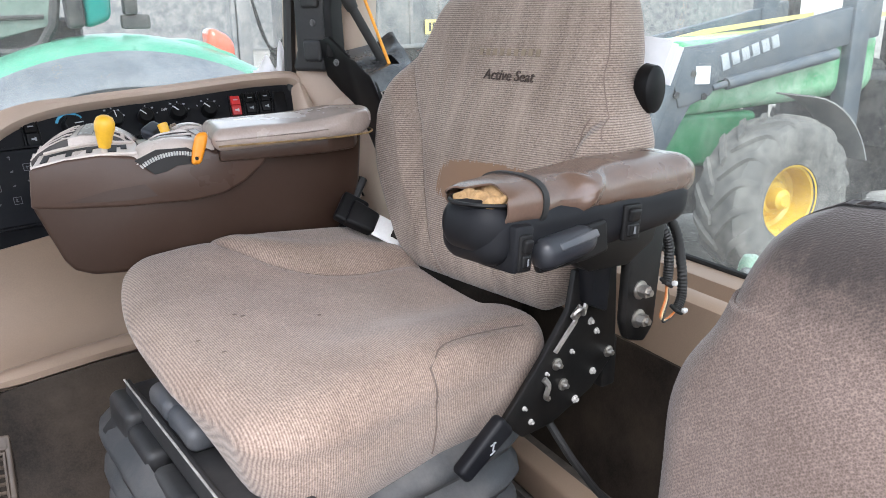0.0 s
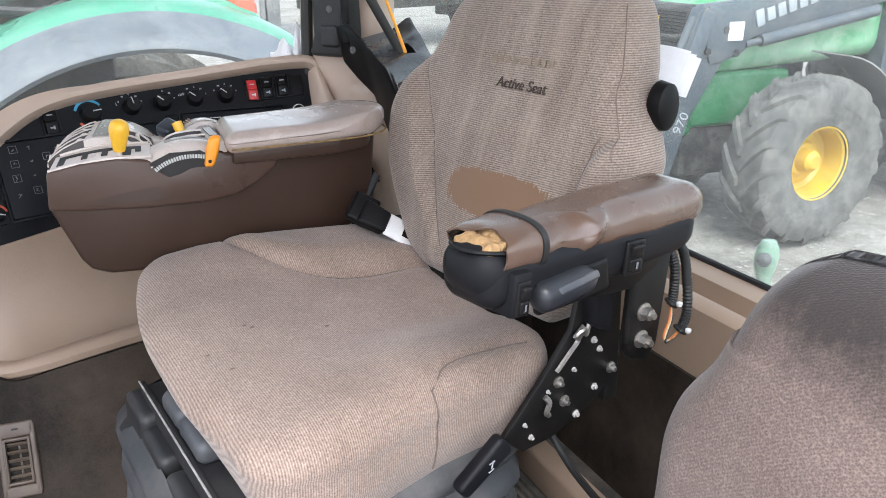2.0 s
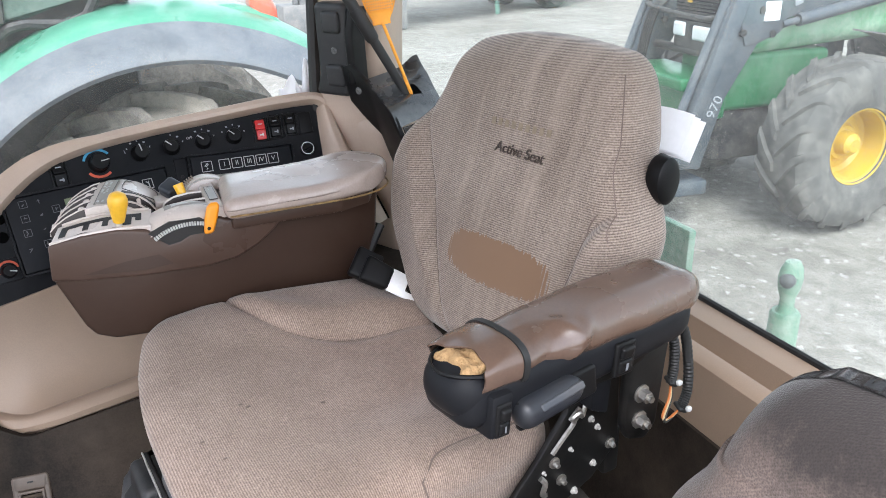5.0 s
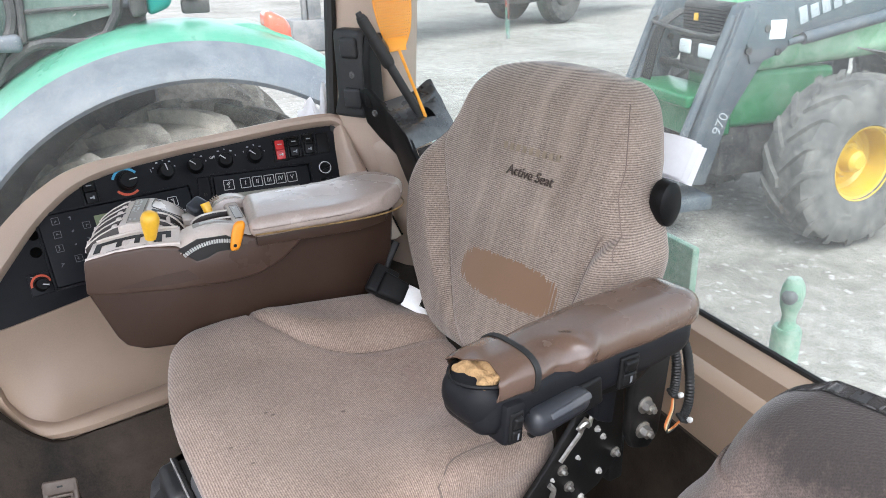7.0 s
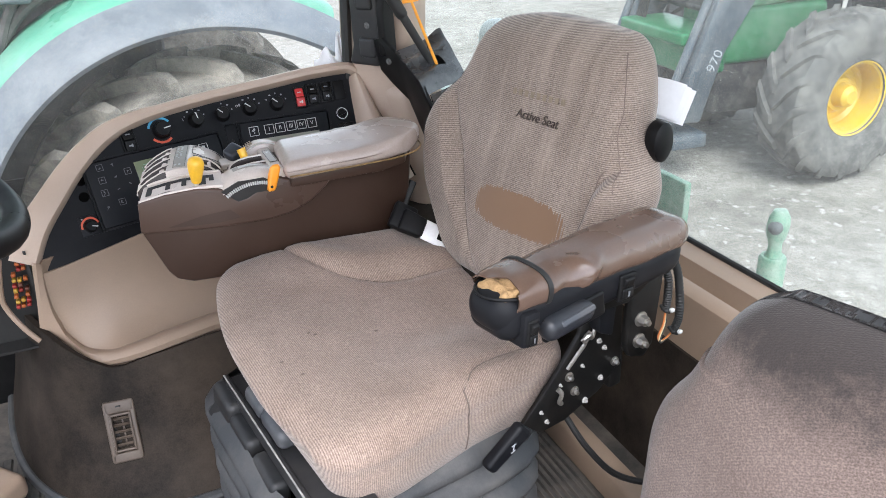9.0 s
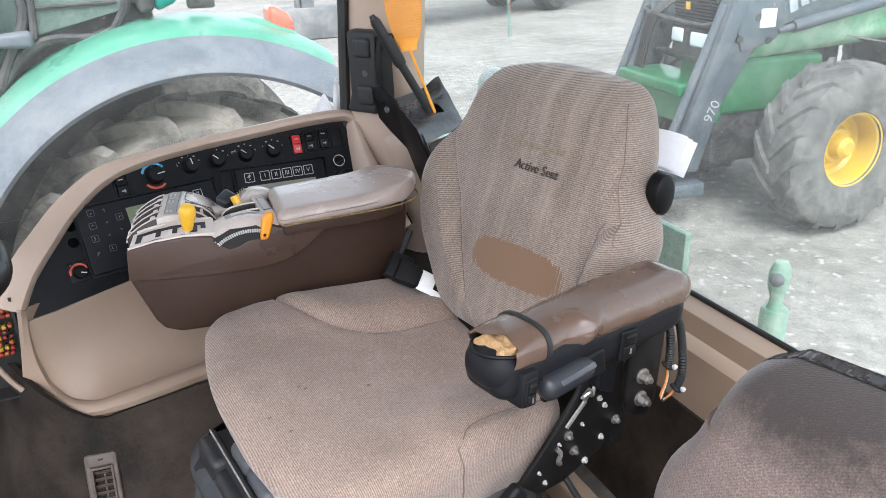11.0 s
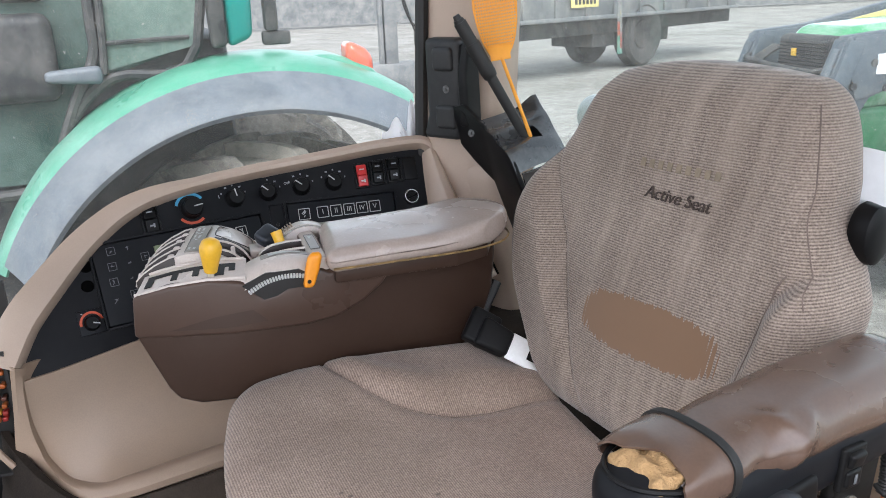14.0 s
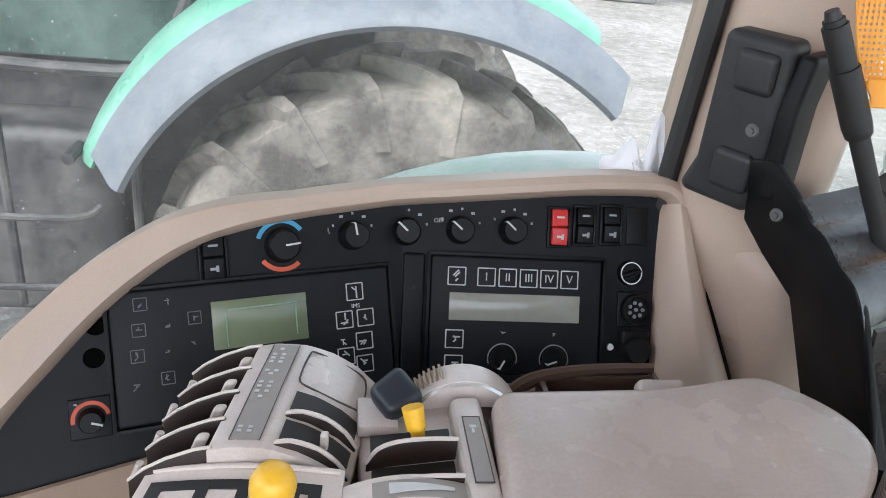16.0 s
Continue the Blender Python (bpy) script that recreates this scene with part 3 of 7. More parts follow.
def surround():
    """The raised tan frame round the panel: outer lip, rounded crown, inner wall down to the panel."""
    rows = []
    pts = [(0.412, 0.53), (0.415, 0.60), (0.418, 0.66), (0.418, 0.70), (0.412, 0.724), (0.398, 0.738), (0.375, 0.7405), (0.33, 0.739)] + PANEL_TOP[1:]
    pts = [(p.x, p.y) for p in smooth_path([(a, b, 0) for a, b in pts], 4)]
    for i, (x, z) in enumerate(pts):
        a, b = pts[max(i - 1, 0)], pts[min(i + 1, len(pts) - 1)]
        d = Vector((b[0] - a[0], 0, b[1] - a[1])).normalized()
        out = Vector((d.z, 0, -d.x))
        if out.z < -0.2 or (x > 0.4 and out.x < 0):
            out = -out
        left = max(0.0, min(1.0, (-0.05 - x) / 0.25))
        wide = 0.026 + 0.03 * left
        y = panel_y(x, max(z, 0.49))
        base = Vector((x, y, z))
        back = Vector((0, 1, 0))
        near = Vector((0, -0.89, 0.45)) * 0.024
        rows.append([base + near * -0.1, base + near * 0.75 + out * 0.002, base + near + out * 0.007, base + near * 0.92 + out * wide * 0.6, base + near * 0.5 + out * wide, base + out * wide + back * 0.035 + Vector((0, 0, -0.004)), base + out * (wide - 0.004) + back * (0.09 + 0.09 * left) + Vector((0, 0, -0.05 - 0.03 * left))])
    return rows


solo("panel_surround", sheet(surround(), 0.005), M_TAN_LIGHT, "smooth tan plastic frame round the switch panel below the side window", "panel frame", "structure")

# broad tan band that rises from the lip of the tray to the foot of the panel
OUTER = smooth_path([(-0.354, 0.508, 0.515), (-0.364, 0.512, 0.434), (-0.376, 0.515, 0.343), (-0.365, 0.512, 0.315), (-0.339, 0.492, 0.296), (-0.307, 0.462, 0.292), (-0.275, 0.440, 0.290), (-0.207, 0.420, 0.299), (-0.129, 0.421, 0.309), (0.0, 0.440, 0.315), (0.25, 0.455, 0.319)], 6)
INNER = smooth_path([(-0.338, 0.512, 0.511), (-0.343, 0.508, 0.470), (-0.343, 0.504, 0.411), (-0.336, 0.498, 0.374), (-0.327, 0.490, 0.348), (-0.298, 0.462, 0.321), (-0.252, 0.436, 0.315), (-0.189, 0.425, 0.326), (-0.118, 0.430, 0.335), (0.0, 0.446, 0.341), (0.25, 0.461, 0.345)], 6)
band = []
for i, (o, p) in enumerate(zip(OUTER, INNER)):
    k = max(0.0, 1.0 - 2.0 * i / len(OUTER))
    mid = (o + p) / 2 + Vector((-0.001, -0.005, 0.001))
    band.append([o + Vector((0.004 * k, 0.035, -0.014)), o + Vector((0, 0.006, -0.003)), o + Vector((0, -0.001, 0.002)), mid, p + Vector((0, -0.001, -0.002)), p + Vector((0.005 * k, 0.008, 0.001)), p + Vector((0.022 * k, 0.028, -0.003)), p + Vector((0.05 * k, 0.055, -0.016))])
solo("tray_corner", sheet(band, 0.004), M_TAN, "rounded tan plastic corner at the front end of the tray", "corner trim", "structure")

# broad cheek between the panel and the corner pillar
CHEEK = [((0.401, 0.762, 0.735), (0.409, 0.737, 0.748), (0.420, 0.738, 0.742), (0.427, 0.750, 0.735)), ((0.399, 0.728, 0.69), (0.415, 0.704, 0.70), (0.430, 0.706, 0.695), (0.438, 0.722, 0.69)), ((0.397, 0.700, 0.633), (0.427, 0.668, 0.635), (0.448, 0.674, 0.632), (0.459, 0.694, 0.63)), ((0.395, 0.662, 0.549), (0.442, 0.630, 0.56), (0.470, 0.634, 0.555), (0.490, 0.652, 0.547)), ((0.394, 0.640, 0.50), (0.450, 0.606, 0.50), (0.485, 0.612, 0.50), (0.507, 0.630, 0.50))]
cheek = solo("panel_cheek", sheet([[Vector(a) + Vector((-0.003, 0.02, 0)), Vector(a), Vector(a).lerp(Vector(b), 0.5), Vector(a).lerp(Vector(b), 0.93), Vector(b).lerp(Vector(c), 0.12), Vector(c), Vector(d), Vector(d) + Vector((0.004, 0.05, 0))] for a, b, c, d in CHEEK], 0.004), M_TAN_LIGHT, "smooth tan cheek closing the switch panel towards the pillar", "panel frame", "structure")
part("joint", tube([Vector(q[3]) + Vector((0.003, 0.001, 0.0)) for q in CHEEK], 0.0022, 6, 4), M_SLOT_DARK, cheek, "dark joint beside the pillar cover")

# panes
def pane(name, corners, mat, label):
    bm = bmesh.new()
    f = bm.faces.new([bm.verts.new(c) for c in corners])
    bmesh.ops.solidify(bm, geom=[f], thickness=0.005)
    ob = solo(name, bm, mat, label, "window", "structure", flat=True)
    ob.visible_shadow = False
    return ob


pane("window_1", [(-0.95, 0.87, 0.34), (0.475, 0.87, 0.34), (0.45, 0.84, 1.72), (-0.95, 0.84, 1.72)], M_GLASS, "dusty side window pane of the cab")
rear_plan = [(p.x, p.y) for p in smooth_path([(0.60, 0.872, 0), (0.78, 0.862, 0), (0.89, 0.83, 0), (0.938, 0.76, 0), (0.952, 0.62, 0), (0.955, 0.3, 0), (0.955, -0.3, 0), (0.955, -0.87, 0)], 5)]
rear_pane = solo("window_2", sheet([[(x - 0.05 * (z - 0.45) * (1 if x > 0.9 else 0.4), y - 0.02 * (z - 0.45) * (y > 0.7), z) for x, y in rear_plan] for z in (0.40, 0.9, 1.4, 1.72)], 0.005), M_GLASS_R, "dusty wrap-round rear window pane of the cab", "window", "structure")
rear_pane.visible_shadow = False

# seals
solo("seal_side", tube([(0.402, 0.775, 0.66), (0.404, 0.775, 0.78), (0.418, 0.772, 1.1), (0.445, 0.77, 1.7)], 0.013, 8, 4), M_RUBBER, "black rubber seal along the rear edge of the side window", "seal", "structure")
solo("seal_sill", tube([(0.47, 0.868, 0.69), (0.2, 0.868, 0.685), (0.0, 0.868, 0.66), (-0.15, 0.868, 0.60), (-0.30, 0.868, 0.52), (-0.45, 0.868, 0.43), (-0.6, 0.868, 0.36)], 0.008, 8, 5), M_RUBBER, "black rubber seal along the foot of the side window", "seal", "structure")
solo("seal_rear", tube([(0.948, 0.72, 0.436), (0.948, 0.2, 0.436), (0.948, -0.25, 0.436), (0.948, -0.34, 0.440), (0.948, -0.8, 0.442)], 0.007, 8, 5), M_RUBBER, "black rubber seal along the foot of the rear window", "seal", "structure")


def rear_ledge():
    """Tan ledge under the rear window with a sunk trough."""
    def prof(y):
        inside = 1.0 if -0.197 < y < 0.55 else 0.0
        d = 0.045 * inside
        return [(0.800, 0.25), (0.796, 0.402), (0.800, 0.420), (0.810, 0.428), (0.832, 0.430), (0.840, 0.428 - d * 0.5), (0.846, 0.428 - d), (0.878, 0.428 - d), (0.886, 0.430 - d * 0.6), (0.893, 0.430), (0.900, 0.432), (0.958, 0.434), (0.96, 0.38)]
    ys = [0.80, 0.6, 0.552, 0.545, 0.3, 0.0, -0.15, -0.185, -0.199, -0.207, -0.3, -0.6, -0.9]
    return [[(x, y, z) for x, z in prof(y)] for y in ys]


solo("rear_ledge", sheet(rear_ledge(), 0.004), M_TAN, "tan plastic ledge with a sunk trough under the rear window", "ledge", "structure")
solo("wall_rear", sheet([[(0.802, y, 0.30), (0.80, y, 0.22), (0.785, y, 0.10), (0.775, y, 0.03), (0.76, y, -0.01)] for y in np.linspace(0.8, -0.9, 12)], 0.01), M_BOOT, "dark brown carpeted lower rear wall of the cab", "wall", "structure")
solo("floor_rail", prism([(0.615, 0.0), (0.628, 0.052), (0.672, 0.060), (0.690, 0.0)], -0.9, 0.32, "y", 0.006), M_TAN, "tan plastic rail across the floor behind the seat", "rail", "structure", m=pose(0.0, 0.0, 0, 0, 0, 0))
solo("wall_corner", block(0.42, 0.796, 0.40, 0.80, -0.01, 0.415, 0.02), M_BOOT, "dark brown trim panel in the rear corner of the cab", "wall", "structure")

# corner pillar: slim upper post, flared cover below
pillar = thing("pillar_rear_right", "tan plastic corner pillar between side and rear window", "pillar", kind="structure")
part("post", joined(sheet([[(x + 0.05 * (z - 0.9), y, z) for x, y in ((0.424, 0.872), (0.421, 0.755), (0.428, 0.736), (0.510, 0.664), (0.526, 0.660), (0.545, 0.668), (0.60, 0.735), (0.605, 0.872))] for z in (0.60, 0.72, 0.9, 1.1, 1.4, 1.72)], 0, True)), M_TAN_LIGHT, pillar)
part("foot_cover", sheet([[(x + dx, y, z) for x, y in ((0.425, 0.80), (0.428, 0.752), (0.446, 0.738), (0.453, 0.716), (0.470, 0.706), (0.496, 0.652), (0.508, 0.640), (0.535, 0.636), (0.590, 0.655), (0.63, 0.74), (0.64, 0.86))] for z, dx in ((0.40, 0.035), (0.52, 0.022), (0.62, 0.008), (0.690, -0.002), (0.706, 0.0), (0.714, 0.008))], 0.006), M_TAN_LIGHT, pillar)
part("collar", prism([(0.436, 0.757), (0.505, 0.660), (0.575, 0.668), (0.62, 0.75), (0.62, 0.87), (0.436, 0.87)], 0.69, 0.712, "z", 0.006), M_TAN, pillar)

# shell that closes the cab: an unseen roof added to hold off sky light, pillars, sills; the door side stands open
# behind the camera
solo("ceiling", block(-1.05, 1.0, -1.0, 0.9, 1.70, 1.78, 0.01), M_LINER, "unseen beige cab ceiling added to block the sky's light", "ceiling", "structure")
solo("wall_front", block(-1.06, -1.0, -0.95, 0.9, -0.06, 0.28, 0.01), M_TAN, "tan lower front wall of the cab", "wall", "structure")
solo("wall_right_sill", block(-1.0, 1.0, 0.875, 0.90, -0.06, 0.34, 0.005), M_BLACK, "black painted outer side sill of the cab", "wall", "structure")
solo("wall_rear_outer", block(0.985, 1.0, -0.95, 0.9, -0.06, 0.395, 0.004), M_BLACK, "black painted outer rear wall of the cab", "wall", "structure")
solo("wall_left_rear", block(0.45, 0.98, -0.97, -0.93, -0.06, 0.55, 0.01), M_BOOT, "dark trim panel beside the passenger seat", "wall", "structure")
for nm, x, y in (("pillar_front_right", -1.02, 0.84), ("pillar_front_left", -1.02, -0.93), ("pillar_rear_left", 0.93, -0.92)):
    solo(nm, block(x - 0.04, x + 0.04, y - 0.04, y + 0.04, -0.06, 1.72, 0.015), M_TAN_LIGHT, "slim tan cab corner pillar", "pillar", "structure")


# ---- driver's seat ----
SEAT = pose(0.22, 0.05, 0, 0, 0, 8)
seat = thing("driver_seat", "worn brown cloth tractor seat with armrest on a bellows suspension base", "seat", SEAT)


def turned(a):
    return pose(0, 0, 0, 0, 0, a)


def cushion_pose():
    """The cushion tips back and to one side and is set slightly askew on its pan."""
    c = Vector((-0.015, 0, 0.445))
    a = Matrix(((0.902, 0, 0, 0), (0, 0.934, 0, 0), (-0.0433, 0.0656, 0.66, 0), (0, 0, 0, 1)))
    return Matrix.Translation((-0.0139, 0.005, 0.0202)) @ turned(-1.5) @ Matrix.Translation(c) @ a @ Matrix.Translation(-c)


CUSH = cushion_pose()


def bolster_line(u, side):
    """The seam of the side bolsters: on the inner side it cuts far into the cushion, on the door side it keeps to the edge."""
    if side > 0:
        return ease(u, [-0.16, -0.12, -0.082, -0.045, -0.009, 0.03, 0.07, 0.13, 0.214], [0.40, 0.290, 0.228, 0.177, 0.137, 0.112, 0.098, 0.095, 0.097])
    return ease(u, [-0.02, 0.005, 0.0245, 0.0407, 0.065, 0.101, 0.179, 0.24], [0.45, 0.33, 0.2726, 0.256, 0.248, 0.244, 0.242, 0.242])


def cushion_warp(x, y, z):
    # x to the rear, y to the right; a broad front that narrows to the rear, dished middle, rolled front
    u = x / 0.27
    wide = lerp(u, [-1, -0.6, 0, 1], [1.0, 1.03, 0.97, 0.86])
    yy = y * wide
    xx = x + (0.055 if y > 0 else 0.012) * (y / 0.29) ** 2 * (1 if u < 0 else 0.2) * min(1, abs(u) * 1.6)
    top = 1.0 if z > 0 else 0.0
    t = max(0.0, z / 0.06)
    zz = z
    zz += t * (0.010 - 0.030 * max(0, -u - 0.35) ** 1.5 * 1.4)
    dish = math.exp(-((y / 0.17) ** 4))
    zz += t * 0.010 * (1 - dish) * lerp(u, [-1, -0.5, 0.1, 1], [0.0, 0.3, 1.0, 1.0])
    zz -= t * 0.040 * dish * lerp(u, [-1, -0.3, 0.5, 1], [0, 0.4, 1, 1])
    # side bolsters behind a curved seam
    line = bolster_line(x - 0.015, yy)
    rise = max(0.0, min(1.0, (abs(yy) - line) / 0.035))
    rise = rise * rise * (3 - 2 * rise)
    if yy > 0:
        zz += t * (0.009 * rise + 0.014 * bell(abs(yy) - line - 0.052, 0.032) * max(0.0, min(1.0, (x + 0.075) / 0.09)) - 0.008 * bell(abs(yy) - line, 0.009))
        # pressed in where the belt buckle lies
        zz -= t * 0.030 * bell(x - 0.235, 0.05) * bell(yy - 0.185, 0.045)
    else:
        zz += t * (0.012 * rise - 0.007 * bell(abs(yy) - line, 0.007))
    if z < 0:
        yy *= 0.985
        xx += 0.02 * min(1.0, -z / 0.04) * max(0.0, min(1.0, (-u - 0.6) / 0.3))
    if y < 0:
        # the door side hangs deeper, rolls under and draws back towards the front corner
        side = max(0.0, min(1.0, (-y - 0.10) / 0.13))
        side = side * side * (3 - 2 * side)
        if z < 0:
            zz *= 1.0 + 2.1 * side
            yy *= 1.0 - 0.5 * side * (z / 0.0625) ** 2 * 0.12
        yy -= 0.022 * min(1.0, -y / 0.2) * lerp(u, [-1, -0.4, 0.2], [1.0, 0.8, 0.0])
        xx += 0.018 * side * max(0.0, -u)
    return xx, yy, zz


part("cushion", rbox(0.54, 0.60, 0.125, 0.052, (70, 80, 3), cushion_warp, 6, (-0.015, 0, 0.445)), M_CLOTH_X, seat, "soiled brown ribbed cloth seat cushion", m=CUSH)


def back_line(z, side):
    if side > 0:
        return ease(z, [-0.25, -0.19, -0.128, -0.048, 0.044, 0.09, 0.115], [0.03, 0.071, 0.116, 0.170, 0.214, 0.245, 0.33])
    return ease(z, [-0.25, -0.19, -0.14, -0.109, -0.082, -0.034, -0.012, 0.006], [0.10, 0.165, 0.20, 0.213, 0.22, 0.244, 0.27, 0.34])


def back_shape(x, y, z):
    # z from -0.26 to 0.26, x forward is minus
    wide = ease(z, [-0.26, -0.17, -0.08, 0.0, 0.06, 0.12, 0.155, 0.19, 0.22, 0.26], [0.78, 0.93, 1.0, 0.95, 0.84, 0.755, 0.72, 0.69, 0.66, 0.62])
    if y > 0:
        wide *= ease(z, [-0.26, -0.215, -0.17, -0.08, 0.0], [0.58, 0.73, 0.85, 0.97, 1.0])
    else:
        wide *= ease(z, [-0.10, -0.04, 0.0, 0.05, 0.10, 0.16, 0.22], [1.0, 0.955, 0.93, 0.955, 1.02, 1.06, 1.06])
    yy = y * wide
    front = max(0.0, -x / 0.0625)
    back = max(0.0, x / 0.0625)
    xx = x
    s = abs(yy)
    # side bolsters swell forward below a seam that curves in from the edge
    line = back_line(z, yy)
    rise = max(0.0, min(1.0, (s - line) / 0.035))
    xx -= front * 0.030 * rise * rise * (3 - 2 * rise) * ease(z, [-0.26, -0.19, -0.12, 0.0, 0.08], [0.0, 0.25, 1.0, 0.9, 0.35])
    xx += front * 0.004 * bell(s - line, 0.006)
    xx -= front * 0.012 * bell(z + 0.12, 0.12) * bell(yy, 0.14)
    xx += front * 0.022 * bell(z - 0.27, 0.06)
    xx += 0.018 * (yy / 0.22) ** 2 * front * ease(z, [0.02, 0.12], [0.3, 1.0])
    xx -= back * 0.02 * bell(z - 0.25, 0.1)
    k = max(0.0, (z - 0.08) / 0.174) ** 1.5
    zz = z + k * (0.015 - (0.030 if yy > 0 else 0.016) * (yy / 0.17) ** 2)
    return xx + 0.17 * (z + 0.27), yy, zz


def back_warp(x, y, z):
    """The shaped backrest leaned and turned into its place on the seat."""
    p = Vector(back_shape(x, y, z)) + Vector((0.285, 0, 0.724))
    h = 0.47 + (p.z - 0.47) * 1.368 if p.z < 0.644 else 0.708 + (p.z - 0.644) * 0.6915
    q = Vector((p.x + 0.17 * (h - p.z) + 0.1115 * (h - 0.7) - 0.28, 0.898 * p.y, h))
    q = turned(3.75) @ q + Vector((0.28 - 0.0077, 0.0031, 0))
    return q - Vector((0.285, 0, 0.724))


part("backrest", rbox(0.125, 0.60, 0.508, 0.05, (3, 90, 80), back_warp, 6, (0.285, 0, 0.724)), M_CLOTH, seat, "brown ribbed cloth backrest with a rubbed-through patch")
# stitched seams: cords that lie in the grooves
M_SEAM = surface("seam_thread", (0.16, 0.12, 0.10), 0.9, var=0.2, bump=0.2)
CUSHION, BACK = (0.54, 0.60, 0.125, 0.052), (0.125, 0.60, 0.508, 0.05)


def cushion_skin(x, y):
    return CUSH @ (Vector(cushion_warp(*rounded((x, y, CUSHION[2] / 2), *CUSHION))) + Vector((-0.015, 0, 0.445)))


def back_skin(y, z):
    return Vector(back_warp(*rounded((-BACK[0] / 2, y, z), *BACK))) + Vector((0.285, 0, 0.724))


def side_skin(sgn, z):
    """The seam between front and side panel, on the front edge."""
    return Vector(back_warp(*rounded((-BACK[0] / 2, sgn * 0.30, z), *BACK))) + Vector((0.285, 0, 0.724))


def solve_back(s, z):
    """The y on the plain box that comes out at half-width s."""
    best = min(np.linspace(0, 0.30, 241), key=lambda y: abs(back_shape(*rounded((-BACK[0] / 2, float(y), z), *BACK))[1] - s))
    return float(best)


for sgn in (-1, 1):
    pts = []
    for u in np.linspace(0.010 if sgn < 0 else -0.10, 0.20, 30):
        s_line = bolster_line(u, sgn)
        y = float(min(np.linspace(0, 0.30, 241), key=lambda q: abs(abs(cushion_warp(*rounded((u + 0.015, sgn * float(q), CUSHION[2] / 2), *CUSHION))[1]) - s_line)))
        pts.append(cushion_skin(u + 0.015, sgn * y) + Vector((0, 0, 0.0002)))
    if sgn < 0:
        # the door-side seam runs on down the side of the cushion
        down = [CUSH @ (Vector(cushion_warp(*rounded((0.022 + 0.10 * (0.0625 - z), -0.30, z), *CUSHION))) + Vector((-0.015, -0.0004, 0.445))) for z in np.linspace(-0.05, 0.05, 10)]
        pts = down + pts[3:]
    part("seam", tube(pts, 0.0013 if sgn < 0 else 0.0008, 6, 1), M_SEAM, seat, "dark stitched seam")
    pts = [back_skin(sgn * solve_back(back_line(z, sgn), z), z) for z in (np.linspace(-0.17, -0.024, 24) if sgn < 0 else np.linspace(-0.21, 0.085, 30))]
    part("seam", tube(pts, 0.0012, 6, 1), M_SEAM, seat, "dark stitched seam")
    pts = [side_skin(sgn, z) for z in np.linspace(-0.06, 0.235, 46)]
    part("seam", tube(pts, 0.0009, 6, 1), M_SEAM, seat, "dark stitched seam")
for u, v in ((-0.220, -0.060), (-0.205, -0.100), (-0.154, -0.013), (-0.146, -0.021), (-0.05, -0.05)):
    p = cushion_skin((u + 0.029) / 0.902, (v - 0.005) / 0.934)
    part("burn_speck", rbox(0.0055, 0.0035, 0.0014, 0.0006, (1, 1, 1), None, 1, tuple(p)), M_SEAM, seat, "small dark burn speck")
BACK_FACE = basis((0.2863, -0.048, 0.7955), (0.0095, -0.108, -0.001), (0.28, 0, 1))
MARK_FACE = basis((0.2975, -0.035, 0.8295), (0.013, -0.13, 0.001), (0.28, 0, 1))
M_THREAD = surface("dark_thread", (0.066, 0.047, 0.039), 0.9, var=0.2, bump=0.2)
part("emblem_text", letters("Active Seat", 0.0225, BACK_FACE @ pose(0.0, 0, 0.0032) @ Matrix(((1, 0.18, 0, 0), (0, 1, 0, 0), (0, 0, 1, 0), (0, 0, 0, 1)))), M_THREAD, seat, "embroidered dark words")
mark = []
for i in range(9):
    mark.append((rbox(0.008, 0.011, 0.0012, 0.0005, (1, 1, 1)), MARK_FACE @ pose(-0.058 + i * 0.0145, 0, 0.0025)))
M_FADED = surface("faded_thread", (0.27, 0.215, 0.155), 0.9, var=0.2, bump=0.2)
part("faded_emblem", joined(*mark), M_FADED, seat, "faded pale embroidered bars")
part("back_shell", rbox(0.03, 0.40, 0.36, 0.014, (2, 6, 6), lambda x, y, z: (x + 0.17 * z, y * lerp(z, [-0.23, 0, 0.23], [1.1, 1, 0.8]), z), 3, (0.372, 0, 0.690)), M_BLACK, seat, "black plastic back shell")
part("lumbar_knob", lathe([(0.0, 0.022), (0.020, 0.022), (0.026, 0.018), (0.028, 0.0), (0.026, -0.004), (0.0, -0.004)], 20), M_BLACK, seat, "round black adjusting knob", m=basis((0.385, -0.222, 0.783), (1, 0, 0), (0, 0, 1)) @ Matrix.Diagonal((0.8, 1.25, 1.0, 1)))

# armrest with torn pad
M_HOLE_RIM = surface("bare_drilled_edge", (0.36, 0.345, 0.325), 0.5, var=0.2, bump=0.1)
M_DARKLEVER = surface("dark_slate_lever", (0.016, 0.018, 0.023), 0.36, spec=0.4, var=0.12, fine=500, bump=0.1, mottle=(0.06, 0.055, 0.05), mottle_amount=0.3, mottle_scale=14)
def arm_warp(x, y, z):
    u = x / 0.165
    low = lerp(u, [-1, -0.5, 0.2, 1], [0.9, 1.05, 1.1, 0.85])
    return x, y * lerp(u, [-1, 0, 1], [0.94, 1.0, 1.06]), z * (low if z < 0 else 1.0) + 0.012 * u


arm = part("armrest", rbox(0.325, 0.104, 0.075, 0.03, (20, 6, 4), arm_warp, 5, (0.135, -0.305, 0.690)), M_PANEL, seat, "black plastic armrest body")
PAD = pose(0.155, -0.304, 0.727, 0, -4.5, 0)


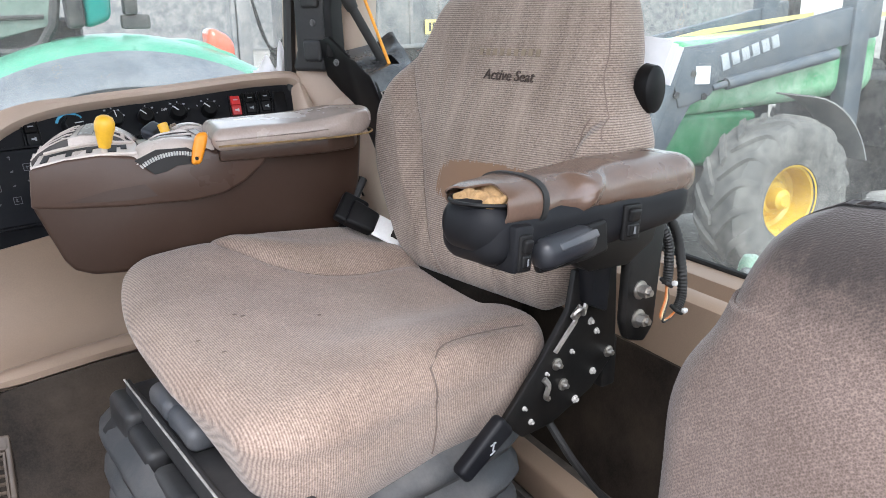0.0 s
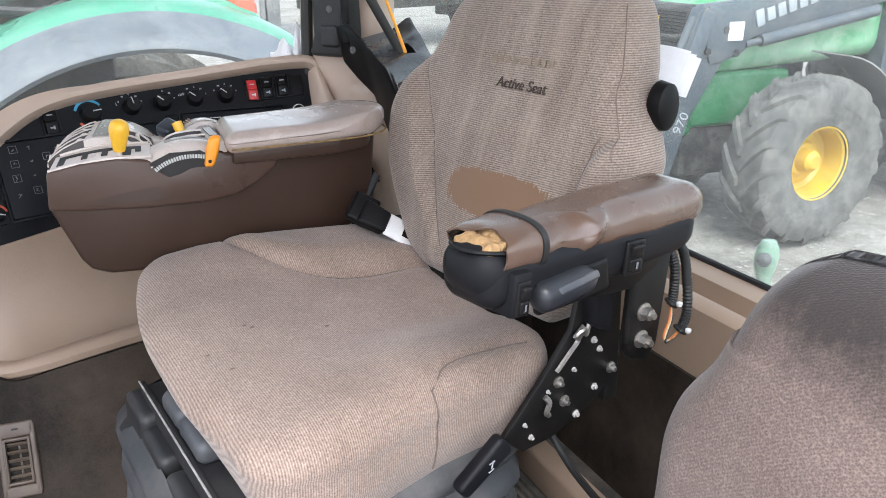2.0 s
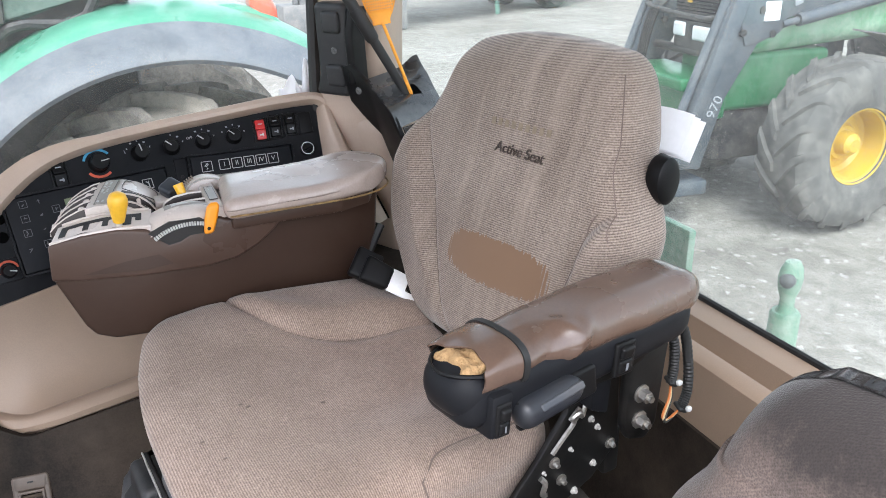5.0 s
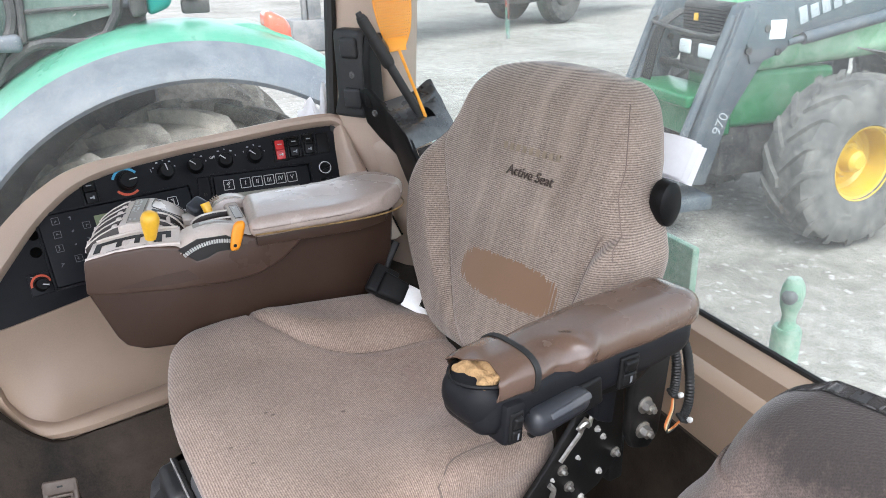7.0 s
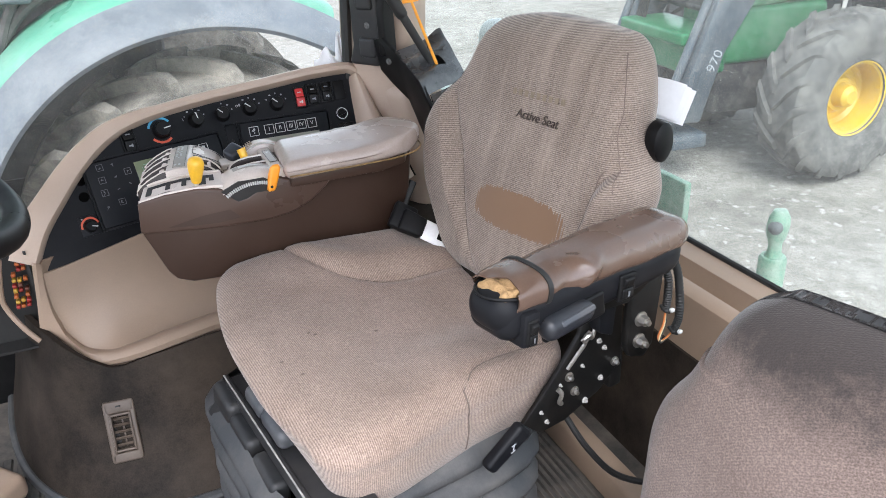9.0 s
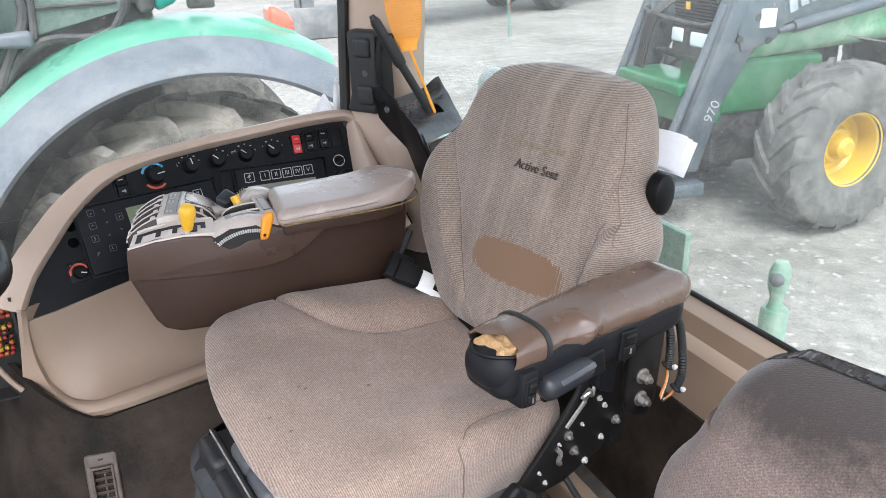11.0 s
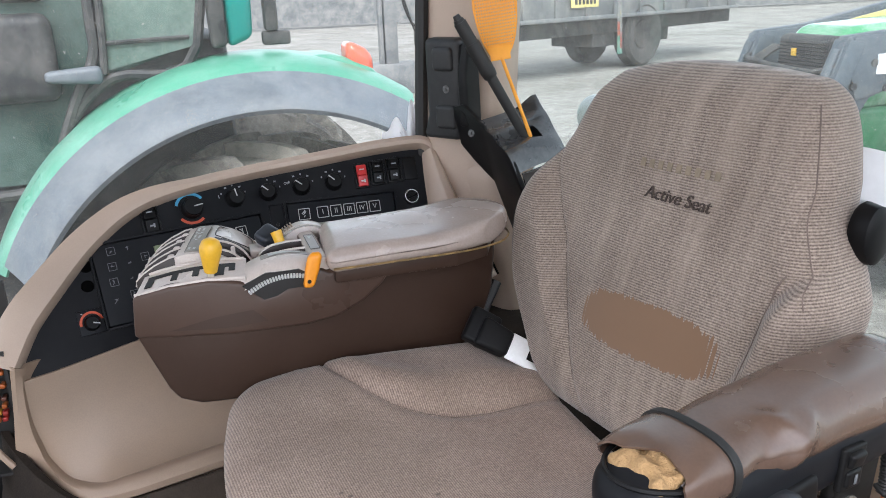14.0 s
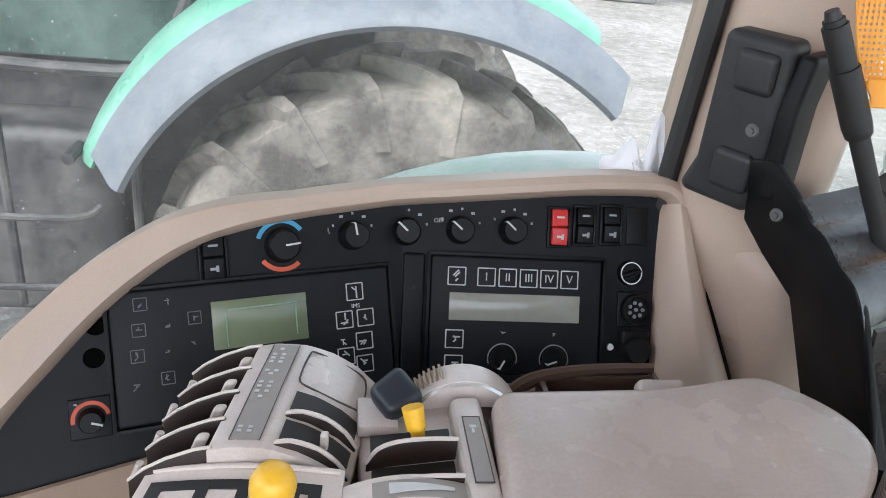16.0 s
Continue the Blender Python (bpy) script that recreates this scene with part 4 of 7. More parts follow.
def pad_warp(x, y, z):
    u = x / 0.155
    w = lerp(u, [-1, -0.55, -0.2, 0.4, 1], [0.82, 0.92, 1.0, 1.08, 1.04])
    h = ease(u, [-1, -0.5, 0.2, 1], [0.54, 0.70, 0.95, 1.0])
    zz, yy = z * h, y * w
    if z > 0:
        f = max(0.0, -y / 0.055)
        zz += 0.006 * f * bell(u + 0.26 - 0.1 * f, 0.05) - 0.008 * bell(u + 0.48, 0.16) * (0.4 + 0.9 * f)
        zz += 0.002 * noise.noise(Vector((x * 16, y * 16, 0)))
    if y < 0:
        f = max(0.0, min(1.0, 1.4 * -y / 0.055))
        yy -= f * (0.006 * bell(u + 0.16 - z * 3.0, 0.05) - 0.007 * bell(u + 0.40 - z * 4.0, 0.12))
        yy += 0.003 * f * noise.noise(Vector((x * 22, z * 22, 3)))
    return x, yy, zz


part("pad", rbox(0.31, 0.106, 0.070, 0.033, (60, 16, 10), pad_warp, 6), M_LEATHER_DK, arm, "creased brown vinyl pad", m=PAD)
part("torn_foam", rbox(0.046, 0.064, 0.020, 0.009, (14, 16, 6), lambda x, y, z: (x + 0.006 * noise.noise(Vector((x * 60, y * 60, z * 60))), y + 0.003 * noise.noise(Vector((x * 70, y * 50, 5 + z * 60))), z + 0.007 * noise.noise(Vector((x * 70, y * 70, 9))) + 0.25 * x), 4, (0.002, -0.308, 0.724)), M_FOAM, arm, "yellow foam showing where the pad is torn")
part("end_cap", rbox(0.102, 0.096, 0.066, 0.032, (10, 10, 4), lambda x, y, z: (x - 0.012 * (1 - (y / 0.05) ** 2) * (x < 0), y, z * (1.05 if z < 0 else 1) + 0.02 * x), 6, (0.022, -0.305, 0.694)), M_PANEL, arm, "black plastic rounded end")
part("cap_rim", tube([(0.04 + 0.080 * math.cos(a) if math.cos(a) < 0 else 0.04 + 0.02 * math.cos(a), -0.305 + 0.047 * math.sin(a), 0.722) for a in np.linspace(math.pi * 0.5, math.pi * 1.5, 22)], 0.0028, 6, 1), M_BLACK, arm)


def ring_around(u0, u1, grow, a0, a1, n, ragged=0.0):
    rows = []
    for k, t in enumerate(np.linspace(0, 1, 7)):
        row = []
        for a in np.linspace(a0, a1, n):
            start = u0 + ragged * (-0.012 * bell(a + 0.9, 0.5) + 0.024 * bell(a - 0.35, 0.45) - 0.012 * bell(a - 1.7, 0.7) + 0.003 * math.sin(9 * a))
            start -= 0.022 * ragged * (bell(a + 0.75, 0.85) + 0.5 * bell(a - 0.35, 0.25))
            u = start + (u1 - start) * t
            dome = math.sqrt(max(0.05, 1 - (max(0.0, 0.026 - u) / 0.062) ** 2))
            w, h = 0.053 * lerp(u, [0.0, 0.06, 0.10], [0.84, 0.90, 0.95]) + grow, 0.035 * lerp(u, [0.0, 0.06, 0.1], [0.60, 0.70, 0.76]) + grow
            cs, sn = math.cos(a), math.sin(a)
            row.append((u, -0.303 - w * math.copysign(abs(sn) ** 0.75, sn), 0.7195 + 0.07 * (u - 0.06) + dome * h * math.copysign(abs(cs) ** 0.75, cs) + (0.004 * math.sin(6 * a + 40 * u) * (1 - t) * ragged)))
        rows.append(row)
    return sheet(rows, 0.0025)


part("pad_flap", ring_around(0.004, 0.064, 0.0065, -1.75, 2.35, 40, 0.55), M_LEATHER_DK, arm, "torn vinyl end of the pad")
part("band", ring_around(0.063, 0.0705, 0.0088, -2.6, 2.6, 40), M_RUBBER, arm, "black tape band")


ARM_FACE = basis((0.0, -0.357, 0.672), (1, 0, 0), (0, 0, 1))
part("switch_block", block(0.004, 0.042, -0.364, -0.30, 0.640, 0.70, 0.006), M_PANEL, arm, "black block carrying a switch")
for px, pz in ((0.023, -0.006), (0.187, 0.012)):
    part("switch", joined((rbox(0.026, 0.046, 0.008, 0.003, (1, 1, 1)), ARM_FACE @ pose(px, pz, 0.006 if px < 0.1 else 0.002)), (rbox(0.017, 0.018, 0.010, 0.004, (2, 2, 1)), ARM_FACE @ pose(px, pz + 0.009, 0.010 if px < 0.1 else 0.006, 12)), (rbox(0.017, 0.016, 0.008, 0.003, (2, 2, 1)), ARM_FACE @ pose(px, pz - 0.010, 0.009 if px < 0.1 else 0.005))), M_BLACK, arm, "black rocker switch")
    part("switch_mark", joined((rbox(0.003, 0.009, 0.001, 0.0003, (1, 1, 1)), ARM_FACE @ pose(px, pz - 0.010, 0.0138 if px < 0.1 else 0.0098))), M_DIM_PRINT, arm, "pale switch symbol")
part("grip_recess", joined((rbox(0.095, 0.040, 0.012, 0.005, (3, 2, 2)), ARM_FACE @ pose(0.105, -0.008, 0.0, 0, 0, 10))), M_BLACK, arm, "dark finger recess")
part("tilt_wheel", joined((rbox(0.092, 0.044, 0.044, 0.0215, (4, 2, 2), lambda x, y, z: (x, y * lerp(x, [-0.04, 0.04], [1.05, 0.85]), z), 5), ARM_FACE @ pose(0.092, -0.006, 0.002, 0, 0, 14) @ Matrix.Scale(0.88, 4))), M_DARKLEVER, arm, "slate grey bulbous adjuster")
part("wheel_rib", joined((rbox(0.050, 0.010, 0.006, 0.0028, (2, 1, 1)), ARM_FACE @ pose(0.100, 0.004, 0.0180, -25, 0, 14))), M_LEVER, arm)

def arm_map(p):
    """The armrest stands turned outwards and tipped, long behind the band and short before it."""
    x = 0.065 + (p.x - 0.067) * (0.72 if p.x < 0.067 else 1.255)
    q = Vector((x - 0.0755, 0.8445 * (p.y + 0.3035), (p.z - 0.69) * (0.80 if p.z > 0.69 else lerp(p.x, [0.0, 0.05, 0.12], [0.80, 0.82, 0.95]))))
    b = radians(4.64)
    q = Vector((q.x * math.cos(b) + q.z * math.sin(b), q.y, -q.x * math.sin(b) + q.z * math.cos(b)))
    return turned(5.93) @ q + Vector((0.0755 - 0.0458, -0.3035 - 0.0516, 0.6762))


for ob in [arm] + list(arm.children):
    for v in ob.data.vertices:
        v.co = arm_map(v.co)

# armrest post, side plate with bolts
part("arm_post", joined(prism([(0.235, 0.63), (0.235, 0.43), (0.262, 0.40), (0.285, 0.44), (0.290, 0.63)], -0.272, -0.256, "y", 0.006), prism([(0.262, 0.625), (0.258, 0.49), (0.268, 0.465), (0.300, 0.455), (0.318, 0.475), (0.330, 0.62)], -0.318, -0.300, "y", 0.006)), M_STEEL_BLK, seat, "black painted steel armrest bracket")
part("post_cover", prism([(0.205, 0.63), (0.215, 0.52), (0.245, 0.505), (0.255, 0.63)], -0.300, -0.270, "y", 0.006), M_PANEL, seat, "dark plastic cover on the bracket")
part("arm_neck", prism([(0.13, 0.655), (0.15, 0.60), (0.18, 0.58), (0.25, 0.575), (0.30, 0.60), (0.315, 0.645)], -0.322, -0.296, "y", 0.004), M_STEEL_BLK, seat, "black steel neck under the armrest")
plate = part("side_plate", prism([(0.085, 0.385), (0.111, 0.412), (0.150, 0.455), (0.195, 0.512), (0.205, 0.565), (0.285, 0.565), (0.292, 0.43), (0.246, 0.386), (0.172, 0.356), (0.12, 0.352)], -0.276, -0.266, "y", 0.003), M_STEEL_BLK, seat, "black steel side plate, drilled and bolted")


def bolt_at(u, z, r, y=-0.276, name="bolt", mat=None):
    bm = joined((lathe([(0, 0.006), (r * 0.55, 0.006), (r * 0.62, 0.003), (r, 0.002), (r, 0.0), (0, 0.0)], 12), basis((u, y, z), (1, 0, 0), (0, 0, 1))))
    part(name, bm, mat or M_ZINC, plate)


for u, z, r in ((0.176, 0.442, 0.0085), (0.189, 0.409, 0.0085), (0.275, 0.434, 0.0085)):
    bolt_at(u, z, r)
    part("bolt_head", joined((lathe([(0, 0.010), (0.0035, 0.010), (0.0045, 0.006), (0, 0.006)], 6), basis((u, -0.276, z), (1, 0, 0), (0, 0, 1)))), M_ZINC, plate)
for u, z, r in ((0.203, 0.453, 0.0042), (0.245, 0.413, 0.0062), (0.213, 0.380, 0.0068), (0.249, 0.471, 0.0055), (0.237, 0.488, 0.006), (0.120, 0.395, 0.004), (0.132, 0.372, 0.005), (0.158, 0.433, 0.0035)):
    bolt_at(u, z, r * 0.85, -0.2755, "drilled_hole", M_HOLE_RIM)
for u, z in ((0.283, 0.534), (0.2825, 0.494)):
    bolt_at(u, z, 0.0130, -0.318, "large_bolt")
    part("hex_nut", joined((lathe([(0, 0.016), (0.0045, 0.016), (0.0045, 0.010), (0.0085, 0.010), (0.009, 0.0), (0, 0.0)], 6), basis((u, -0.322, z), (1, 0, 0), (0, 0, 1)))), M_ZINC, plate)
part("catch_wire", tube([(0.168, -0.281, 0.462), (0.186, -0.283, 0.484), (0.200, -0.284, 0.500), (0.196, -0.286, 0.510), (0.206, -0.288, 0.516), (0.214, -0.284, 0.506), (0.222, -0.282, 0.522), (0.236, -0.280, 0.528)], 0.0035, 6, 5), M_ZINC, plate, "bent wire latch")
part("catch_plate", joined((rbox(0.022, 0.014, 0.004, 0.0015, (1, 1, 1), None, 1), basis((0.206, -0.281, 0.508), (0.75, 0, 0.66), (-0.66, 0, 0.75)))), M_ZINC, plate, "small bright latch plate")
part("hook", tube([(0.152, -0.278, 0.428), (0.158, -0.281, 0.418), (0.154, -0.281, 0.404), (0.160, -0.279, 0.398)], 0.0042, 6, 4), M_ZINC, plate)
part("hanger", block(0.272, 0.300, -0.272, -0.252, 0.375, 0.45, 0.005), M_STEEL_BLK, seat)

# conduit loop and wires
part("conduit", tube([(0.300, -0.285, 0.64), (0.335, -0.295, 0.638), (0.366, -0.305, 0.60), (0.372, -0.315, 0.55), (0.364, -0.325, 0.512), (0.348, -0.330, 0.494)], 0.0062, 10, 16, ridges=0.16), M_RUBBER, seat, "black corrugated conduit loop")
part("conduit", tube([(0.300, -0.285, 0.625), (0.328, -0.298, 0.620), (0.346, -0.308, 0.59), (0.344, -0.315, 0.555), (0.338, -0.318, 0.530)], 0.0062, 10, 16, ridges=0.16), M_RUBBER, seat, "black corrugated conduit loop")
WIRE_MATS = (surface("orange_wire", (0.42, 0.13, 0.03), 0.4, bump=0.0), surface("tan_wire", (0.45, 0.33, 0.18), 0.4, bump=0.0), M_RUBBER)
for k, mm in enumerate(WIRE_MATS):
    part("wire", tube([(0.338, -0.318, 0.530), (0.330 + 0.003 * k, -0.324, 0.512), (0.314, -0.330 - 0.002 * k, 0.494 - 0.003 * k), (0.322 + 0.004 * k, -0.332, 0.486), (0.346, -0.330, 0.493)], 0.0017, 6, 5), mm, seat, "thin coloured wire")
for p in ((0.339, -0.317, 0.532), (0.349, -0.329, 0.494)):
    part("cable_tie", joined((rbox(0.017, 0.017, 0.006, 0.003, (1, 1, 1)), pose(*p, 20, 30, 0))), M_RUBBER, seat)
    part("tie_head", rbox(0.008, 0.007, 0.007, 0.002, (1, 1, 1), None, 1, (p[0] + 0.006, p[1] - 0.009, p[2])), M_WHITE, seat, "pale cable tie end")

# belt buckle
M_TONGUE = surface("bright_tongue", (0.88, 0.88, 0.87), 0.3, metal=0.35, var=0.05, fine=200, bump=0.05)
bx, bn = Vector((0.74, -0.42, -0.50)).normalized(), Vector((-0.35, -0.60, 0.72)).normalized()
BUCKLE = basis((0.178, 0.166, 0.536), bx, bn.cross(bx)) @ Matrix.Scale(0.95, 4)
bk = part("belt_buckle", joined((rbox(0.055, 0.046, 0.026, 0.007, (3, 2, 2), lambda x, y, z: (x, y * lerp(x, [-0.04, 0.03], [1.15, 0.9]), z)), BUCKLE @ pose(-0.033, 0, 0)), (rbox(0.05, 0.058, 0.02, 0.006, (2, 2, 1)), BUCKLE @ pose(-0.056, 0.006, -0.004))), M_BLACK, seat, "black belt buckle between cushion and backrest")
tongue = joined(*[(rbox(sx, sy, 0.004, 0.0015, (1, 1, 1)), BUCKLE @ pose(px, py, 0.004)) for sx, sy, px, py in ((0.034, 0.044, 0.010, 0), (0.018, 0.014, 0.034, 0.015), (0.018, 0.014, 0.034, -0.015), (0.012, 0.044, 0.047, 0))])
part("tongue", tongue, M_TONGUE, bk, "bright metal buckle tongue with a square hole")
part("belt_strap", tube([(0.15, 0.236, 0.525), (0.175, 0.262, 0.545), (0.215, 0.275, 0.60)], 0.009, 6, 5), M_RUBBER, seat, "black belt strap")

# seat pan, front switch bar and levers
M_SEAMED = surface("rubbed_edge", (0.35, 0.34, 0.32), 0.4, var=0.3, coarse=40, bump=0.1)
part("seat_pan", rbox(0.42, 0.40, 0.05, 0.012, (4, 4, 1), None, 3, (0.01, 0.0, 0.368)), M_STEEL_BLK, seat, "black steel seat pan")
bar = part("front_bar", joined(rbox(0.085, 0.44, 0.022, 0.006, (2, 8, 1), None, 2, (-0.226, -0.110, 0.385)), rbox(0.008, 0.44, 0.034, 0.003, (1, 8, 1), None, 2, (-0.270, -0.110, 0.386))), M_BAR, seat, "black plastic bar with levers below the cushion")
part("bar_edge", tube([(-0.2745, -0.328, 0.4035), (-0.2745, 0.108, 0.4035)], 0.0016, 6, 1), M_SEAMED, bar, "rubbed pale edge of the bar")
for v0, L, nm in ((-0.012, 0.075, "lever_paddle"), (-0.092, 0.085, "lever_paddle")):
    part(nm, rbox(0.048, L, 0.034, 0.014, (3, 5, 3), lambda x, y, z: (x, y, z + 0.006 * math.cos(y * 30)), 4, (-0.243, v0, 0.4095)), M_LEVER, bar, "slate grey plastic lever paddle")
for v0, z0, tilt in ((0.085, 0.352, 0), (0.000, 0.335, 0), (-0.105, 0.325, 0)):
    part("front_paddle", rbox(0.034, 0.094, 0.078, 0.012, (3, 5, 4), lambda x, y, z: (x - 0.012 * (z < 0) + 0.06 * z, y, z), 3, (-0.279, v0, z0 - 0.006)), M_BAR, bar, "black plastic lever paddle with a white symbol")
for v0, z0, x0 in ((-0.030, 0.4295, -0.247), (-0.098, 0.4295, -0.247), (0.003, 0.331, -0.2995), (-0.105, 0.321, -0.2995)):
    m = pose(x0, v0, z0, 0, 0, -90) if z0 > 0.4 else basis((x0, v0, z0), (0, -1, 0), (0.05, 0, 1))
    part("symbol", joined((rbox(0.013, 0.006, 0.0012, 0.0004, (1, 1, 1)), m @ pose(0, 0.004, 0)), (rbox(0.006, 0.010, 0.0012, 0.0004, (1, 1, 1)), m @ pose(-0.004, -0.004, 0)), (rbox(0.004, 0.008, 0.0012, 0.0004, (1, 1, 1)), m @ pose(0.006, -0.003, 0, 0, 0, 30))), M_WHITE, bar, "white lever symbol")
part("tilt_handle", joined((rbox(0.088, 0.022, 0.032, 0.008, (4, 2, 2), lambda x, y, z: (x, y, z * lerp(x, [-0.05, 0.05], [0.75, 1.1]))), basis((0.040, -0.290, 0.372), (0.72, -0.05, 0.58), (0.0, 1, 0)) @ pose(0, 0, 0))), M_PANEL, seat, "black plastic release handle")
hm = basis((0.047, -0.3025, 0.378), (0.72, -0.05, 0.58), (-0.58, 0.0, 0.72))
part("handle_symbol", joined((rbox(0.012, 0.002, 0.001, 0.0003, (1, 1, 1)), hm @ pose(0, 0, 0, 0, 0, 40)), (rbox(0.009, 0.002, 0.001, 0.0003, (1, 1, 1)), hm @ pose(0.002, 0.003, 0, 0, 0, -20)), (rbox(0.009, 0.002, 0.001, 0.0003, (1, 1, 1)), hm @ pose(-0.006, -0.006, 0, 0, 0, -10))), M_GREY_PRINT, seat, "pale handle symbol")


def bellows():
    rows = []
    n = 5
    for i in range(n * 8 + 1):
        t = i / (n * 8)
        z = 0.06 + 0.29 * t
        out = 0.5 - 0.5 * math.cos(t * n * math.tau)
        k = 0.024 * out ** 0.7
        hx, hy = 0.232 + k, 0.222 + k
        ring = []
        for q in range(48):
            a = math.tau * q / 48
            c, s = math.cos(a), math.sin(a)
            p = 5.0
            r = (abs(c / hx) ** p + abs(s / hy) ** p) ** (-1 / p)
            ring.append((-0.060 + r * c, r * s - 0.01, z + 0.004 * math.sin(3 * a + t * 5)))
        rows.append(ring)
    return sheet(rows, 0, True)


part("bellows", bellows(), M_BELLOWS, seat, "dusty grey rubber bellows")
part("base_plate", rbox(0.46, 0.46, 0.075, 0.01, (2, 2, 1), None, 2, (-0.035, -0.01, 0.034)), M_STEEL_BLK, seat, "black steel suspension base bolted to the floor")
part("floor_cable", tube([(0.205, -0.235, 0.33), (0.235, -0.27, 0.26), (0.30, -0.29, 0.18), (0.40, -0.33, 0.14), (0.50, -0.37, 0.13)], 0.006, 8, 6), M_RUBBER, seat, "black cable running to the passenger seat")


# ---- switch panel under the side window ----
def pf(x, z):
    """Pose on the panel's face: x along it, y up it, z out of it."""
    o = Vector((x, panel_y(x, z), z))
    if x >= BEND_X:
        return basis(o, (1, 0, 0), (0, 0.447, 0.894))
    n = Vector((0.29, -1, 0.5)).normalized()
    ax = Vector((1, 0.29, 0)).normalized()
    return basis(o, ax, n.cross(ax))


panel = thing("switch_panel", "black plastic switch panel with knobs, displays and rocker switches", "control panel", Matrix())


def panel_plate(xs):
    rows = []
    for x in xs:
        b, t = panel_bottom(x) - 0.012, panel_top(x) + 0.002
        rows.append([(x, panel_y(x, z), z) for z in np.linspace(b, t, 6)])
    bm = sheet(rows)
    bmesh.ops.solidify(bm, geom=list(bm.faces), thickness=-0.006)
    return bm


part("rear_plate", panel_plate(np.linspace(BEND_X, 0.418, 8)), M_PANEL, panel)
part("front_plate", panel_plate(np.linspace(-0.345, BEND_X, 16)), M_PANEL, panel)


def slab(x0, x1, z0, z1, high, r=0.004, k=2):
    """A thin raised plate on the panel face."""
    xm, zm = (x0 + x1) / 2, (z0 + z1) / 2
    stretch = 1.0 if xm >= BEND_X else 1.041
    return joined((rbox((x1 - x0) * stretch, (z1 - z0) * 1.118, high * 2, min(r, high), (2, 2, 1), None, k), pf(xm, zm)))


def outline(x0, x1, z0, z1, w=0.0012, high=0.0012, lift=0.0):
    xm, zm = (x0 + x1) / 2, (z0 + z1) / 2
    k = 1.0 if xm >= BEND_X else 1.041
    a, b, m = (x1 - x0) * k / 2, (z1 - z0) * 1.118 / 2, pf(xm, zm)
    return [(rbox(sx, sy, high * 2, 0.0003, (1, 1, 1), None, 1), m @ pose(px, py, lift)) for sx, sy, px, py in ((2 * a, w, 0, b), (2 * a, w, 0, -b), (w, 2 * b, a, 0), (w, 2 * b, -a, 0))]


module_r = part("display_module", slab(0.114, 0.327, 0.541, 0.667, 0.004), M_PANEL2, panel, "black module with a display, keys and two dials")
part("module_rim", joined(*outline(0.112, 0.329, 0.539, 0.669, 0.004, 0.006)), M_PANEL, panel)
module_l = part("display_module", slab(-0.222, 0.070, 0.528, 0.655, 0.004), M_PANEL2, panel, "black module with indicator lights and a green display")
part("module_rim", joined(*outline(-0.224, 0.072, 0.526, 0.657, 0.004, 0.006)), M_PANEL, panel)
part("seam_cover", slab(0.0815, 0.108, 0.54, 0.668, 0.004), M_PANEL, panel)
part("seam_screw", joined((lathe([(0, 0.002), (0.003, 0.002), (0.0035, 0)], 10), pf(0.094, 0.632) @ pose(0, 0, 0.004))), M_STEEL_BLK, panel)

part("display", slab(0.138, 0.299, 0.598, 0.6275, 0.0052, 0.001, 1), M_LCD, module_r, "blank grey display")
part("display", slab(-0.127, -0.028, 0.590, 0.637, 0.0052, 0.001, 1), M_LCD_G, module_l, "blank greenish display")
part("display_marks", joined((rbox(0.0015, 0.036, 0.0006, 0.0002, (1, 1, 1), None, 1), pf(-0.112, 0.608) @ pose(0, 0, 0.0056)), (rbox(0.0015, 0.036, 0.0006, 0.0002, (1, 1, 1), None, 1), pf(-0.040, 0.612) @ pose(0, 0, 0.0056)), (rbox(0.075, 0.0015, 0.0006, 0.0002, (1, 1, 1), None, 1), pf(-0.076, 0.628) @ pose(0, 0, 0.0056))), M_LINKGREEN, module_l, "thin green scale lines")


def icon(x, z, s, mat, parent, inner=True, frame_on=True, kind=0):
    m = pf(x, z) @ pose(0, 0, 0.0044)
    bits = []
    w = s * 0.07
    if frame_on:
        bits += [(rbox(sx, sy, 0.0008, 0.0002, (1, 1, 1), None, 1), m @ pose(px, py, 0)) for sx, sy, px, py in ((s, w, 0, s / 2), (s, w, 0, -s / 2), (w, s, s / 2, 0), (w, s, -s / 2, 0))]
    if inner:
        rnd = random.Random(int(x * 1000) * 7 + int(z * 1000) + kind)
        for _ in range(3):
            bits.append((rbox(s * rnd.uniform(0.2, 0.5), w * 1.3, 0.0008, 0.0002, (1, 1, 1), None, 1), m @ pose(s * rnd.uniform(-0.12, 0.12), s * rnd.uniform(-0.22, 0.22), 0, 0, 0, rnd.choice((0, 0, 45, 90, -45)))))
    return part("symbol_key", joined(*bits), mat, parent)


icon(0.146, 0.645, 0.021, M_WHITE, module_r)
icon(0.146, 0.578, 0.021, M_WHITE, module_r)
icon(0.146, 0.551, 0.021, M_WHITE, module_r)
for x, word in ((0.182, "I"), (0.208, "II"), (0.234, "III"), (0.2595, "IV"), (0.285, "V")):
    icon(x, 0.645, 0.021, M_WHITE, module_r, inner=False)
    part("key_numeral", letters(word, 0.014, pf(x, 0.645) @ pose(0, 0, 0.0045), 0.0004), M_WHITE, module_r)
for x, z in ((0.024, 0.632), (0.014, 0.604), (0.038, 0.604), (0.038, 0.580), (0.018, 0.566), (0.040, 0.556), (-0.030, 0.565)):
    icon(x, z, 0.019, M_WHITE, module_l)
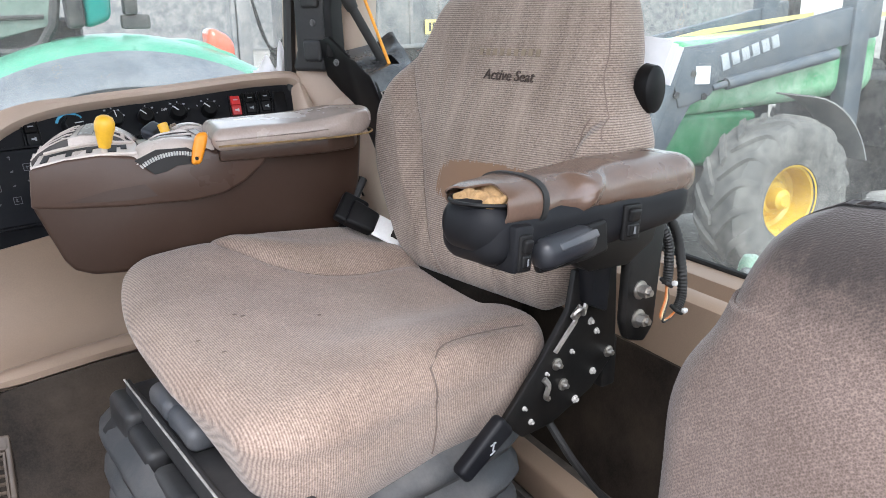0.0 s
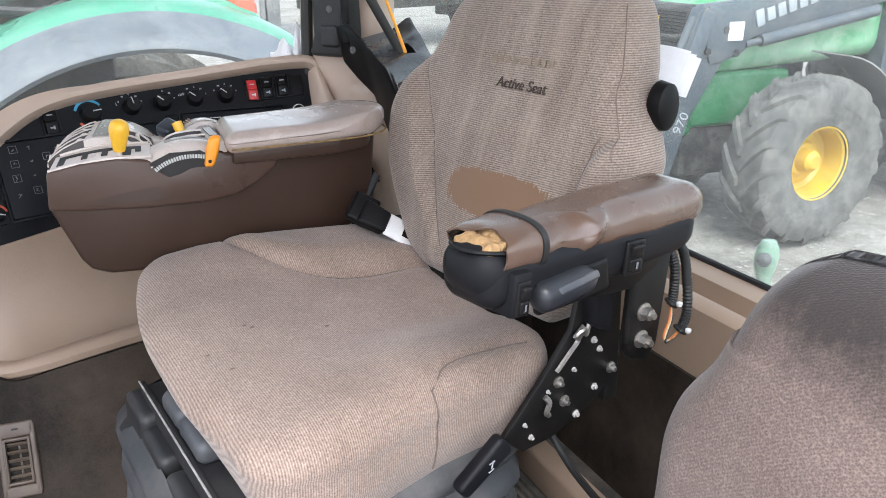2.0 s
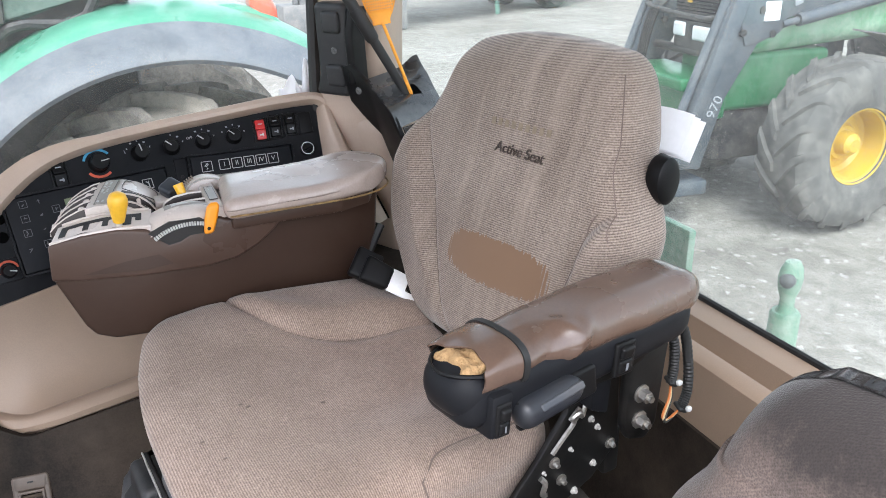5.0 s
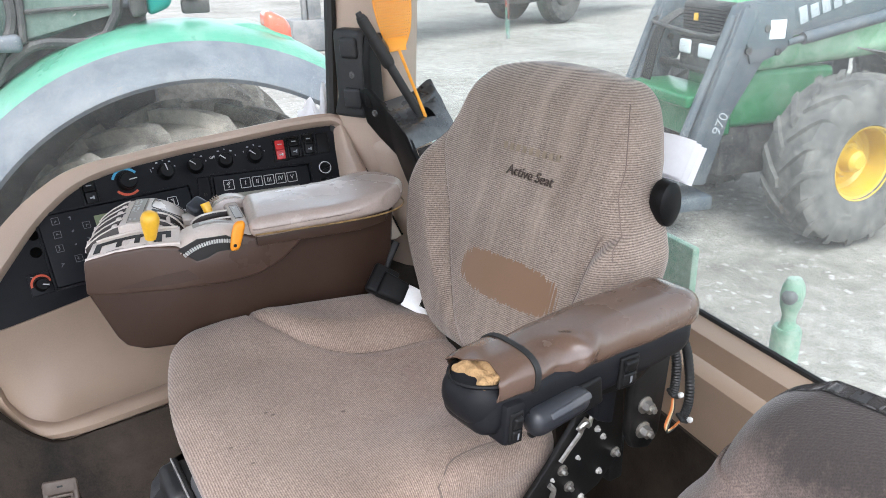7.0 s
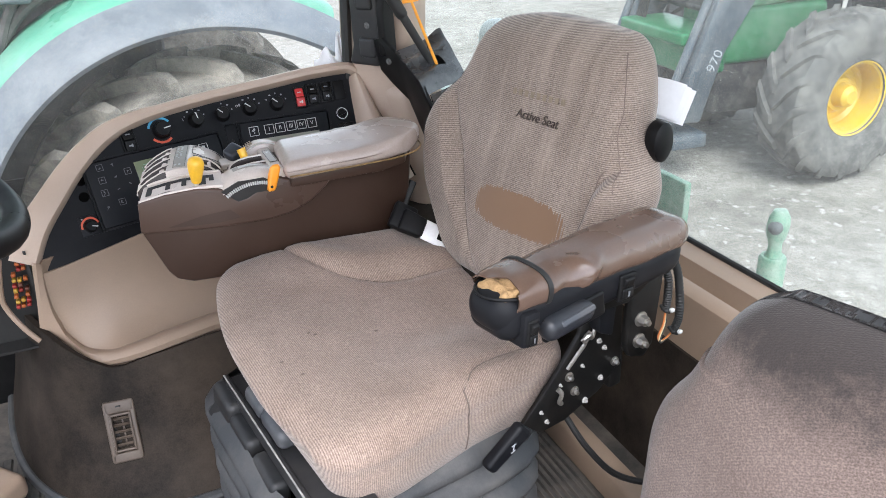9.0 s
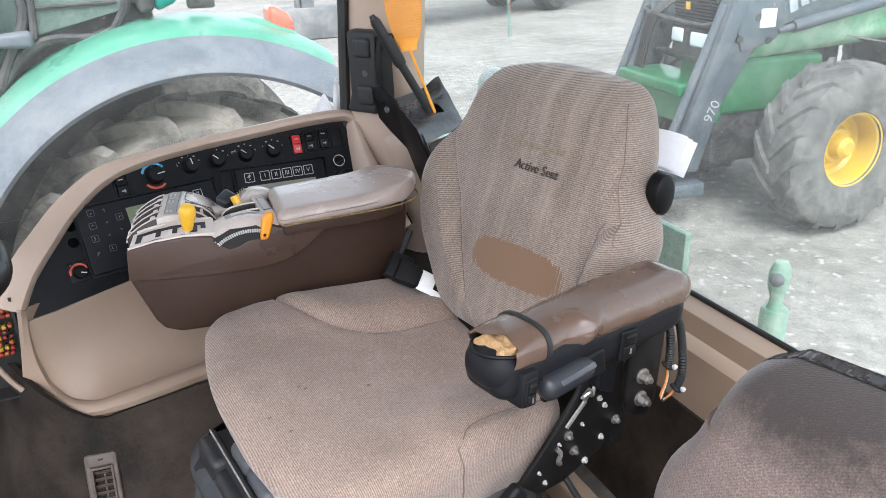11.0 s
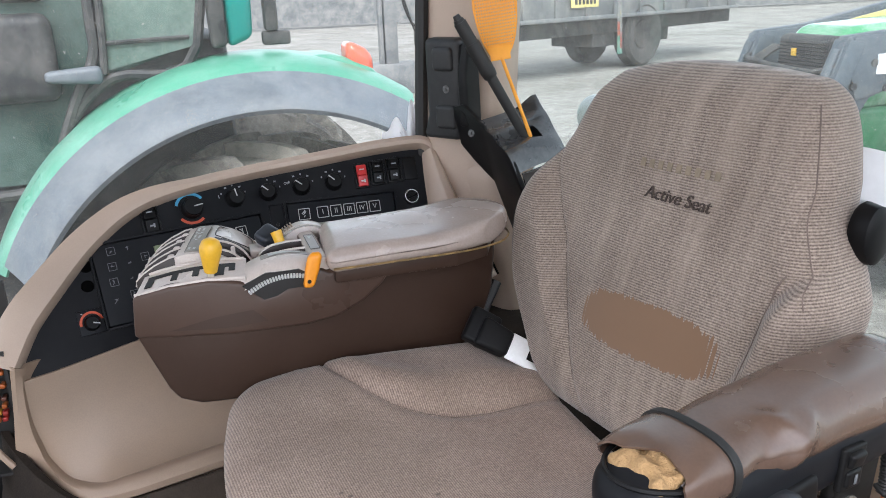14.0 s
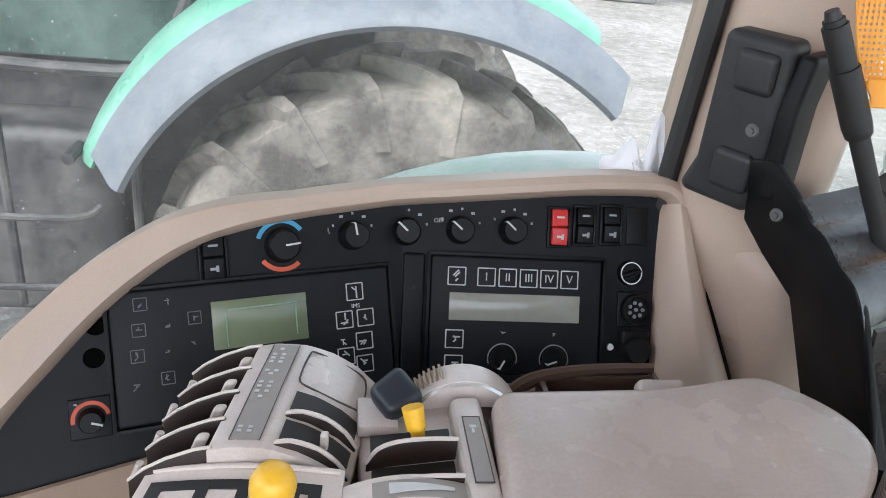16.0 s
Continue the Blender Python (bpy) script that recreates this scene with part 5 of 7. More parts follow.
part("key_words", letters("IMS", 0.007, pf(0.026, 0.617) @ pose(0, 0, 0.0045), 0.0004), M_WHITE, module_l)
icon(0.014, 0.582, 0.015, M_WHITE, module_l, frame_on=False)
for x, z in ((-0.198, 0.642), (-0.172, 0.643), (-0.198, 0.618), (-0.170, 0.619), (-0.145, 0.624), (-0.198, 0.594), (-0.170, 0.596), (-0.146, 0.602), (-0.198, 0.566), (-0.168, 0.570)):
    icon(x, z, 0.013, M_DIM_PRINT, module_l, frame_on=(int(z * 1000) % 3 == 0))


def ring_arc(m, r, w, a0, a1, high=0.0006, seg=18):
    rows = []
    for i in range(seg + 1):
        a = radians(a0 + (a1 - a0) * i / seg)
        rows.append([m @ Vector((q * math.cos(a), q * math.sin(a), high)) for q in (r - w / 2, r + w / 2)])
    bm = sheet(rows)
    bmesh.ops.solidify(bm, geom=list(bm.faces), thickness=0.0006)
    return bm


def knob(x, z, turn, r=0.0165, parent=None, high=0.021, lift=0.0):
    m = pf(x, z) @ pose(0, 0, lift)
    prof = [(0, high), (r * 0.80, high), (r * 0.88, high - 0.0015), (r * 0.93, 0.006), (r * 1.02, 0.004), (r * 1.04, 0.0)]
    bm = lathe(prof, 32)
    for v in bm.verts:
        if 0.004 < v.co.z < high - 0.001:
            a = math.atan2(v.co.y, v.co.x)
            v.co.xy *= 1 + 0.025 * math.cos(16 * a)
    k = part("knob", joined((bm, m)), M_BLACK, parent or panel, "black turning knob")
    part("pointer", joined((rbox(0.0022, r * 0.85, 0.002, 0.0005, (1, 1, 1), None, 1), m @ pose(0, 0, high, 0, 0, turn) @ pose(0, r * 0.45, 0)), (rbox(0.0022, 0.002, 0.013, 0.0005, (1, 1, 1), None, 1), m @ pose(0, 0, high * 0.68, 0, 0, turn) @ pose(0, r * 0.86, 0))), M_WHITE, k, "white pointer line")
    return k


knob(-0.058, 0.686, -85, 0.019)
part("cold_arc", ring_arc(pf(-0.058, 0.686), 0.027, 0.005, 35, 160), M_BLUE, panel, "blue printed arc")
part("hot_arc", ring_arc(pf(-0.058, 0.686), 0.027, 0.005, 215, 310), M_REDPRINT, panel, "red printed arc")
for x, z, turn in ((0.020, 0.690, 6), (0.084, 0.690, 48), (0.148, 0.694, 50), (0.212, 0.696, 48)):
    knob(x, z, turn)
    bits = []
    for k in range(5):
        a = radians(150 - k * 32)
        s = 0.0045 if k % 2 else 0.0025
        bits.append((rbox(s, 0.003, 0.0008, 0.0002, (1, 1, 1), None, 1), pf(x, z) @ pose(0.0255 * math.cos(a), 0.0255 * math.sin(a), 0.0006)))
    part("knob_scale", joined(*bits), M_GREY_PRINT, panel)
part("knob_words", letters("OFF", 0.007, pf(0.122, 0.703) @ pose(0, 0, 0.0006), 0.0003), M_WHITE, panel)
icon(-0.008, 0.696, 0.010, M_GREY_PRINT, panel, frame_on=False)


def rocker_switch(x, z, mat, w=0.024, h=0.047, tilt=9, label="black rocker switch"):
    fr = part("rocker_switch", joined(*[(rbox(sx, sy, 0.008, 0.0015, (1, 1, 1), None, 1), pf(x, z) @ pose(px, py, 0)) for sx, sy, px, py in ((w + 0.006, 0.004, 0, h / 2), (w + 0.006, 0.004, 0, -h / 2), (0.004, h, w / 2 + 0.001, 0), (0.004, h, -w / 2 - 0.001, 0))]), M_BLACK, panel, label)
    part("rocker", joined((rbox(w - 0.004, h / 2 - 0.002, 0.010, 0.002, (1, 1, 1)), pf(x, z) @ pose(0, h / 4 - 0.001, 0.002, -tilt)), (rbox(w - 0.004, h / 2 - 0.002, 0.010, 0.002, (1, 1, 1)), pf(x, z) @ pose(0, -h / 4 + 0.001, 0.003, tilt))), mat, fr)
    part("rocker_symbol", joined((rbox(w * 0.35, 0.003, 0.0008, 0.0002, (1, 1, 1), None, 1), pf(x, z) @ pose(0, -h / 4, 0.0085, tilt)), (rbox(0.003, 0.007, 0.0008, 0.0002, (1, 1, 1), None, 1), pf(x, z) @ pose(0.003, -h / 4, 0.0086, tilt)), (rbox(w * 0.4, 0.0025, 0.0008, 0.0002, (1, 1, 1), None, 1), pf(x, z) @ pose(0, h / 4, 0.0078, -tilt))), M_WHITE if mat is M_RED else M_GREY_PRINT, fr)
    return fr


rocker_switch(-0.129, 0.680, M_BLACK, 0.026, 0.050)
rocker_switch(0.270, 0.702, M_RED, label="red hazard rocker switch")
rocker_switch(0.302, 0.705, M_BLACK)
rocker_switch(0.336, 0.707, M_BLACK)
# solid pieces in this black carry the darkness inside holes and slots
M_HOLE = surface("hole_black", (0.0012, 0.0012, 0.0012), 0.9, spec=0.05, var=0.1, bump=0.0)
part("blank_cover", slab(0.356, 0.384, 0.686, 0.728, 0.002), M_BLACK, panel)

part("key_switch", joined((lathe([(0, 0.002), (0.011, 0.002), (0.0115, 0.006), (0.0145, 0.006), (0.016, 0.0), (0, 0)], 28), pf(0.363, 0.655))), M_BLACK, panel, "black turning lock with a bright ring")
part("lock_ring", joined((lathe([(0.0125, 0.0072), (0.0138, 0.0072), (0.0138, 0.0058), (0.0125, 0.0058)], 28, True), pf(0.363, 0.655))), M_CHROME, panel)
part("key_bar", joined((rbox(0.024, 0.006, 0.012, 0.0025, (2, 1, 1)), pf(0.363, 0.655) @ pose(0, 0, 0.006, 0, 0, 18))), M_BLACK, panel)
plug = part("socket", joined((lathe([(0, 0.006), (0.0145, 0.006), (0.016, 0.010), (0.0185, 0.010), (0.020, 0.0), (0, 0)], 28), pf(0.371, 0.615)), (rbox(0.040, 0.044, 0.006, 0.002, (1, 1, 1)), pf(0.368, 0.615))), M_BLACK, panel, "round black seven-pin socket")
part("pins", joined(*[(lathe([(0, 0.0075), (0.0022, 0.0075), (0.0026, 0.006), (0, 0.006)], 8), pf(0.371, 0.615) @ pose(0.0085 * math.cos(a), 0.0085 * math.sin(a), 0)) for a in [math.tau * i / 7 for i in range(7)]], (lathe([(0, 0.0075), (0.0022, 0.0075), (0.0026, 0.006), (0, 0.006)], 8), pf(0.371, 0.615))), M_GREY_PRINT, plug)
part("socket_cap", joined((lathe([(0, 0.020), (0.014, 0.020), (0.0165, 0.017), (0.018, 0.0), (0, 0)], 28), pf(0.371, 0.571)), (rbox(0.036, 0.018, 0.020, 0.004, (1, 1, 1)), pf(0.371, 0.585))), M_BLACK, panel, "black hinged socket cover")
part("cap_screw", joined((lathe([(0, 0.004), (0.004, 0.004), (0.0045, 0)], 12), pf(0.341, 0.573))), M_CHROME, panel)
for x in (0.205, 0.269):
    k = knob(x, 0.558, 150 if x < 0.25 else 110, 0.014, module_r, 0.016, 0.004)
    part("dial_arc", ring_arc(pf(x, 0.558) @ pose(0, 0, 0.004), 0.0178, 0.0013, -20, 200), M_GREY_PRINT, module_r, "white printed arc")
    icon(x, 0.586, 0.010, M_GREY_PRINT, module_r, frame_on=False)
for z in (0.627, 0.597):
    part("blind_hole", joined((lathe([(0, 0.001), (0.0085, 0.001), (0.0095, 0.0018), (0.0105, 0.0)], 20), pf(-0.238, z))), M_HOLE, panel, "near-black disc painted as a round hole")
part("dial_plate", slab(-0.258, -0.219, 0.524, 0.562, 0.002), M_PANEL2, panel)
knob(-0.238, 0.541, 250, 0.0125, None, 0.014, 0.002)
part("red_arc", ring_arc(pf(-0.238, 0.542) @ pose(0, 0, 0.002), 0.017, 0.004, 10, 190), M_REDPRINT, panel, "red printed arc")
icon(-0.252, 0.557, 0.007, M_WHITE, panel, frame_on=False)
# screw hole in the tray's back wall
solo("tray_screw", joined((lathe([(0, 0.0015), (0.003, 0.0015), (0.005, 0.003), (0.0055, 0.0), (0, 0)], 14), basis((-0.228, 0.576, 0.474), (1, 0.25, 0), (0, 0.25, 0.97)))), M_RUBBER, "small dark screw in the tan tray", "screw")

# ---- armrest console on the seat's right ----
M_FIN = surface("brown_divider", (0.022, 0.013, 0.010), 0.4, var=0.1, bump=0.1)
# slot beds: the shade between the dividers is put into this brown
M_SLOT = surface("slot_shade_brown", (0.012, 0.008, 0.0065), 0.5, var=0.15, bump=0.1)
M_LABEL = surface("grey_label", (0.27, 0.24, 0.215), 0.4, var=0.06, bump=0.0)
M_DARKTOG = surface("dark_slate_plastic", (0.018, 0.022, 0.030), 0.4, var=0.1, bump=0.1)
M_LABEL_LINE = surface("dark_outline", (0.05, 0.04, 0.035), 0.5, var=0.1, bump=0.0)
CONSOLE_BASE = Vector((0.12, 0.34, 0.44))
console = thing("armrest_console", "brown plastic armrest console with levers and a padded lid", "console", Matrix.Translation(CONSOLE_BASE))


def cpart(name, bm, mat, label="", under=None):
    """A part of the console, its points given in the place."""
    return part(name, bm, mat, under or console, label, m=Matrix.Translation(-CONSOLE_BASE))


def skewed(bm):
    """The console's nose turns towards the window, its far side set back."""
    for v in bm.verts:
        v.co.y += 0.19 * max(0.0, -v.co.x)
        k = max(0.0, min(1.0, (0.02 - v.co.x) / 0.14))
        v.co.x += 0.30 * k * max(0.0, v.co.y - 0.300)
    return bm


OUT = [(-0.141, 0.668), (-0.147, 0.616), (-0.116, 0.534), (-0.103, 0.516), (-0.075, 0.506), (0.16, 0.496), (0.30, 0.506), (0.352, 0.535), (0.380, 0.600), (0.390, 0.690), (0.112, 0.690), (0.095, 0.690), (0.08, 0.672), (0.02, 0.662), (-0.02, 0.684)]
body = prism(OUT, 0.2745, 0.44, "y", 0.008, 3)
for v in body.verts:
    v.co.y += 0.060 * max(0.0, v.co.x - 0.26) / 0.13 * (v.co.y < 0.36)
    v.co.y += 0.05 * max(0.0, 0.60 - v.co.z) * (v.co.y < 0.36)
cpart("body", skewed(body), M_BROWN, "dark brown plastic body")
UP = [(-0.143, 0.676), (-0.1485, 0.617), (-0.10, 0.613), (-0.02, 0.611), (0.08, 0.610), (0.125, 0.616), (0.160, 0.632), (0.190, 0.655), (0.210, 0.680), (0.116, 0.684), (0.104, 0.692), (0.092, 0.684), (0.078, 0.674), (0.058, 0.671), (0.042, 0.663), (0.024, 0.660), (0.012, 0.671), (0.000, 0.686), (-0.045, 0.692), (-0.095, 0.687)]
cpart("front_cover", skewed(prism(UP, 0.2715, 0.442, "y", 0.006, 3)), M_BROWN_HI, "rubbed brown front cover")
# added filler, no real part: keeps the gap below the console dark
cpart("under_cover", block(0.00, 0.26, 0.30, 0.42, 0.44, 0.51, 0.012), M_BROWN, "dark brown filler block added under the console")
cpart("support_arm", joined(block(0.14, 0.28, 0.26, 0.40, 0.355, 0.385, 0.01), block(0.16, 0.24, 0.36, 0.40, 0.36, 0.50, 0.01)), M_STEEL_BLK, "black steel arm fixing the console to the seat pan")


def lid_warp(x, y, z):
    u = x / 0.144
    yy = y * lerp(u, [-1, -0.2, 0.4, 1], [0.99, 1.0, 1.02, 0.98]) + 0.012 * max(0.0, u)
    xx = x - 0.062 * (y / 0.08) ** 2 * max(0.0, u) ** 2 + 0.09 * y * (u < 0) * -u
    zz = z + (0.0025 * math.cos(y * 30) - 0.005 * bell(u + 0.05, 0.30) * bell(y + 0.02, 0.05) + 0.003 * bell(u - 0.65, 0.3) if z > 0 else 0) + 0.005 * u
    return xx, yy, zz


cpart("lid", rbox(0.288, 0.162, 0.036, 0.0165, (30, 18, 2), lid_warp, 6, (0.262, 0.330, 0.707)), M_LEATHER, "worn grey-brown vinyl padded lid")
lid_edge = [(x, y, 0.6945) for x, y in ((0.118, 0.2475), (0.20, 0.2465), (0.28, 0.2475), (0.33, 0.253), (0.37, 0.270), (0.395, 0.300), (0.402, 0.335))]
cpart("lid_seam", tube(lid_edge, 0.0016, 6, 5), M_STRIPE_WORN, "worn yellowish welt along the lid")
cpart("lid_tray", prism([(0.122, 0.262), (0.30, 0.262), (0.355, 0.285), (0.378, 0.33), (0.355, 0.385), (0.30, 0.402), (0.122, 0.402)], 0.668, 0.693, "z", 0.004), M_BROWN)
cpart("lid_tab", rbox(0.045, 0.030, 0.016, 0.007, (3, 3, 2), lambda x, y, z: (x + 0.4 * y, y, z), 4, (0.268, 0.412, 0.709)), M_LEATHER, "thumb tab of the lid")
cpart("side_pocket", joined(block(0.19, 0.295, 0.425, 0.431, 0.60, 0.672, 0.002), block(0.19, 0.295, 0.478, 0.484, 0.60, 0.678, 0.002), block(0.186, 0.192, 0.425, 0.484, 0.60, 0.675, 0.002), block(0.292, 0.298, 0.425, 0.484, 0.60, 0.682, 0.002), block(0.19, 0.295, 0.428, 0.481, 0.595, 0.605, 0.001)), M_BROWN_HI, "small open brown pocket")
cpart("pocket_wall", tube([(0.150, 0.470, 0.655), (0.180, 0.480, 0.672), (0.230, 0.485, 0.680), (0.295, 0.485, 0.684)], [0.006, 0.007, 0.006, 0.005], 8, 4), M_BROWN_HI, "rounded brown edge of the pocket")

# shift gate: a sloping plate, its channels black slabs whose depth is only painted, the lever standing in it
GATE = [Vector(p) for p in ((-0.139, 0.304, 0.675), (0.004, 0.276, 0.690), (0.010, 0.334, 0.699), (-0.124, 0.346, 0.689))]


def on_gate(a, b, up=0.0):
    """A place on the gate plate: a along the console, b across it towards the window."""
    p = GATE[0] * (1 - a) * (1 - b) + GATE[1] * a * (1 - b) + GATE[2] * a * b + GATE[3] * (1 - a) * b
    return p + Vector((0, 0, up + 0.006 * math.sin(math.pi * min(1, max(0, a)))))


def gate_slab(a0, a1, b0, b1, low, high, n=8):
    top = [[on_gate(a0 + (a1 - a0) * i / n, b0 + (b1 - b0) * j / n, high) for j in range(n + 1)] for i in range(n + 1)]
    bm = sheet(top)
    if sum(f.normal.z for f in bm.faces) < 0:
        bmesh.ops.reverse_faces(bm, faces=bm.faces[:])
    rim = [e for e in bm.edges if len(e.link_faces) == 1]
    out = bmesh.ops.extrude_edge_only(bm, edges=rim)
    for v in out["geom"]:
        if isinstance(v, bmesh.types.BMVert):
            v.co.z += low - high
    bmesh.ops.recalc_face_normals(bm, faces=bm.faces)
    return bm


cpart("gate_plate", gate_slab(0, 1, 0, 1, -0.02, 0.0), M_SILVER, "worn grey gate plate")
for a0, a1, b0, b1 in ((0.06, 0.90, 0.60, 0.74), (0.06, 0.13, 0.24, 0.72), (0.30, 0.36, 0.30, 0.72), (0.50, 0.56, 0.30, 0.72), (0.66, 0.80, 0.20, 0.72), (0.84, 0.90, 0.40, 0.72)):
    cpart("gate_slot", gate_slab(a0, a1, b0, b1, -0.003, 0.0012, 4), M_RUBBER, "black shift gate slot")
cpart("gate_rim", tube([on_gate(a, 0.0, 0.0005) for a in np.linspace(0, 1, 9)], 0.0032, 8, 2), M_SILVER, "rounded pale edge of the gate plate")
cpart("gate_rim", tube([on_gate(a, 0.94, 0.0015) for a in np.linspace(0.04, 0.98, 9)], 0.0022, 8, 2), M_SILVER, "rounded pale edge of the gate plate")
stick = cpart("gear_lever", tube([(-0.040, 0.292, 0.690), (-0.039, 0.288, 0.716)], 0.0048, 10, 2), M_SILVER)
cpart("grip", joined((lathe([(0, 0.048), (0.006, 0.0475), (0.0115, 0.044), (0.0145, 0.036), (0.0142, 0.028), (0.0105, 0.010), (0.0085, 0.0), (0, 0)], 24), pose(-0.039, 0.288, 0.7015, 9, 6, 0))), M_YELLOW, "yellow plastic grip", stick)

# humped lever block, set askew
HUMP = [(-0.128, 0.660), (-0.128, 0.684), (-0.118, 0.694), (-0.102, 0.704), (-0.082, 0.7125), (-0.058, 0.717), (-0.034, 0.716), (-0.012, 0.708), (0.008, 0.695), (0.024, 0.678), (0.026, 0.66)]


def hump_z(u):
    return lerp(u, [p[0] for p in HUMP[1:10]], [p[1] for p in HUMP[1:10]])


def askew(bm):
    for v in bm.verts:
        v.co.x += 0.20 * (v.co.y - 0.395)
        v.co.z -= 0.06 * max(0.0, 0.40 - v.co.y)
    return bm


def hump_strip(v0, v1, u0, u1, drop=0.0, n=14, low=0.645):
    pts = [(u, hump_z(u) - drop) for u in np.linspace(u0, u1, n)]
    return askew(prism([(u0, low)] + pts + [(u1, low)], v0, v1, "y", 0.0014, 2))


FIN_Y = (0.343, 0.372, 0.402, 0.432, 0.462)
cpart("lever_block", hump_strip(0.341, 0.464, -0.074, 0.024), M_SILVER, "humped grey lever block")
cpart("slot_bed", hump_strip(0.343, 0.462, -0.122, -0.072, 0.034), M_SLOT, "slots between the dividers, their shade a dark brown bed")
for v in FIN_Y:
    fin = cpart("fin", hump_strip(v - 0.0014, v + 0.0014, -0.127, -0.070, 0.0, 12), M_FIN, "thin brown divider")
    cpart("fin_edge", askew(tube([(u, v, hump_z(u) + 0.0006) for u in np.linspace(-0.127, -0.071, 12)], 0.0013, 6, 1)), M_SILVER, "pale upper edge", fin)
for i, v in enumerate((0.3575, 0.387, 0.417, 0.447)):
    du = (0.0, 0.002, 0.0, 0.003)[i]
    cpart("control_lever", askew(joined(rbox(0.009, 0.0075, 0.034, 0.003, (2, 2, 4), lambda x, y, z: (x + 0.30 * z + 4.0 * z * z, y, z), 3, (-0.087 + du, v, 0.696)))), M_SILVER, "small grey control lever")
    cpart("lever_tail", askew(tube([(-0.128 + du, v - 0.006, 0.675), (-0.122 + du, v - 0.006, 0.693)], [0.0035, 0.0028], 8, 2)), M_SILVER, "grey tail of the control lever")
for v0, v1 in ((0.346, 0.371), (0.376, 0.402)):
    cpart("rear_slot", askew(prism([(-0.030, hump_z(-0.030) + 0.0008), (-0.018, hump_z(-0.018) + 0.006), (0.0, hump_z(0.0) + 0.009), (0.014, hump_z(0.014) + 0.008), (0.023, hump_z(0.023) + 0.003), (0.020, 0.675), (-0.03, 0.69)], v0, v0 + 0.003, "y", 0.0008)), M_FIN, "brown divider of the slot")
    cpart("rear_slot_bed", askew(prism([(u, hump_z(u) + 0.0016) for u in np.linspace(-0.028, 0.020, 8)] + [(0.018, 0.67), (-0.028, 0.68)], v0 + 0.003, v1, "y", 0.0)), M_SLOT, "dark slot")
    cpart("rear_slot_edge", askew(tube([(-0.030, v0 + 0.0015, hump_z(-0.030) + 0.001), (-0.018, v0 + 0.0015, hump_z(-0.018) + 0.0065), (0.0, v0 + 0.0015, hump_z(0.0) + 0.0095), (0.014, v0 + 0.0015, hump_z(0.014) + 0.0085), (0.023, v0 + 0.0015, hump_z(0.023) + 0.003)], 0.0017, 6, 3)), M_SILVER)
cpart("slot_lever", askew(rbox(0.006, 0.006, 0.016, 0.002, (1, 1, 1), None, 2, (0.002, 0.360, hump_z(0.002) + 0.006))), M_SILVER, "small grey slot lever")
cover_line = [(-0.024, 0.412), (0.010, 0.412), (0.018, 0.420), (0.018, 0.448), (0.010, 0.456), (-0.024, 0.456), (-0.030, 0.450), (-0.030, 0.418), (-0.024, 0.412)]
cpart("cover_outline", askew(tube([(u, v, hump_z(u) + 0.0004) for u, v in cover_line], 0.0008, 6, 4)), M_LABEL_LINE, "thin dark joint round the blank cover")


def hump_patch(u0, u1, v0, v1, lift, n=6):
    rows = [[(u, v, hump_z(u) + lift) for v in np.linspace(v0, v1, 5)] for u in np.linspace(u0, u1, n)]
    return askew(sheet(rows, 0.0006))


cpart("label_strip", hump_patch(-0.061, -0.040, 0.348, 0.460, 0.0010), M_LABEL, "grey printed label strip")
for u0, u1 in ((-0.0612, -0.0606), (-0.0404, -0.0398)):
    cpart("label_border", hump_patch(u0, u1, 0.348, 0.460, 0.0014, 2), M_LABEL_LINE)
for i, v in enumerate((0.356, 0.360, 0.392, 0.398, 0.404, 0.409, 0.420, 0.424, 0.436, 0.441, 0.446, 0.4535)):
    for du in ((0.0,) if i in (2, 6, 11) else (-0.004, 0.003)):
        cpart("label_print", hump_patch(-0.0525 + du - 0.0016, -0.0525 + du + 0.0016, v - 0.0011, v + 0.0011, 0.0018, 2), M_WHITE)

# rear part of the head: lever trays, switches, thumb wheel
cpart("rear_head", joined(prism([(0.020, 0.65), (0.022, 0.676), (0.040, 0.682), (0.095, 0.690), (0.118, 0.694), (0.118, 0.65)], 0.300, 0.440, "y", 0.004), prism([(0.092, 0.66), (0.093, 0.701), (0.098, 0.704), (0.115, 0.705), (0.118, 0.700), (0.118, 0.66)], 0.276, 0.412, "y", 0.003)), M_SILVER, "grey rear part of the lever head")
for v0, v1 in ((0.318, 0.352), (0.356, 0.388)):
    edge = [(0.026, 0.684), (0.034, 0.697), (0.048, 0.704), (0.070, 0.707), (0.092, 0.707)]
    cpart("tray_wall", prism(edge + [(0.092, 0.68), (0.026, 0.675)], v0, v0 + 0.0032, "y", 0.001), M_FIN, "brown divider of the lever tray")
    cpart("tray_edge", tube([(x, v0 + 0.0016, z + 0.0006) for x, z in edge], 0.0018, 6, 4), M_SILVER)
    cpart("tray_bed", prism([(0.030, 0.684), (0.090, 0.692), (0.090, 0.68), (0.030, 0.675)], v0 + 0.003, v1, "y", 0.0), M_SLOT, "dark lever slot")
cpart("small_lever", joined(tube([(0.066, 0.372, 0.690), (0.063, 0.374, 0.706)], [0.0055, 0.0055], 10, 2), tube([(0.063, 0.374, 0.703), (0.059, 0.380, 0.719)], [0.0075, 0.0085], 12, 2)), M_YELLOW, "small yellow lever")
cpart("toggle_plate", block(0.020, 0.052, 0.392, 0.430, 0.678, 0.690, 0.003), M_SILVER, "grey plate under the toggle")
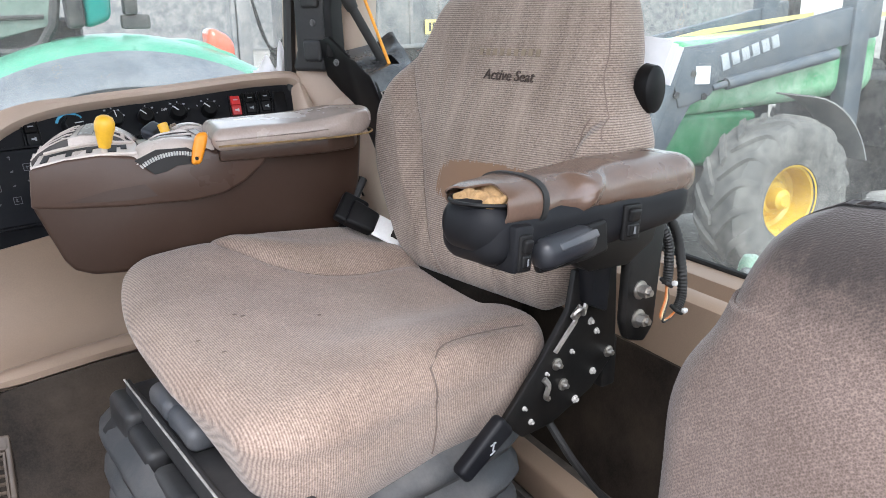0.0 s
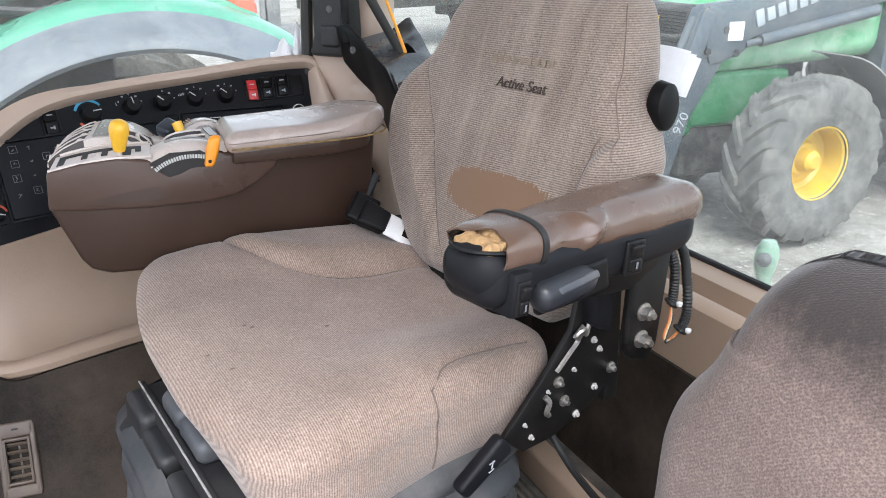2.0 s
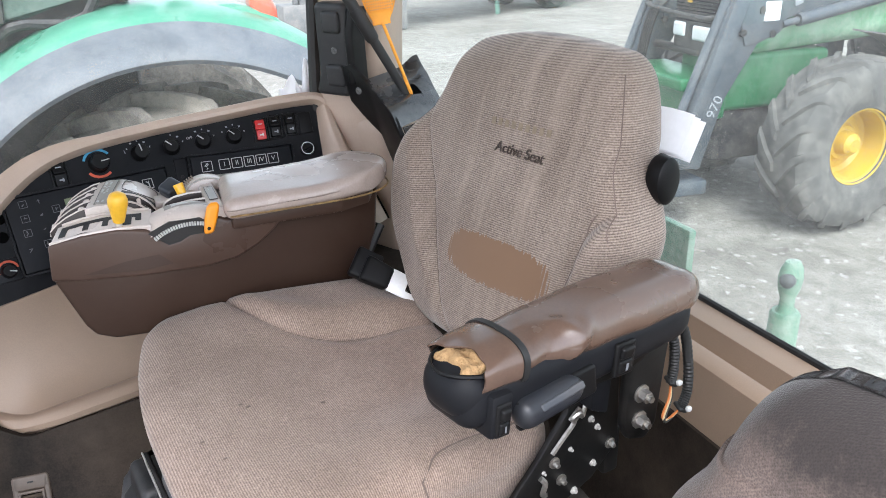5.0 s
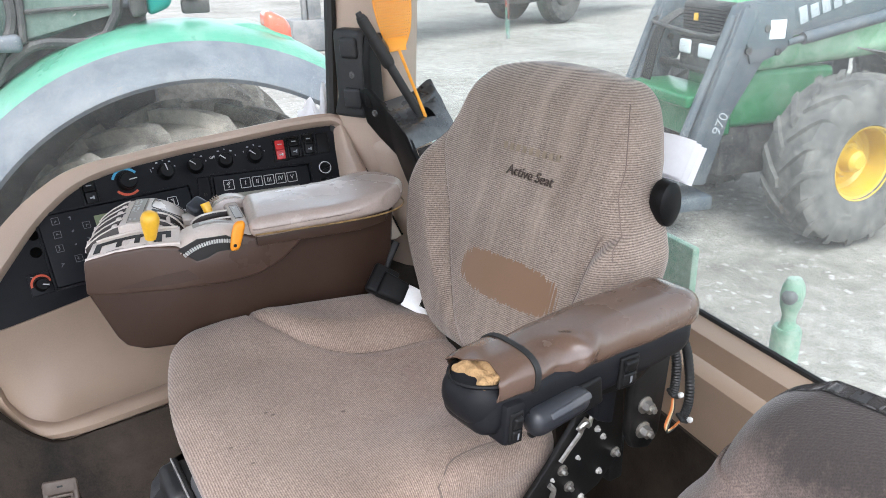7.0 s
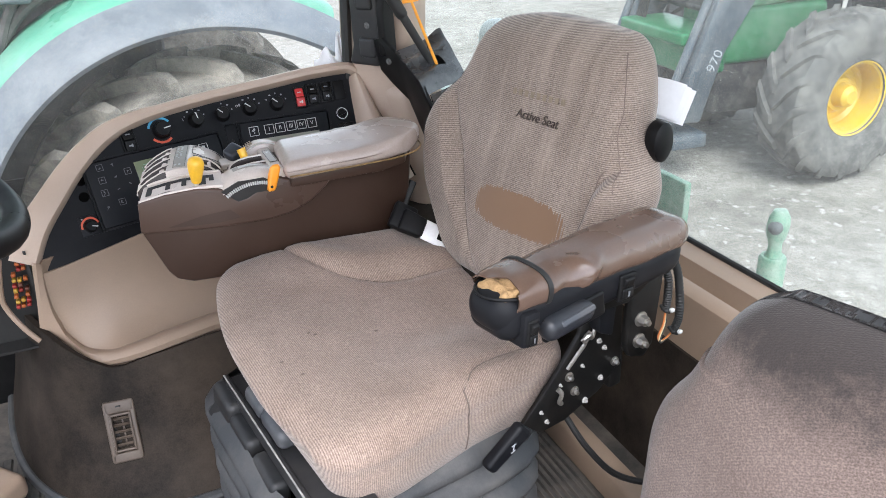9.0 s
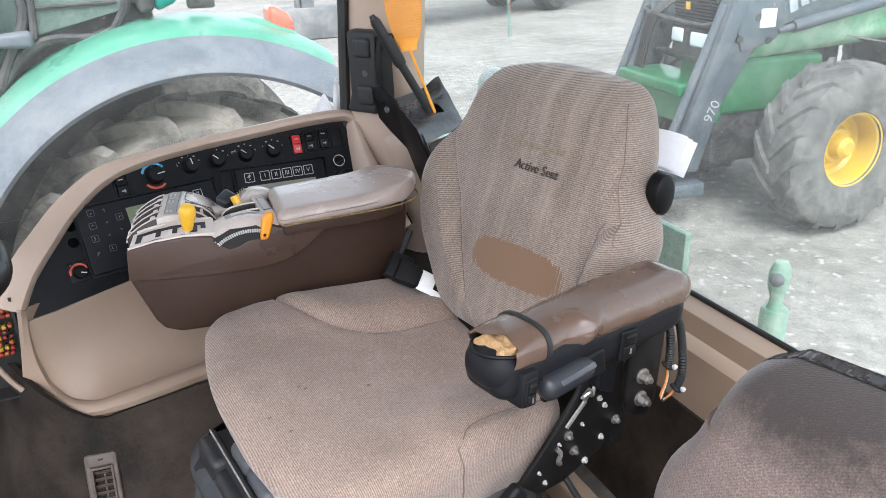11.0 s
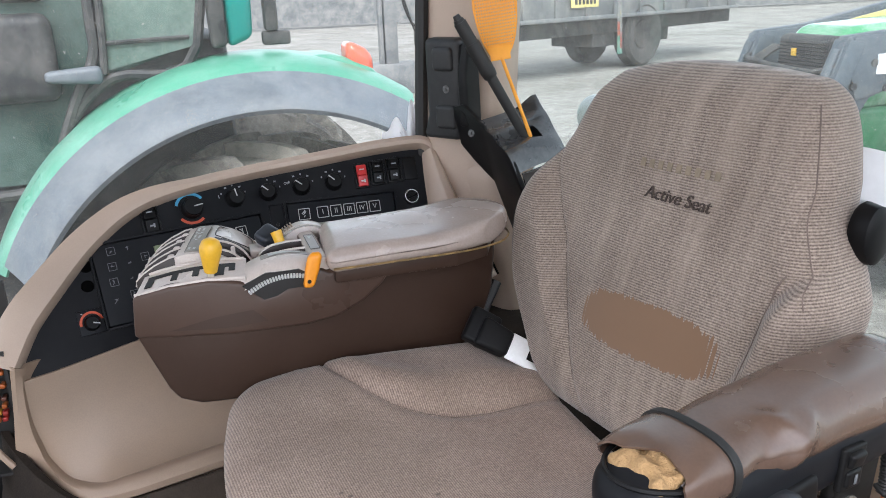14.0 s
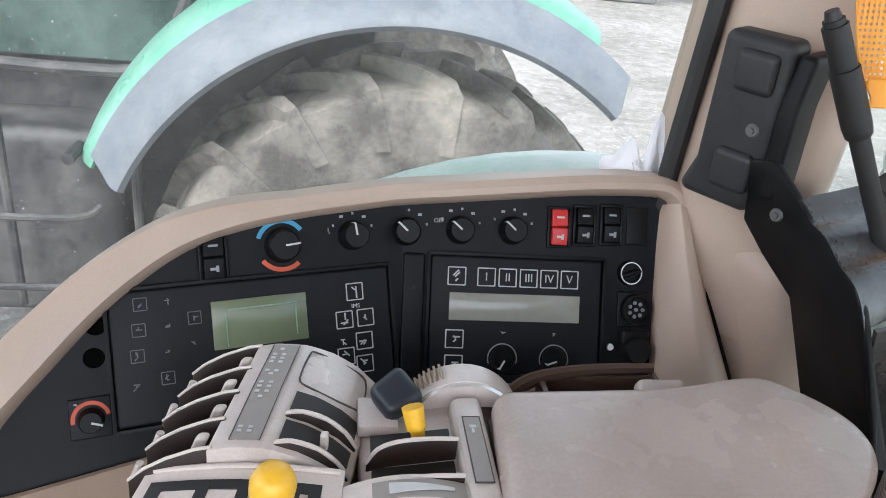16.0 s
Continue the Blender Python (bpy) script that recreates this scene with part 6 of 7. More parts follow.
cpart("dark_paddle", joined((rbox(0.034, 0.034, 0.022, 0.008, (2, 2, 2), lambda x, y, z: (x, y * (1 + 6 * x), z)), pose(0.050, 0.416, 0.702, 18, -22, 28))), M_DARKTOG, "dark grey toggle paddle")
WHEEL = basis((0.108, 0.428, 0.660), (1, 0, 0), (0, 0.12, 1))
cpart("thumb_wheel", joined((lathe([(0, 0.014), (0.046, 0.014), (0.051, 0.012), (0.053, 0.002), (0.053, -0.014), (0.049, -0.016), (0, -0.016)], 44), WHEEL)), M_SILVER, "grey thumb wheel")
cpart("wheel_ring", joined((lathe([(0.0485, 0.0155), (0.0505, 0.0135), (0.0475, 0.0125)], 44, True), WHEEL)), M_CHROME, "bright ring on the thumb wheel")
cpart("wheel_ribs", joined(*[(rbox(0.0022, 0.006, 0.018, 0.0008, (1, 1, 1), None, 1), WHEEL @ pose(0.054 * math.cos(a), 0.054 * math.sin(a), -0.004, 0, 0, math.degrees(a) - 90)) for a in np.linspace(1.95, 2.45, 7)]), M_TAN, "ribbed grip of the thumb wheel")
cpart("label_plate", block(0.099, 0.112, 0.315, 0.385, 0.7048, 0.7060, 0.0), M_LABEL, "grey label plate")
cpart("label_line", joined(*[block(a, b, c, d, 0.7054, 0.7064, 0.0) for a, b, c, d in ((0.0985, 0.0993, 0.3145, 0.3855), (0.1117, 0.1125, 0.3145, 0.3855), (0.0985, 0.1125, 0.3145, 0.3153), (0.0985, 0.1125, 0.3847, 0.3855))]), M_LABEL_LINE)
cpart("label_mark", joined(block(0.103, 0.108, 0.372, 0.375, 0.7058, 0.7067, 0.0), block(0.104, 0.106, 0.366, 0.371, 0.7058, 0.7067, 0.0)), M_WHITE)

# throttle quadrant on the inner side
QX, QZ = 0.058, 0.598


def arc_row(r, v, a):
    return (QX + r * math.cos(radians(a)), v, QZ + r * math.sin(radians(a)))


hood_rows = [[arc_row(r, v, a) for r, v in ((0.090, 0.285), (0.092, 0.2735), (0.095, 0.2715), (0.102, 0.276), (0.108, 0.286), (0.110, 0.298), (0.109, 0.322), (0.098, 0.322))] for a in np.linspace(66, 127, 28)]
cpart("quadrant_hood", sheet(hood_rows, 0, True), M_SILVER, "grey curved hood over the throttle slot")
cpart("speed_label", sheet([[arc_row(0.1105, v, a) for v in (0.300, 0.316)] for a in np.linspace(72, 106, 12)], 0.0006), M_LABEL, "grey speed label")
cpart("speed_wedge", sheet([[arc_row(0.1115, 0.308 + d * (0.0008 + 0.0042 * (a - 74) / 26), a) for d in (-1, 1)] for a in np.linspace(77, 100, 12)], 0.0005), M_WHITE, "white wedge on the speed label")
cpart("quadrant_bed", prism([(-0.002, 0.680), (0.03, 0.694), (0.075, 0.694), (0.094, 0.682), (0.078, 0.668), (0.058, 0.668), (0.042, 0.660), (0.025, 0.657), (0.013, 0.668)], 0.2705, 0.33, "y", 0.0), M_RUBBER, "black throttle slot")
cpart("quadrant_teeth", joined(*[(rbox(0.0030, 0.008, 0.0065, 0.001, (1, 1, 1), None, 1), pose(*arc_row(0.0885, 0.2715, a), 0, 90 - a, 0)) for a in np.linspace(76, 125, 20)]), M_WHITE, "row of pale teeth")
lever = cpart("throttle_lever", rbox(0.020, 0.013, 0.048, 0.0064, (3, 2, 6), lambda x, y, z: (x * lerp(z, [-0.025, 0.0, 0.016, 0.025], [0.75, 1.0, 1.0, 0.7]) + 0.30 * z, y + 0.08 * z, z), 4, (0.092, 0.266, 0.692)), M_ORANGE, "orange throttle lever")
cpart("lever_screw", joined((lathe([(0, 0.001), (0.0025, 0.001), (0.003, 0)], 8), basis((0.086, 0.2585, 0.678), (1, 0, 0), (0, 0, 1)))), M_STEEL_BLK, "", lever)


# ---- mount on the corner pillar, holder, rod and fly swatter ----
mount = thing("pillar_mount", "black plastic mounting box and cup holder screwed to the corner pillar", "holder", Matrix())
BOX = basis((0.437, 0.688, 0.868), (0.55, -0.83, 0.0), (-0.10, 0.05, 0.99))
part("mount_box", joined((rbox(0.082, 0.190, 0.040, 0.011, (3, 5, 2), lambda x, y, z: (x * (1 + 0.5 * (0.05 - y)) - 0.012 * (y < -0.07), y, z), 4), BOX)), M_BAR, mount, "black box with raised pads")
for y0, h in ((0.058, 0.044), (-0.050, 0.046)):
    part("raised_pad", joined((rbox(0.046, h, 0.020, 0.008, (3, 3, 2), None, 4), BOX @ pose(0.006, y0, 0.019))), M_BAR, mount)
for x, y, z in ((0.415, 0.635, 0.874), (0.453, 0.609, 0.794)):
    part("screw", joined((lathe([(0, 0.004), (0.003, 0.004), (0.0035, 0.002), (0.006, 0.002), (0.0075, 0.0), (0, 0)], 14), basis((x - 0.002, y - 0.002, z), (0.55, -0.83, 0), (0, 0, 1)) @ pose(0, 0, 0.001))), M_CHROME_DULL, mount)
part("spine", joined((rbox(0.020, 0.150, 0.048, 0.007, (2, 3, 2), lambda x, y, z: (x, y, z - 0.014 * (y > 0.04)), 3), BOX @ pose(0.052, 0.010, 0.006))), M_BLACK, mount)


def bent(bm):
    """The bracket plate leans away towards its foot and folds back to the pillar."""
    for v in bm.verts:
        v.co.x += 0.28 * (0.78 - v.co.z) - 0.45 * max(0.0, v.co.y - 0.60) + (0.012 if v.co.z < 0.6 else 0)
    return bm


FACE = [(0.660, 0.765), (0.652, 0.838), (0.625, 0.846), (0.597, 0.817), (0.570, 0.803), (0.545, 0.800), (0.519, 0.784), (0.492, 0.775), (0.478, 0.758), (0.470, 0.735), (0.450, 0.660), (0.440, 0.60), (0.440, 0.36), (0.565, 0.36), (0.572, 0.60), (0.602, 0.700), (0.636, 0.734)]
part("bracket_arm", bent(prism(FACE, 0.470, 0.480, "x", 0.003, 2)), M_BLACK, mount, "black cranked bracket plate")
saddle = []
for p in smooth_path([(0.597, 0.817, 0), (0.570, 0.803, 0), (0.545, 0.800, 0), (0.519, 0.784, 0), (0.492, 0.775, 0), (0.478, 0.758, 0), (0.472, 0.740, 0)], 3):
    y, z = p.x, p.y
    x0 = 0.472 + 0.28 * (0.78 - z)
    low = max(0.0, min(1.0, (0.597 - y) / 0.11))
    saddle.append([(x0 + 0.125 * t, y + 0.024 * t + 0.02 * low * t, z + (0.022 * t + 0.016 * bell(t - 0.95, 0.2)) * (1 - low) + 0.012 * low * math.sin(math.pi * t * 0.8) - 0.03 * max(0, t - 0.85) * low) for t in np.linspace(0, 1.0, 12)])
part("saddle", sheet(saddle, 0.005), M_FOLD, mount, "black folded top of the holder", sharp=20)
part("cup_front", sheet([[(0.492 + 0.115 * t + 0.02 * s, 0.472 + 0.046 * t - 0.012 * math.sin(math.pi * t) + 0.014 * s, 0.742 + 0.022 * t - 0.058 * s) for t in np.linspace(0, 1, 10)] for s in np.linspace(0, 1, 5)], 0.005), M_FOLD, mount, "rounded front of the holder")
part("lower_wing", prism([(0.520, 0.700), (0.600, 0.712), (0.655, 0.610), (0.560, 0.590)], 0.486, 0.492, "y", 0.002), M_FOLD, mount, "grey lower tongue of the holder")
SLOT = basis((0.551, 0.528, 0.7835), (0.020, -0.031, -0.040), (0.9, 0.28, 0.25))
part("slot", joined((rbox(0.066, 0.024, 0.008, 0.0038, (6, 2, 1), lambda x, y, z: (x, y * math.sqrt(max(0.05, 1 - (x / 0.034) ** 4)), z), 3), SLOT)), M_HOLE, mount, "slot that takes the rod, its dark depth a near-black slab")

rod = thing("control_rod", "black rod with a thick sleeve leaning in the holder", "rod", Matrix())
r0, r1 = Vector((0.415, 0.562, 0.998)), Vector((0.545, 0.537, 0.762))


def rod_at(t):
    return r0.lerp(r1, t)


part("rod", tube([rod_at(0), rod_at(0.4), rod_at(0.7), rod_at(1.0)], [0.0095, 0.0095, 0.009, 0.0085], 12, 4), M_RUBBER, rod)
part("sleeve", tube([rod_at(0.02), rod_at(0.17)], [0.0115, 0.0115], 14, 2), M_RUBBER, rod)
part("sleeve", tube([rod_at(0.17), rod_at(0.38), rod_at(0.42)], [0.0135, 0.0135, 0.011], 14, 2), M_RUBBER, rod)
part("tip", tube([rod_at(-0.03), rod_at(0.01)], [0.006, 0.008], 10, 2), M_BAR, rod)

swat = thing("fly_swatter", "orange plastic fly swatter standing in the holder", "fly swatter", Matrix())
SW = basis((0.490, 0.570, 0.980), (0.88, -0.45, 0.14), (0.015, 0.33, 0.94)) @ Matrix.Diagonal((0.80, 1, 1, 1))


def head_half(t):
    return lerp(t, [-0.045, -0.038, -0.018, 0.008, 0.04, 0.062, 0.075, 0.080], [0.018, 0.026, 0.036, 0.043, 0.048, 0.045, 0.030, 0.012])


def strip(pts, w, th):
    rows = []
    for i, p in enumerate(pts):
        d = (pts[min(i + 1, len(pts) - 1)] - pts[max(i - 1, 0)]).normalized()
        n = Vector((-d.y, d.x, 0)) * w / 2
        rows.append([p - n, p + n])
    bm = sheet(rows)
    bmesh.ops.solidify(bm, geom=list(bm.faces), thickness=th)
    return bm


def curl(x, y):
    return 0.10 * x * x / 0.05 * 0.2 + 0.012 * (y / 0.08) ** 2


mesh_bits = []
for x in np.arange(-0.044, 0.045, 0.0055):
    ys = [y for y in np.linspace(-0.044, 0.079, 16) if head_half(y) > abs(x)]
    if len(ys) > 2:
        mesh_bits.append(strip([Vector((x, y, curl(x, y))) for y in ys], 0.0030, 0.0012))
for y in np.arange(-0.040, 0.078, 0.0055):
    h = head_half(y)
    mesh_bits.append(strip([Vector((x, y, curl(x, y))) for x in np.linspace(-h, h, 7)], 0.0030, 0.0012))
part("mesh_head", joined(*[(b, SW) for b in mesh_bits]), M_SWAT, swat, "orange net")
edge = [Vector((-head_half(y), y, curl(head_half(y), y))) for y in np.linspace(-0.045, 0.080, 18)] + [Vector((head_half(y), y, curl(head_half(y), y))) for y in np.linspace(0.080, -0.045, 18)]
part("head_rim", joined((tube(edge + [edge[0]], 0.0018, 6, 1), SW)), M_SWAT, swat)
part("head_root", joined((rbox(0.044, 0.026, 0.003, 0.0014, (3, 3, 1), lambda x, y, z: (x * (1 + 0.2 * (y > 0)), y, z + 0.012), 2), SW @ pose(0, -0.044, -0.006))), M_SWAT, swat)
h0 = SW @ Vector((0.002, -0.052, 0.006))
part("handle", tube([h0, h0.lerp(Vector((0.546, 0.530, 0.765)), 0.5), (0.546, 0.530, 0.765)], [0.0032, 0.0032, 0.0042], 8, 4), M_SWAT, swat)

# ---- passenger seat ----
pseat = thing("passenger_seat", "folding brown cloth passenger seat with a dirty dark top edge", "seat", Matrix())


PSEAT = pose(0.535, -0.575, 0, 0, 0, 16)


def pback_warp(x, y, z):
    # z from the foot of the back; narrow above a pair of shoulders
    h = z + 0.46
    half = ease(h, [0.22, 0.30, 0.40, 0.46, 0.50, 0.525, 0.545, 0.565, 0.60, 0.64, 0.67, 0.69, 0.705], [0.185, 0.200, 0.212, 0.219, 0.212, 0.200, 0.187, 0.176, 0.164, 0.152, 0.138, 0.122, 0.098])
    front = max(0.0, -x / 0.05)
    yy = y / 0.22 * half
    bulge = 0.014 * bell(yy, 0.14) * front
    roll = 0.035 * max(0.0, (h - 0.62) / 0.085) ** 2
    return x - bulge + 0.24 * (h - 0.55) + roll * (x < 0) + 0.03 * (yy / 0.2) ** 2, yy, z - 0.012 * (yy / 0.14) ** 2 * (h > 0.6)


part("backrest", rbox(0.10, 0.44, 0.49, 0.042, (3, 40, 50), pback_warp, 6, (0.0, 0, 0.46)), M_CLOTH_P, pseat, "brown woven cloth backrest", m=PSEAT)
part("cushion", rbox(0.30, 0.42, 0.09, 0.04, (10, 16, 2), None, 4, (-0.19, 0, 0.165)), M_CLOTH_P, pseat, "brown woven cloth cushion", m=PSEAT)
part("seat_box", block(-0.32, 0.02, -0.19, 0.19, 0.0, 0.135, 0.01), M_BOOT, pseat, "dark box under the cushion", m=PSEAT)
part("back_panel", rbox(0.02, 0.34, 0.36, 0.008, (1, 2, 2), lambda x, y, z: (x + 0.24 * (z - 0.10), y * (1 - 1.2 * max(0, z)), z), 2, (0.062, 0, 0.40)), M_BLACK, pseat, "black back panel", m=PSEAT)

# ---- side vent ----
VENT = basis((-0.262, 0.392, 0.150), (0.985, -0.12, 0.02), (0.03, 0.36, 0.93))
vent = thing("air_vent", "brown plastic air vent with louvres set in the side wall", "air vent", VENT @ pose(0, 0.008, 0.012) @ Matrix.Diagonal((0.86, 0.84, 1, 1)))
M_VENT = surface("vent_plastic", (0.088, 0.065, 0.050), 0.5, var=0.1, fine=500, bump=0.1, mottle=(0.19, 0.15, 0.115), mottle_amount=0.4, mottle_scale=10)
part("vent_frame", joined(*[(rbox(sx, sy, 0.014, 0.005, (2, 2, 1), None, 2), pose(px, py, 0)) for sx, sy, px, py in ((0.070, 0.032, 0, 0.062), (0.070, 0.026, 0, -0.065), (0.014, 0.15, 0.029, 0), (0.014, 0.15, -0.029, 0))]), M_VENT, vent)
part("vent_inner_rim", joined(*[(rbox(sx, sy, 0.012, 0.003, (1, 1, 1), None, 1), pose(px, py, 0.004)) for sx, sy, px, py in ((0.048, 0.007, 0, 0.043), (0.048, 0.007, 0, -0.047), (0.006, 0.094, 0.022, 0), (0.006, 0.094, -0.022, 0))]), M_VENT, vent)
part("vent_back", joined((rbox(0.052, 0.10, 0.006, 0.001, (1, 1, 1), None, 1), pose(0, 0, -0.010))), M_RUBBER, vent)
for k in range(5):
    part("louvre", joined((rbox(0.040, 0.009, 0.003, 0.001, (1, 1, 1), None, 1), pose(0, -0.034 + 0.0165 * k, 0.001, 35))), M_VENT, vent)
part("vent_flap", joined((rbox(0.004, 0.08, 0.004, 0.001, (1, 1, 1), None, 1), pose(0.002, 0, -0.004))), M_VENT, vent)
part("vent_screw", joined((rbox(0.012, 0.004, 0.002, 0.001, (1, 1, 1), None, 1), pose(0, 0.064, 0.0075))), M_RUBBER, vent)

# ---- fuse box at the front end of the side console ----
fuse = thing("fuse_box", "open fuse compartment with coloured blade fuses", "fuse box", Matrix())
part("compartment", joined(block(-0.62, -0.350, 0.560, 0.566, 0.30, 0.64, 0.0), block(-0.365, -0.360, 0.515, 0.562, 0.33, 0.54, 0.0), block(-0.50, -0.36, 0.515, 0.562, 0.325, 0.33, 0.0)), M_RUBBER, fuse, "black compartment")
part("compartment_rim", tube([(-0.41, 0.524, 0.53), (-0.425, 0.528, 0.45), (-0.421, 0.530, 0.412), (-0.400, 0.514, 0.374), (-0.378, 0.504, 0.345)], 0.0055, 8, 4), M_TAN, fuse, "tan rim of the compartment")
fuse_rnd = random.Random(4)
FUSE_MATS = (surface("red_fuse", (0.25, 0.02, 0.015), 0.35, bump=0.0), surface("orange_fuse", (0.36, 0.09, 0.02), 0.35, bump=0.0), surface("yellow_fuse", (0.45, 0.26, 0.03), 0.35, bump=0.0), surface("brown_fuse", (0.12, 0.04, 0.025), 0.35, bump=0.0))
for row in range(9):
    for col in range(3):
        if fuse_rnd.random() < 0.8:
            part("blade_fuse", rbox(0.008, 0.016, 0.007, 0.0015, (1, 1, 1), None, 1, (-0.372 - 0.010 * col + fuse_rnd.uniform(-0.001, 0.001) - 0.0012 * row, 0.536 + fuse_rnd.uniform(-0.003, 0.003), 0.510 - 0.0115 * row)), fuse_rnd.choice(FUSE_MATS[:2] if row < 3 else FUSE_MATS), fuse)

# ---- steering wheel edge, step at the left ----
wheel = thing("steering_wheel", "black steering wheel on its column", "steering wheel", pose(-0.470, 0.04, 0.878, 0, 32, 0))
ring_pts = [(0.20 * math.cos(a), 0.20 * math.sin(a), 0) for a in np.linspace(0, math.tau, 49)]
part("rim", tube(ring_pts, 0.019, 14, 1), M_BLACK, wheel, "black grained rim")
for a in (90, 210, 330):
    part("spoke", tube([(0.03 * math.cos(radians(a)), 0.03 * math.sin(radians(a)), -0.02), (0.195 * math.cos(radians(a)), 0.195 * math.sin(radians(a)), 0)], 0.011, 8, 2), M_BLACK, wheel)
part("hub", lathe([(0, 0.0), (0.045, -0.005), (0.05, -0.03), (0.035, -0.06), (0.03, -0.5), (0.0, -0.5)], 24), M_BLACK, wheel)
part("column", tube([(0, 0, -0.06), (0.02, 0, -0.55), (-0.18, 0, -0.86)], [0.035, 0.05, 0.07], 14, 5), M_BOOT, wheel, "dark column cover")
solo("footwell_cover", rbox(0.21, 0.21, 0.06, 0.02, (3, 3, 1), None, 3), M_TAN, "tan plastic cover on the floor beside the pedals", "floor cover", m=pose(-0.615, 0.46, 0.045, 0, 0, 42))

# papers behind the backrest
paper = thing("paper_sheets", "folded white paper sheets tucked behind the backrest", "paper", SEAT)
for k in range(3):
    part("sheet", sheet([[(0.445 + 0.026 * t + 0.028 * s + 0.005 * k, -0.095 - 0.082 * s - 0.006 * k, 0.795 + 0.055 * t - 0.006 * s - 0.005 * k + 0.004 * math.sin(3 * s)) for s in np.linspace(0, 1, 6)] for t in np.linspace(0, 1, 6)], 0.0008), M_PAPER, paper)
part("clip_board", sheet([[(0.412 + 0.02 * t, 0.02 - 0.185 * s, 0.70 + 0.10 * t) for s in (0, 1)] for t in (0, 1)], 0.004), M_BLACK, paper, "black pocket on the back shell")


# ---- outside ----
def tyre_mesh(R, W, rim_r, lugs, lug_h, lug_w):
    """A tractor tyre about the y axis with staggered chevron lugs."""
    prof = [(rim_r, -W * 0.36), (rim_r + 0.02, -W * 0.42), (rim_r + (R - rim_r) * 0.5, -W * 0.52), (R - 0.09, -W * 0.5), (R - lug_h, -W * 0.42), (R - lug_h * 0.8, -W * 0.2), (R - lug_h * 0.7, 0), (R - lug_h * 0.8, W * 0.2), (R - lug_h, W * 0.42), (R - 0.09, W * 0.5), (rim_r + (R - rim_r) * 0.5, W * 0.52), (rim_r + 0.02, W * 0.42), (rim_r, W * 0.36)]
    bm = lathe(prof, 64)
    bits = [bm]
    turn = Matrix.Rotation(radians(90), 4, "X")
    for i in range(lugs):
        for sgn in (-1, 1):
            a0 = math.tau * (i + (0.5 if sgn > 0 else 0)) / lugs
            rows = []
            for t, (yy, da, rr) in enumerate(((0.02, 0.0, 0.0), (0.16, 0.10, 0.0), (0.30, 0.21, -0.004), (0.42, 0.29, -0.016), (0.50, 0.33, -0.055), (0.525, 0.35, -0.17))):
                a = a0 - da * 12.0 / lugs * 1.6
                y = sgn * yy * W
                wd = lug_w * (1.25 if t < 4 else 1.0)
                ring = []
                for off, r in ((-0.62, R - lug_h * 1.2), (-0.38, R), (0.38, R), (0.62, R - lug_h * 1.2)):
                    q = a + off * wd / R
                    base = R - lug_h * 1.2 if r < R else R
                    ring.append((base * math.cos(q) + rr * math.cos(q), base * math.sin(q) + rr * math.sin(q), y))
                rows.append(ring)
            bits.append(sheet(rows, 0, True))
            ends = bits[-1]
            ends.verts.ensure_lookup_table()
            ends.faces.new(ends.verts[:4]), ends.faces.new(ends.verts[-4:])
            bmesh.ops.recalc_face_normals(ends, faces=ends.faces)
    out = joined(*bits)
    out.transform(turn)
    return out


def rim_mesh(r, W):
    bm = lathe([(r, W * 0.40), (r + 0.012, W * 0.41), (r + 0.012, W * 0.37), (r - 0.015, W * 0.34), (r - 0.03, W * 0.18), (r - 0.04, 0.0), (r - 0.07, -W * 0.06), (0.16, -W * 0.04), (0.13, W * 0.06), (0.0, W * 0.06)], 40)
    bm.transform(Matrix.Rotation(radians(90), 4, "X"))
    return bm


def wheel_under(parent, name, place, R, W, rim_r, lugs, lug_h, lug_w, tyre_mat, steer=0):
    at = Matrix.Translation(place) @ pose(0, 0, 0, 0, 0, steer)
    w = part(name, tyre_mesh(R, W, rim_r, lugs, lug_h, lug_w), tyre_mat, parent, "dusty lugged tractor tyre", m=at)
    part("rim", rim_mesh(rim_r, W), M_RIM, w, "yellow steel rim", m=at)
    hub = lathe([(0.0, W * 0.30), (0.05, W * 0.30), (0.085, W * 0.24), (0.10, W * 0.06), (0.12, W * 0.05), (0, W * 0.05)], 24)
    hub.transform(Matrix.Rotation(radians(90), 4, "X"))
    part("wheel_hub", hub, M_RIM, w, m=at)
    return w


# tractor beside the cab, parallel to it
beside = thing("green_tractor", "dusty green tractor with a grey-edged rear fender, parked alongside", "tractor", Matrix())
FC = Vector((0.255, 0, -0.38))
AT = Matrix.Translation((0.0, 0.40, 0.05))


def fender_rows(sections, a0, a1, n=40, stretch=1.0):
    rows = []
    for i in range(n + 1):
        a = radians(a0 + (a1 - a0) * i / n)
        rows.append([(FC.x + r * math.cos(a) * stretch, y, FC.z + r * math.sin(a)) for y, r in sections])
    return rows


part("fender_edge", sheet(fender_rows([(2.31, 1.010), (2.30, 1.022), (2.305, 1.036), (2.38, 1.085), (2.46, 1.140)], 50, 155), 0.012), M_GREYFENDER, beside, "scratched grey plastic fender edge")
part("fender", sheet(fender_rows([(2.445, 1.134), (2.47, 1.165), (2.53, 1.19), (2.65, 1.205), (2.85, 1.212), (2.95, 1.19)], 58, 157), 0.012), M_GREEN, beside, "dusty green rear fender, paled by window haze in its colour")
part("fender_tail", rbox(0.34, 0.40, 0.17, 0.07, (8, 8, 5), lambda x, y, z: (x, y, z - 0.30 * max(0, x + 0.05) ** 1.2 * 1.6), 4, (0.62, 2.44, 0.67)), M_GREEN, beside, "rounded green fender end", m=AT)
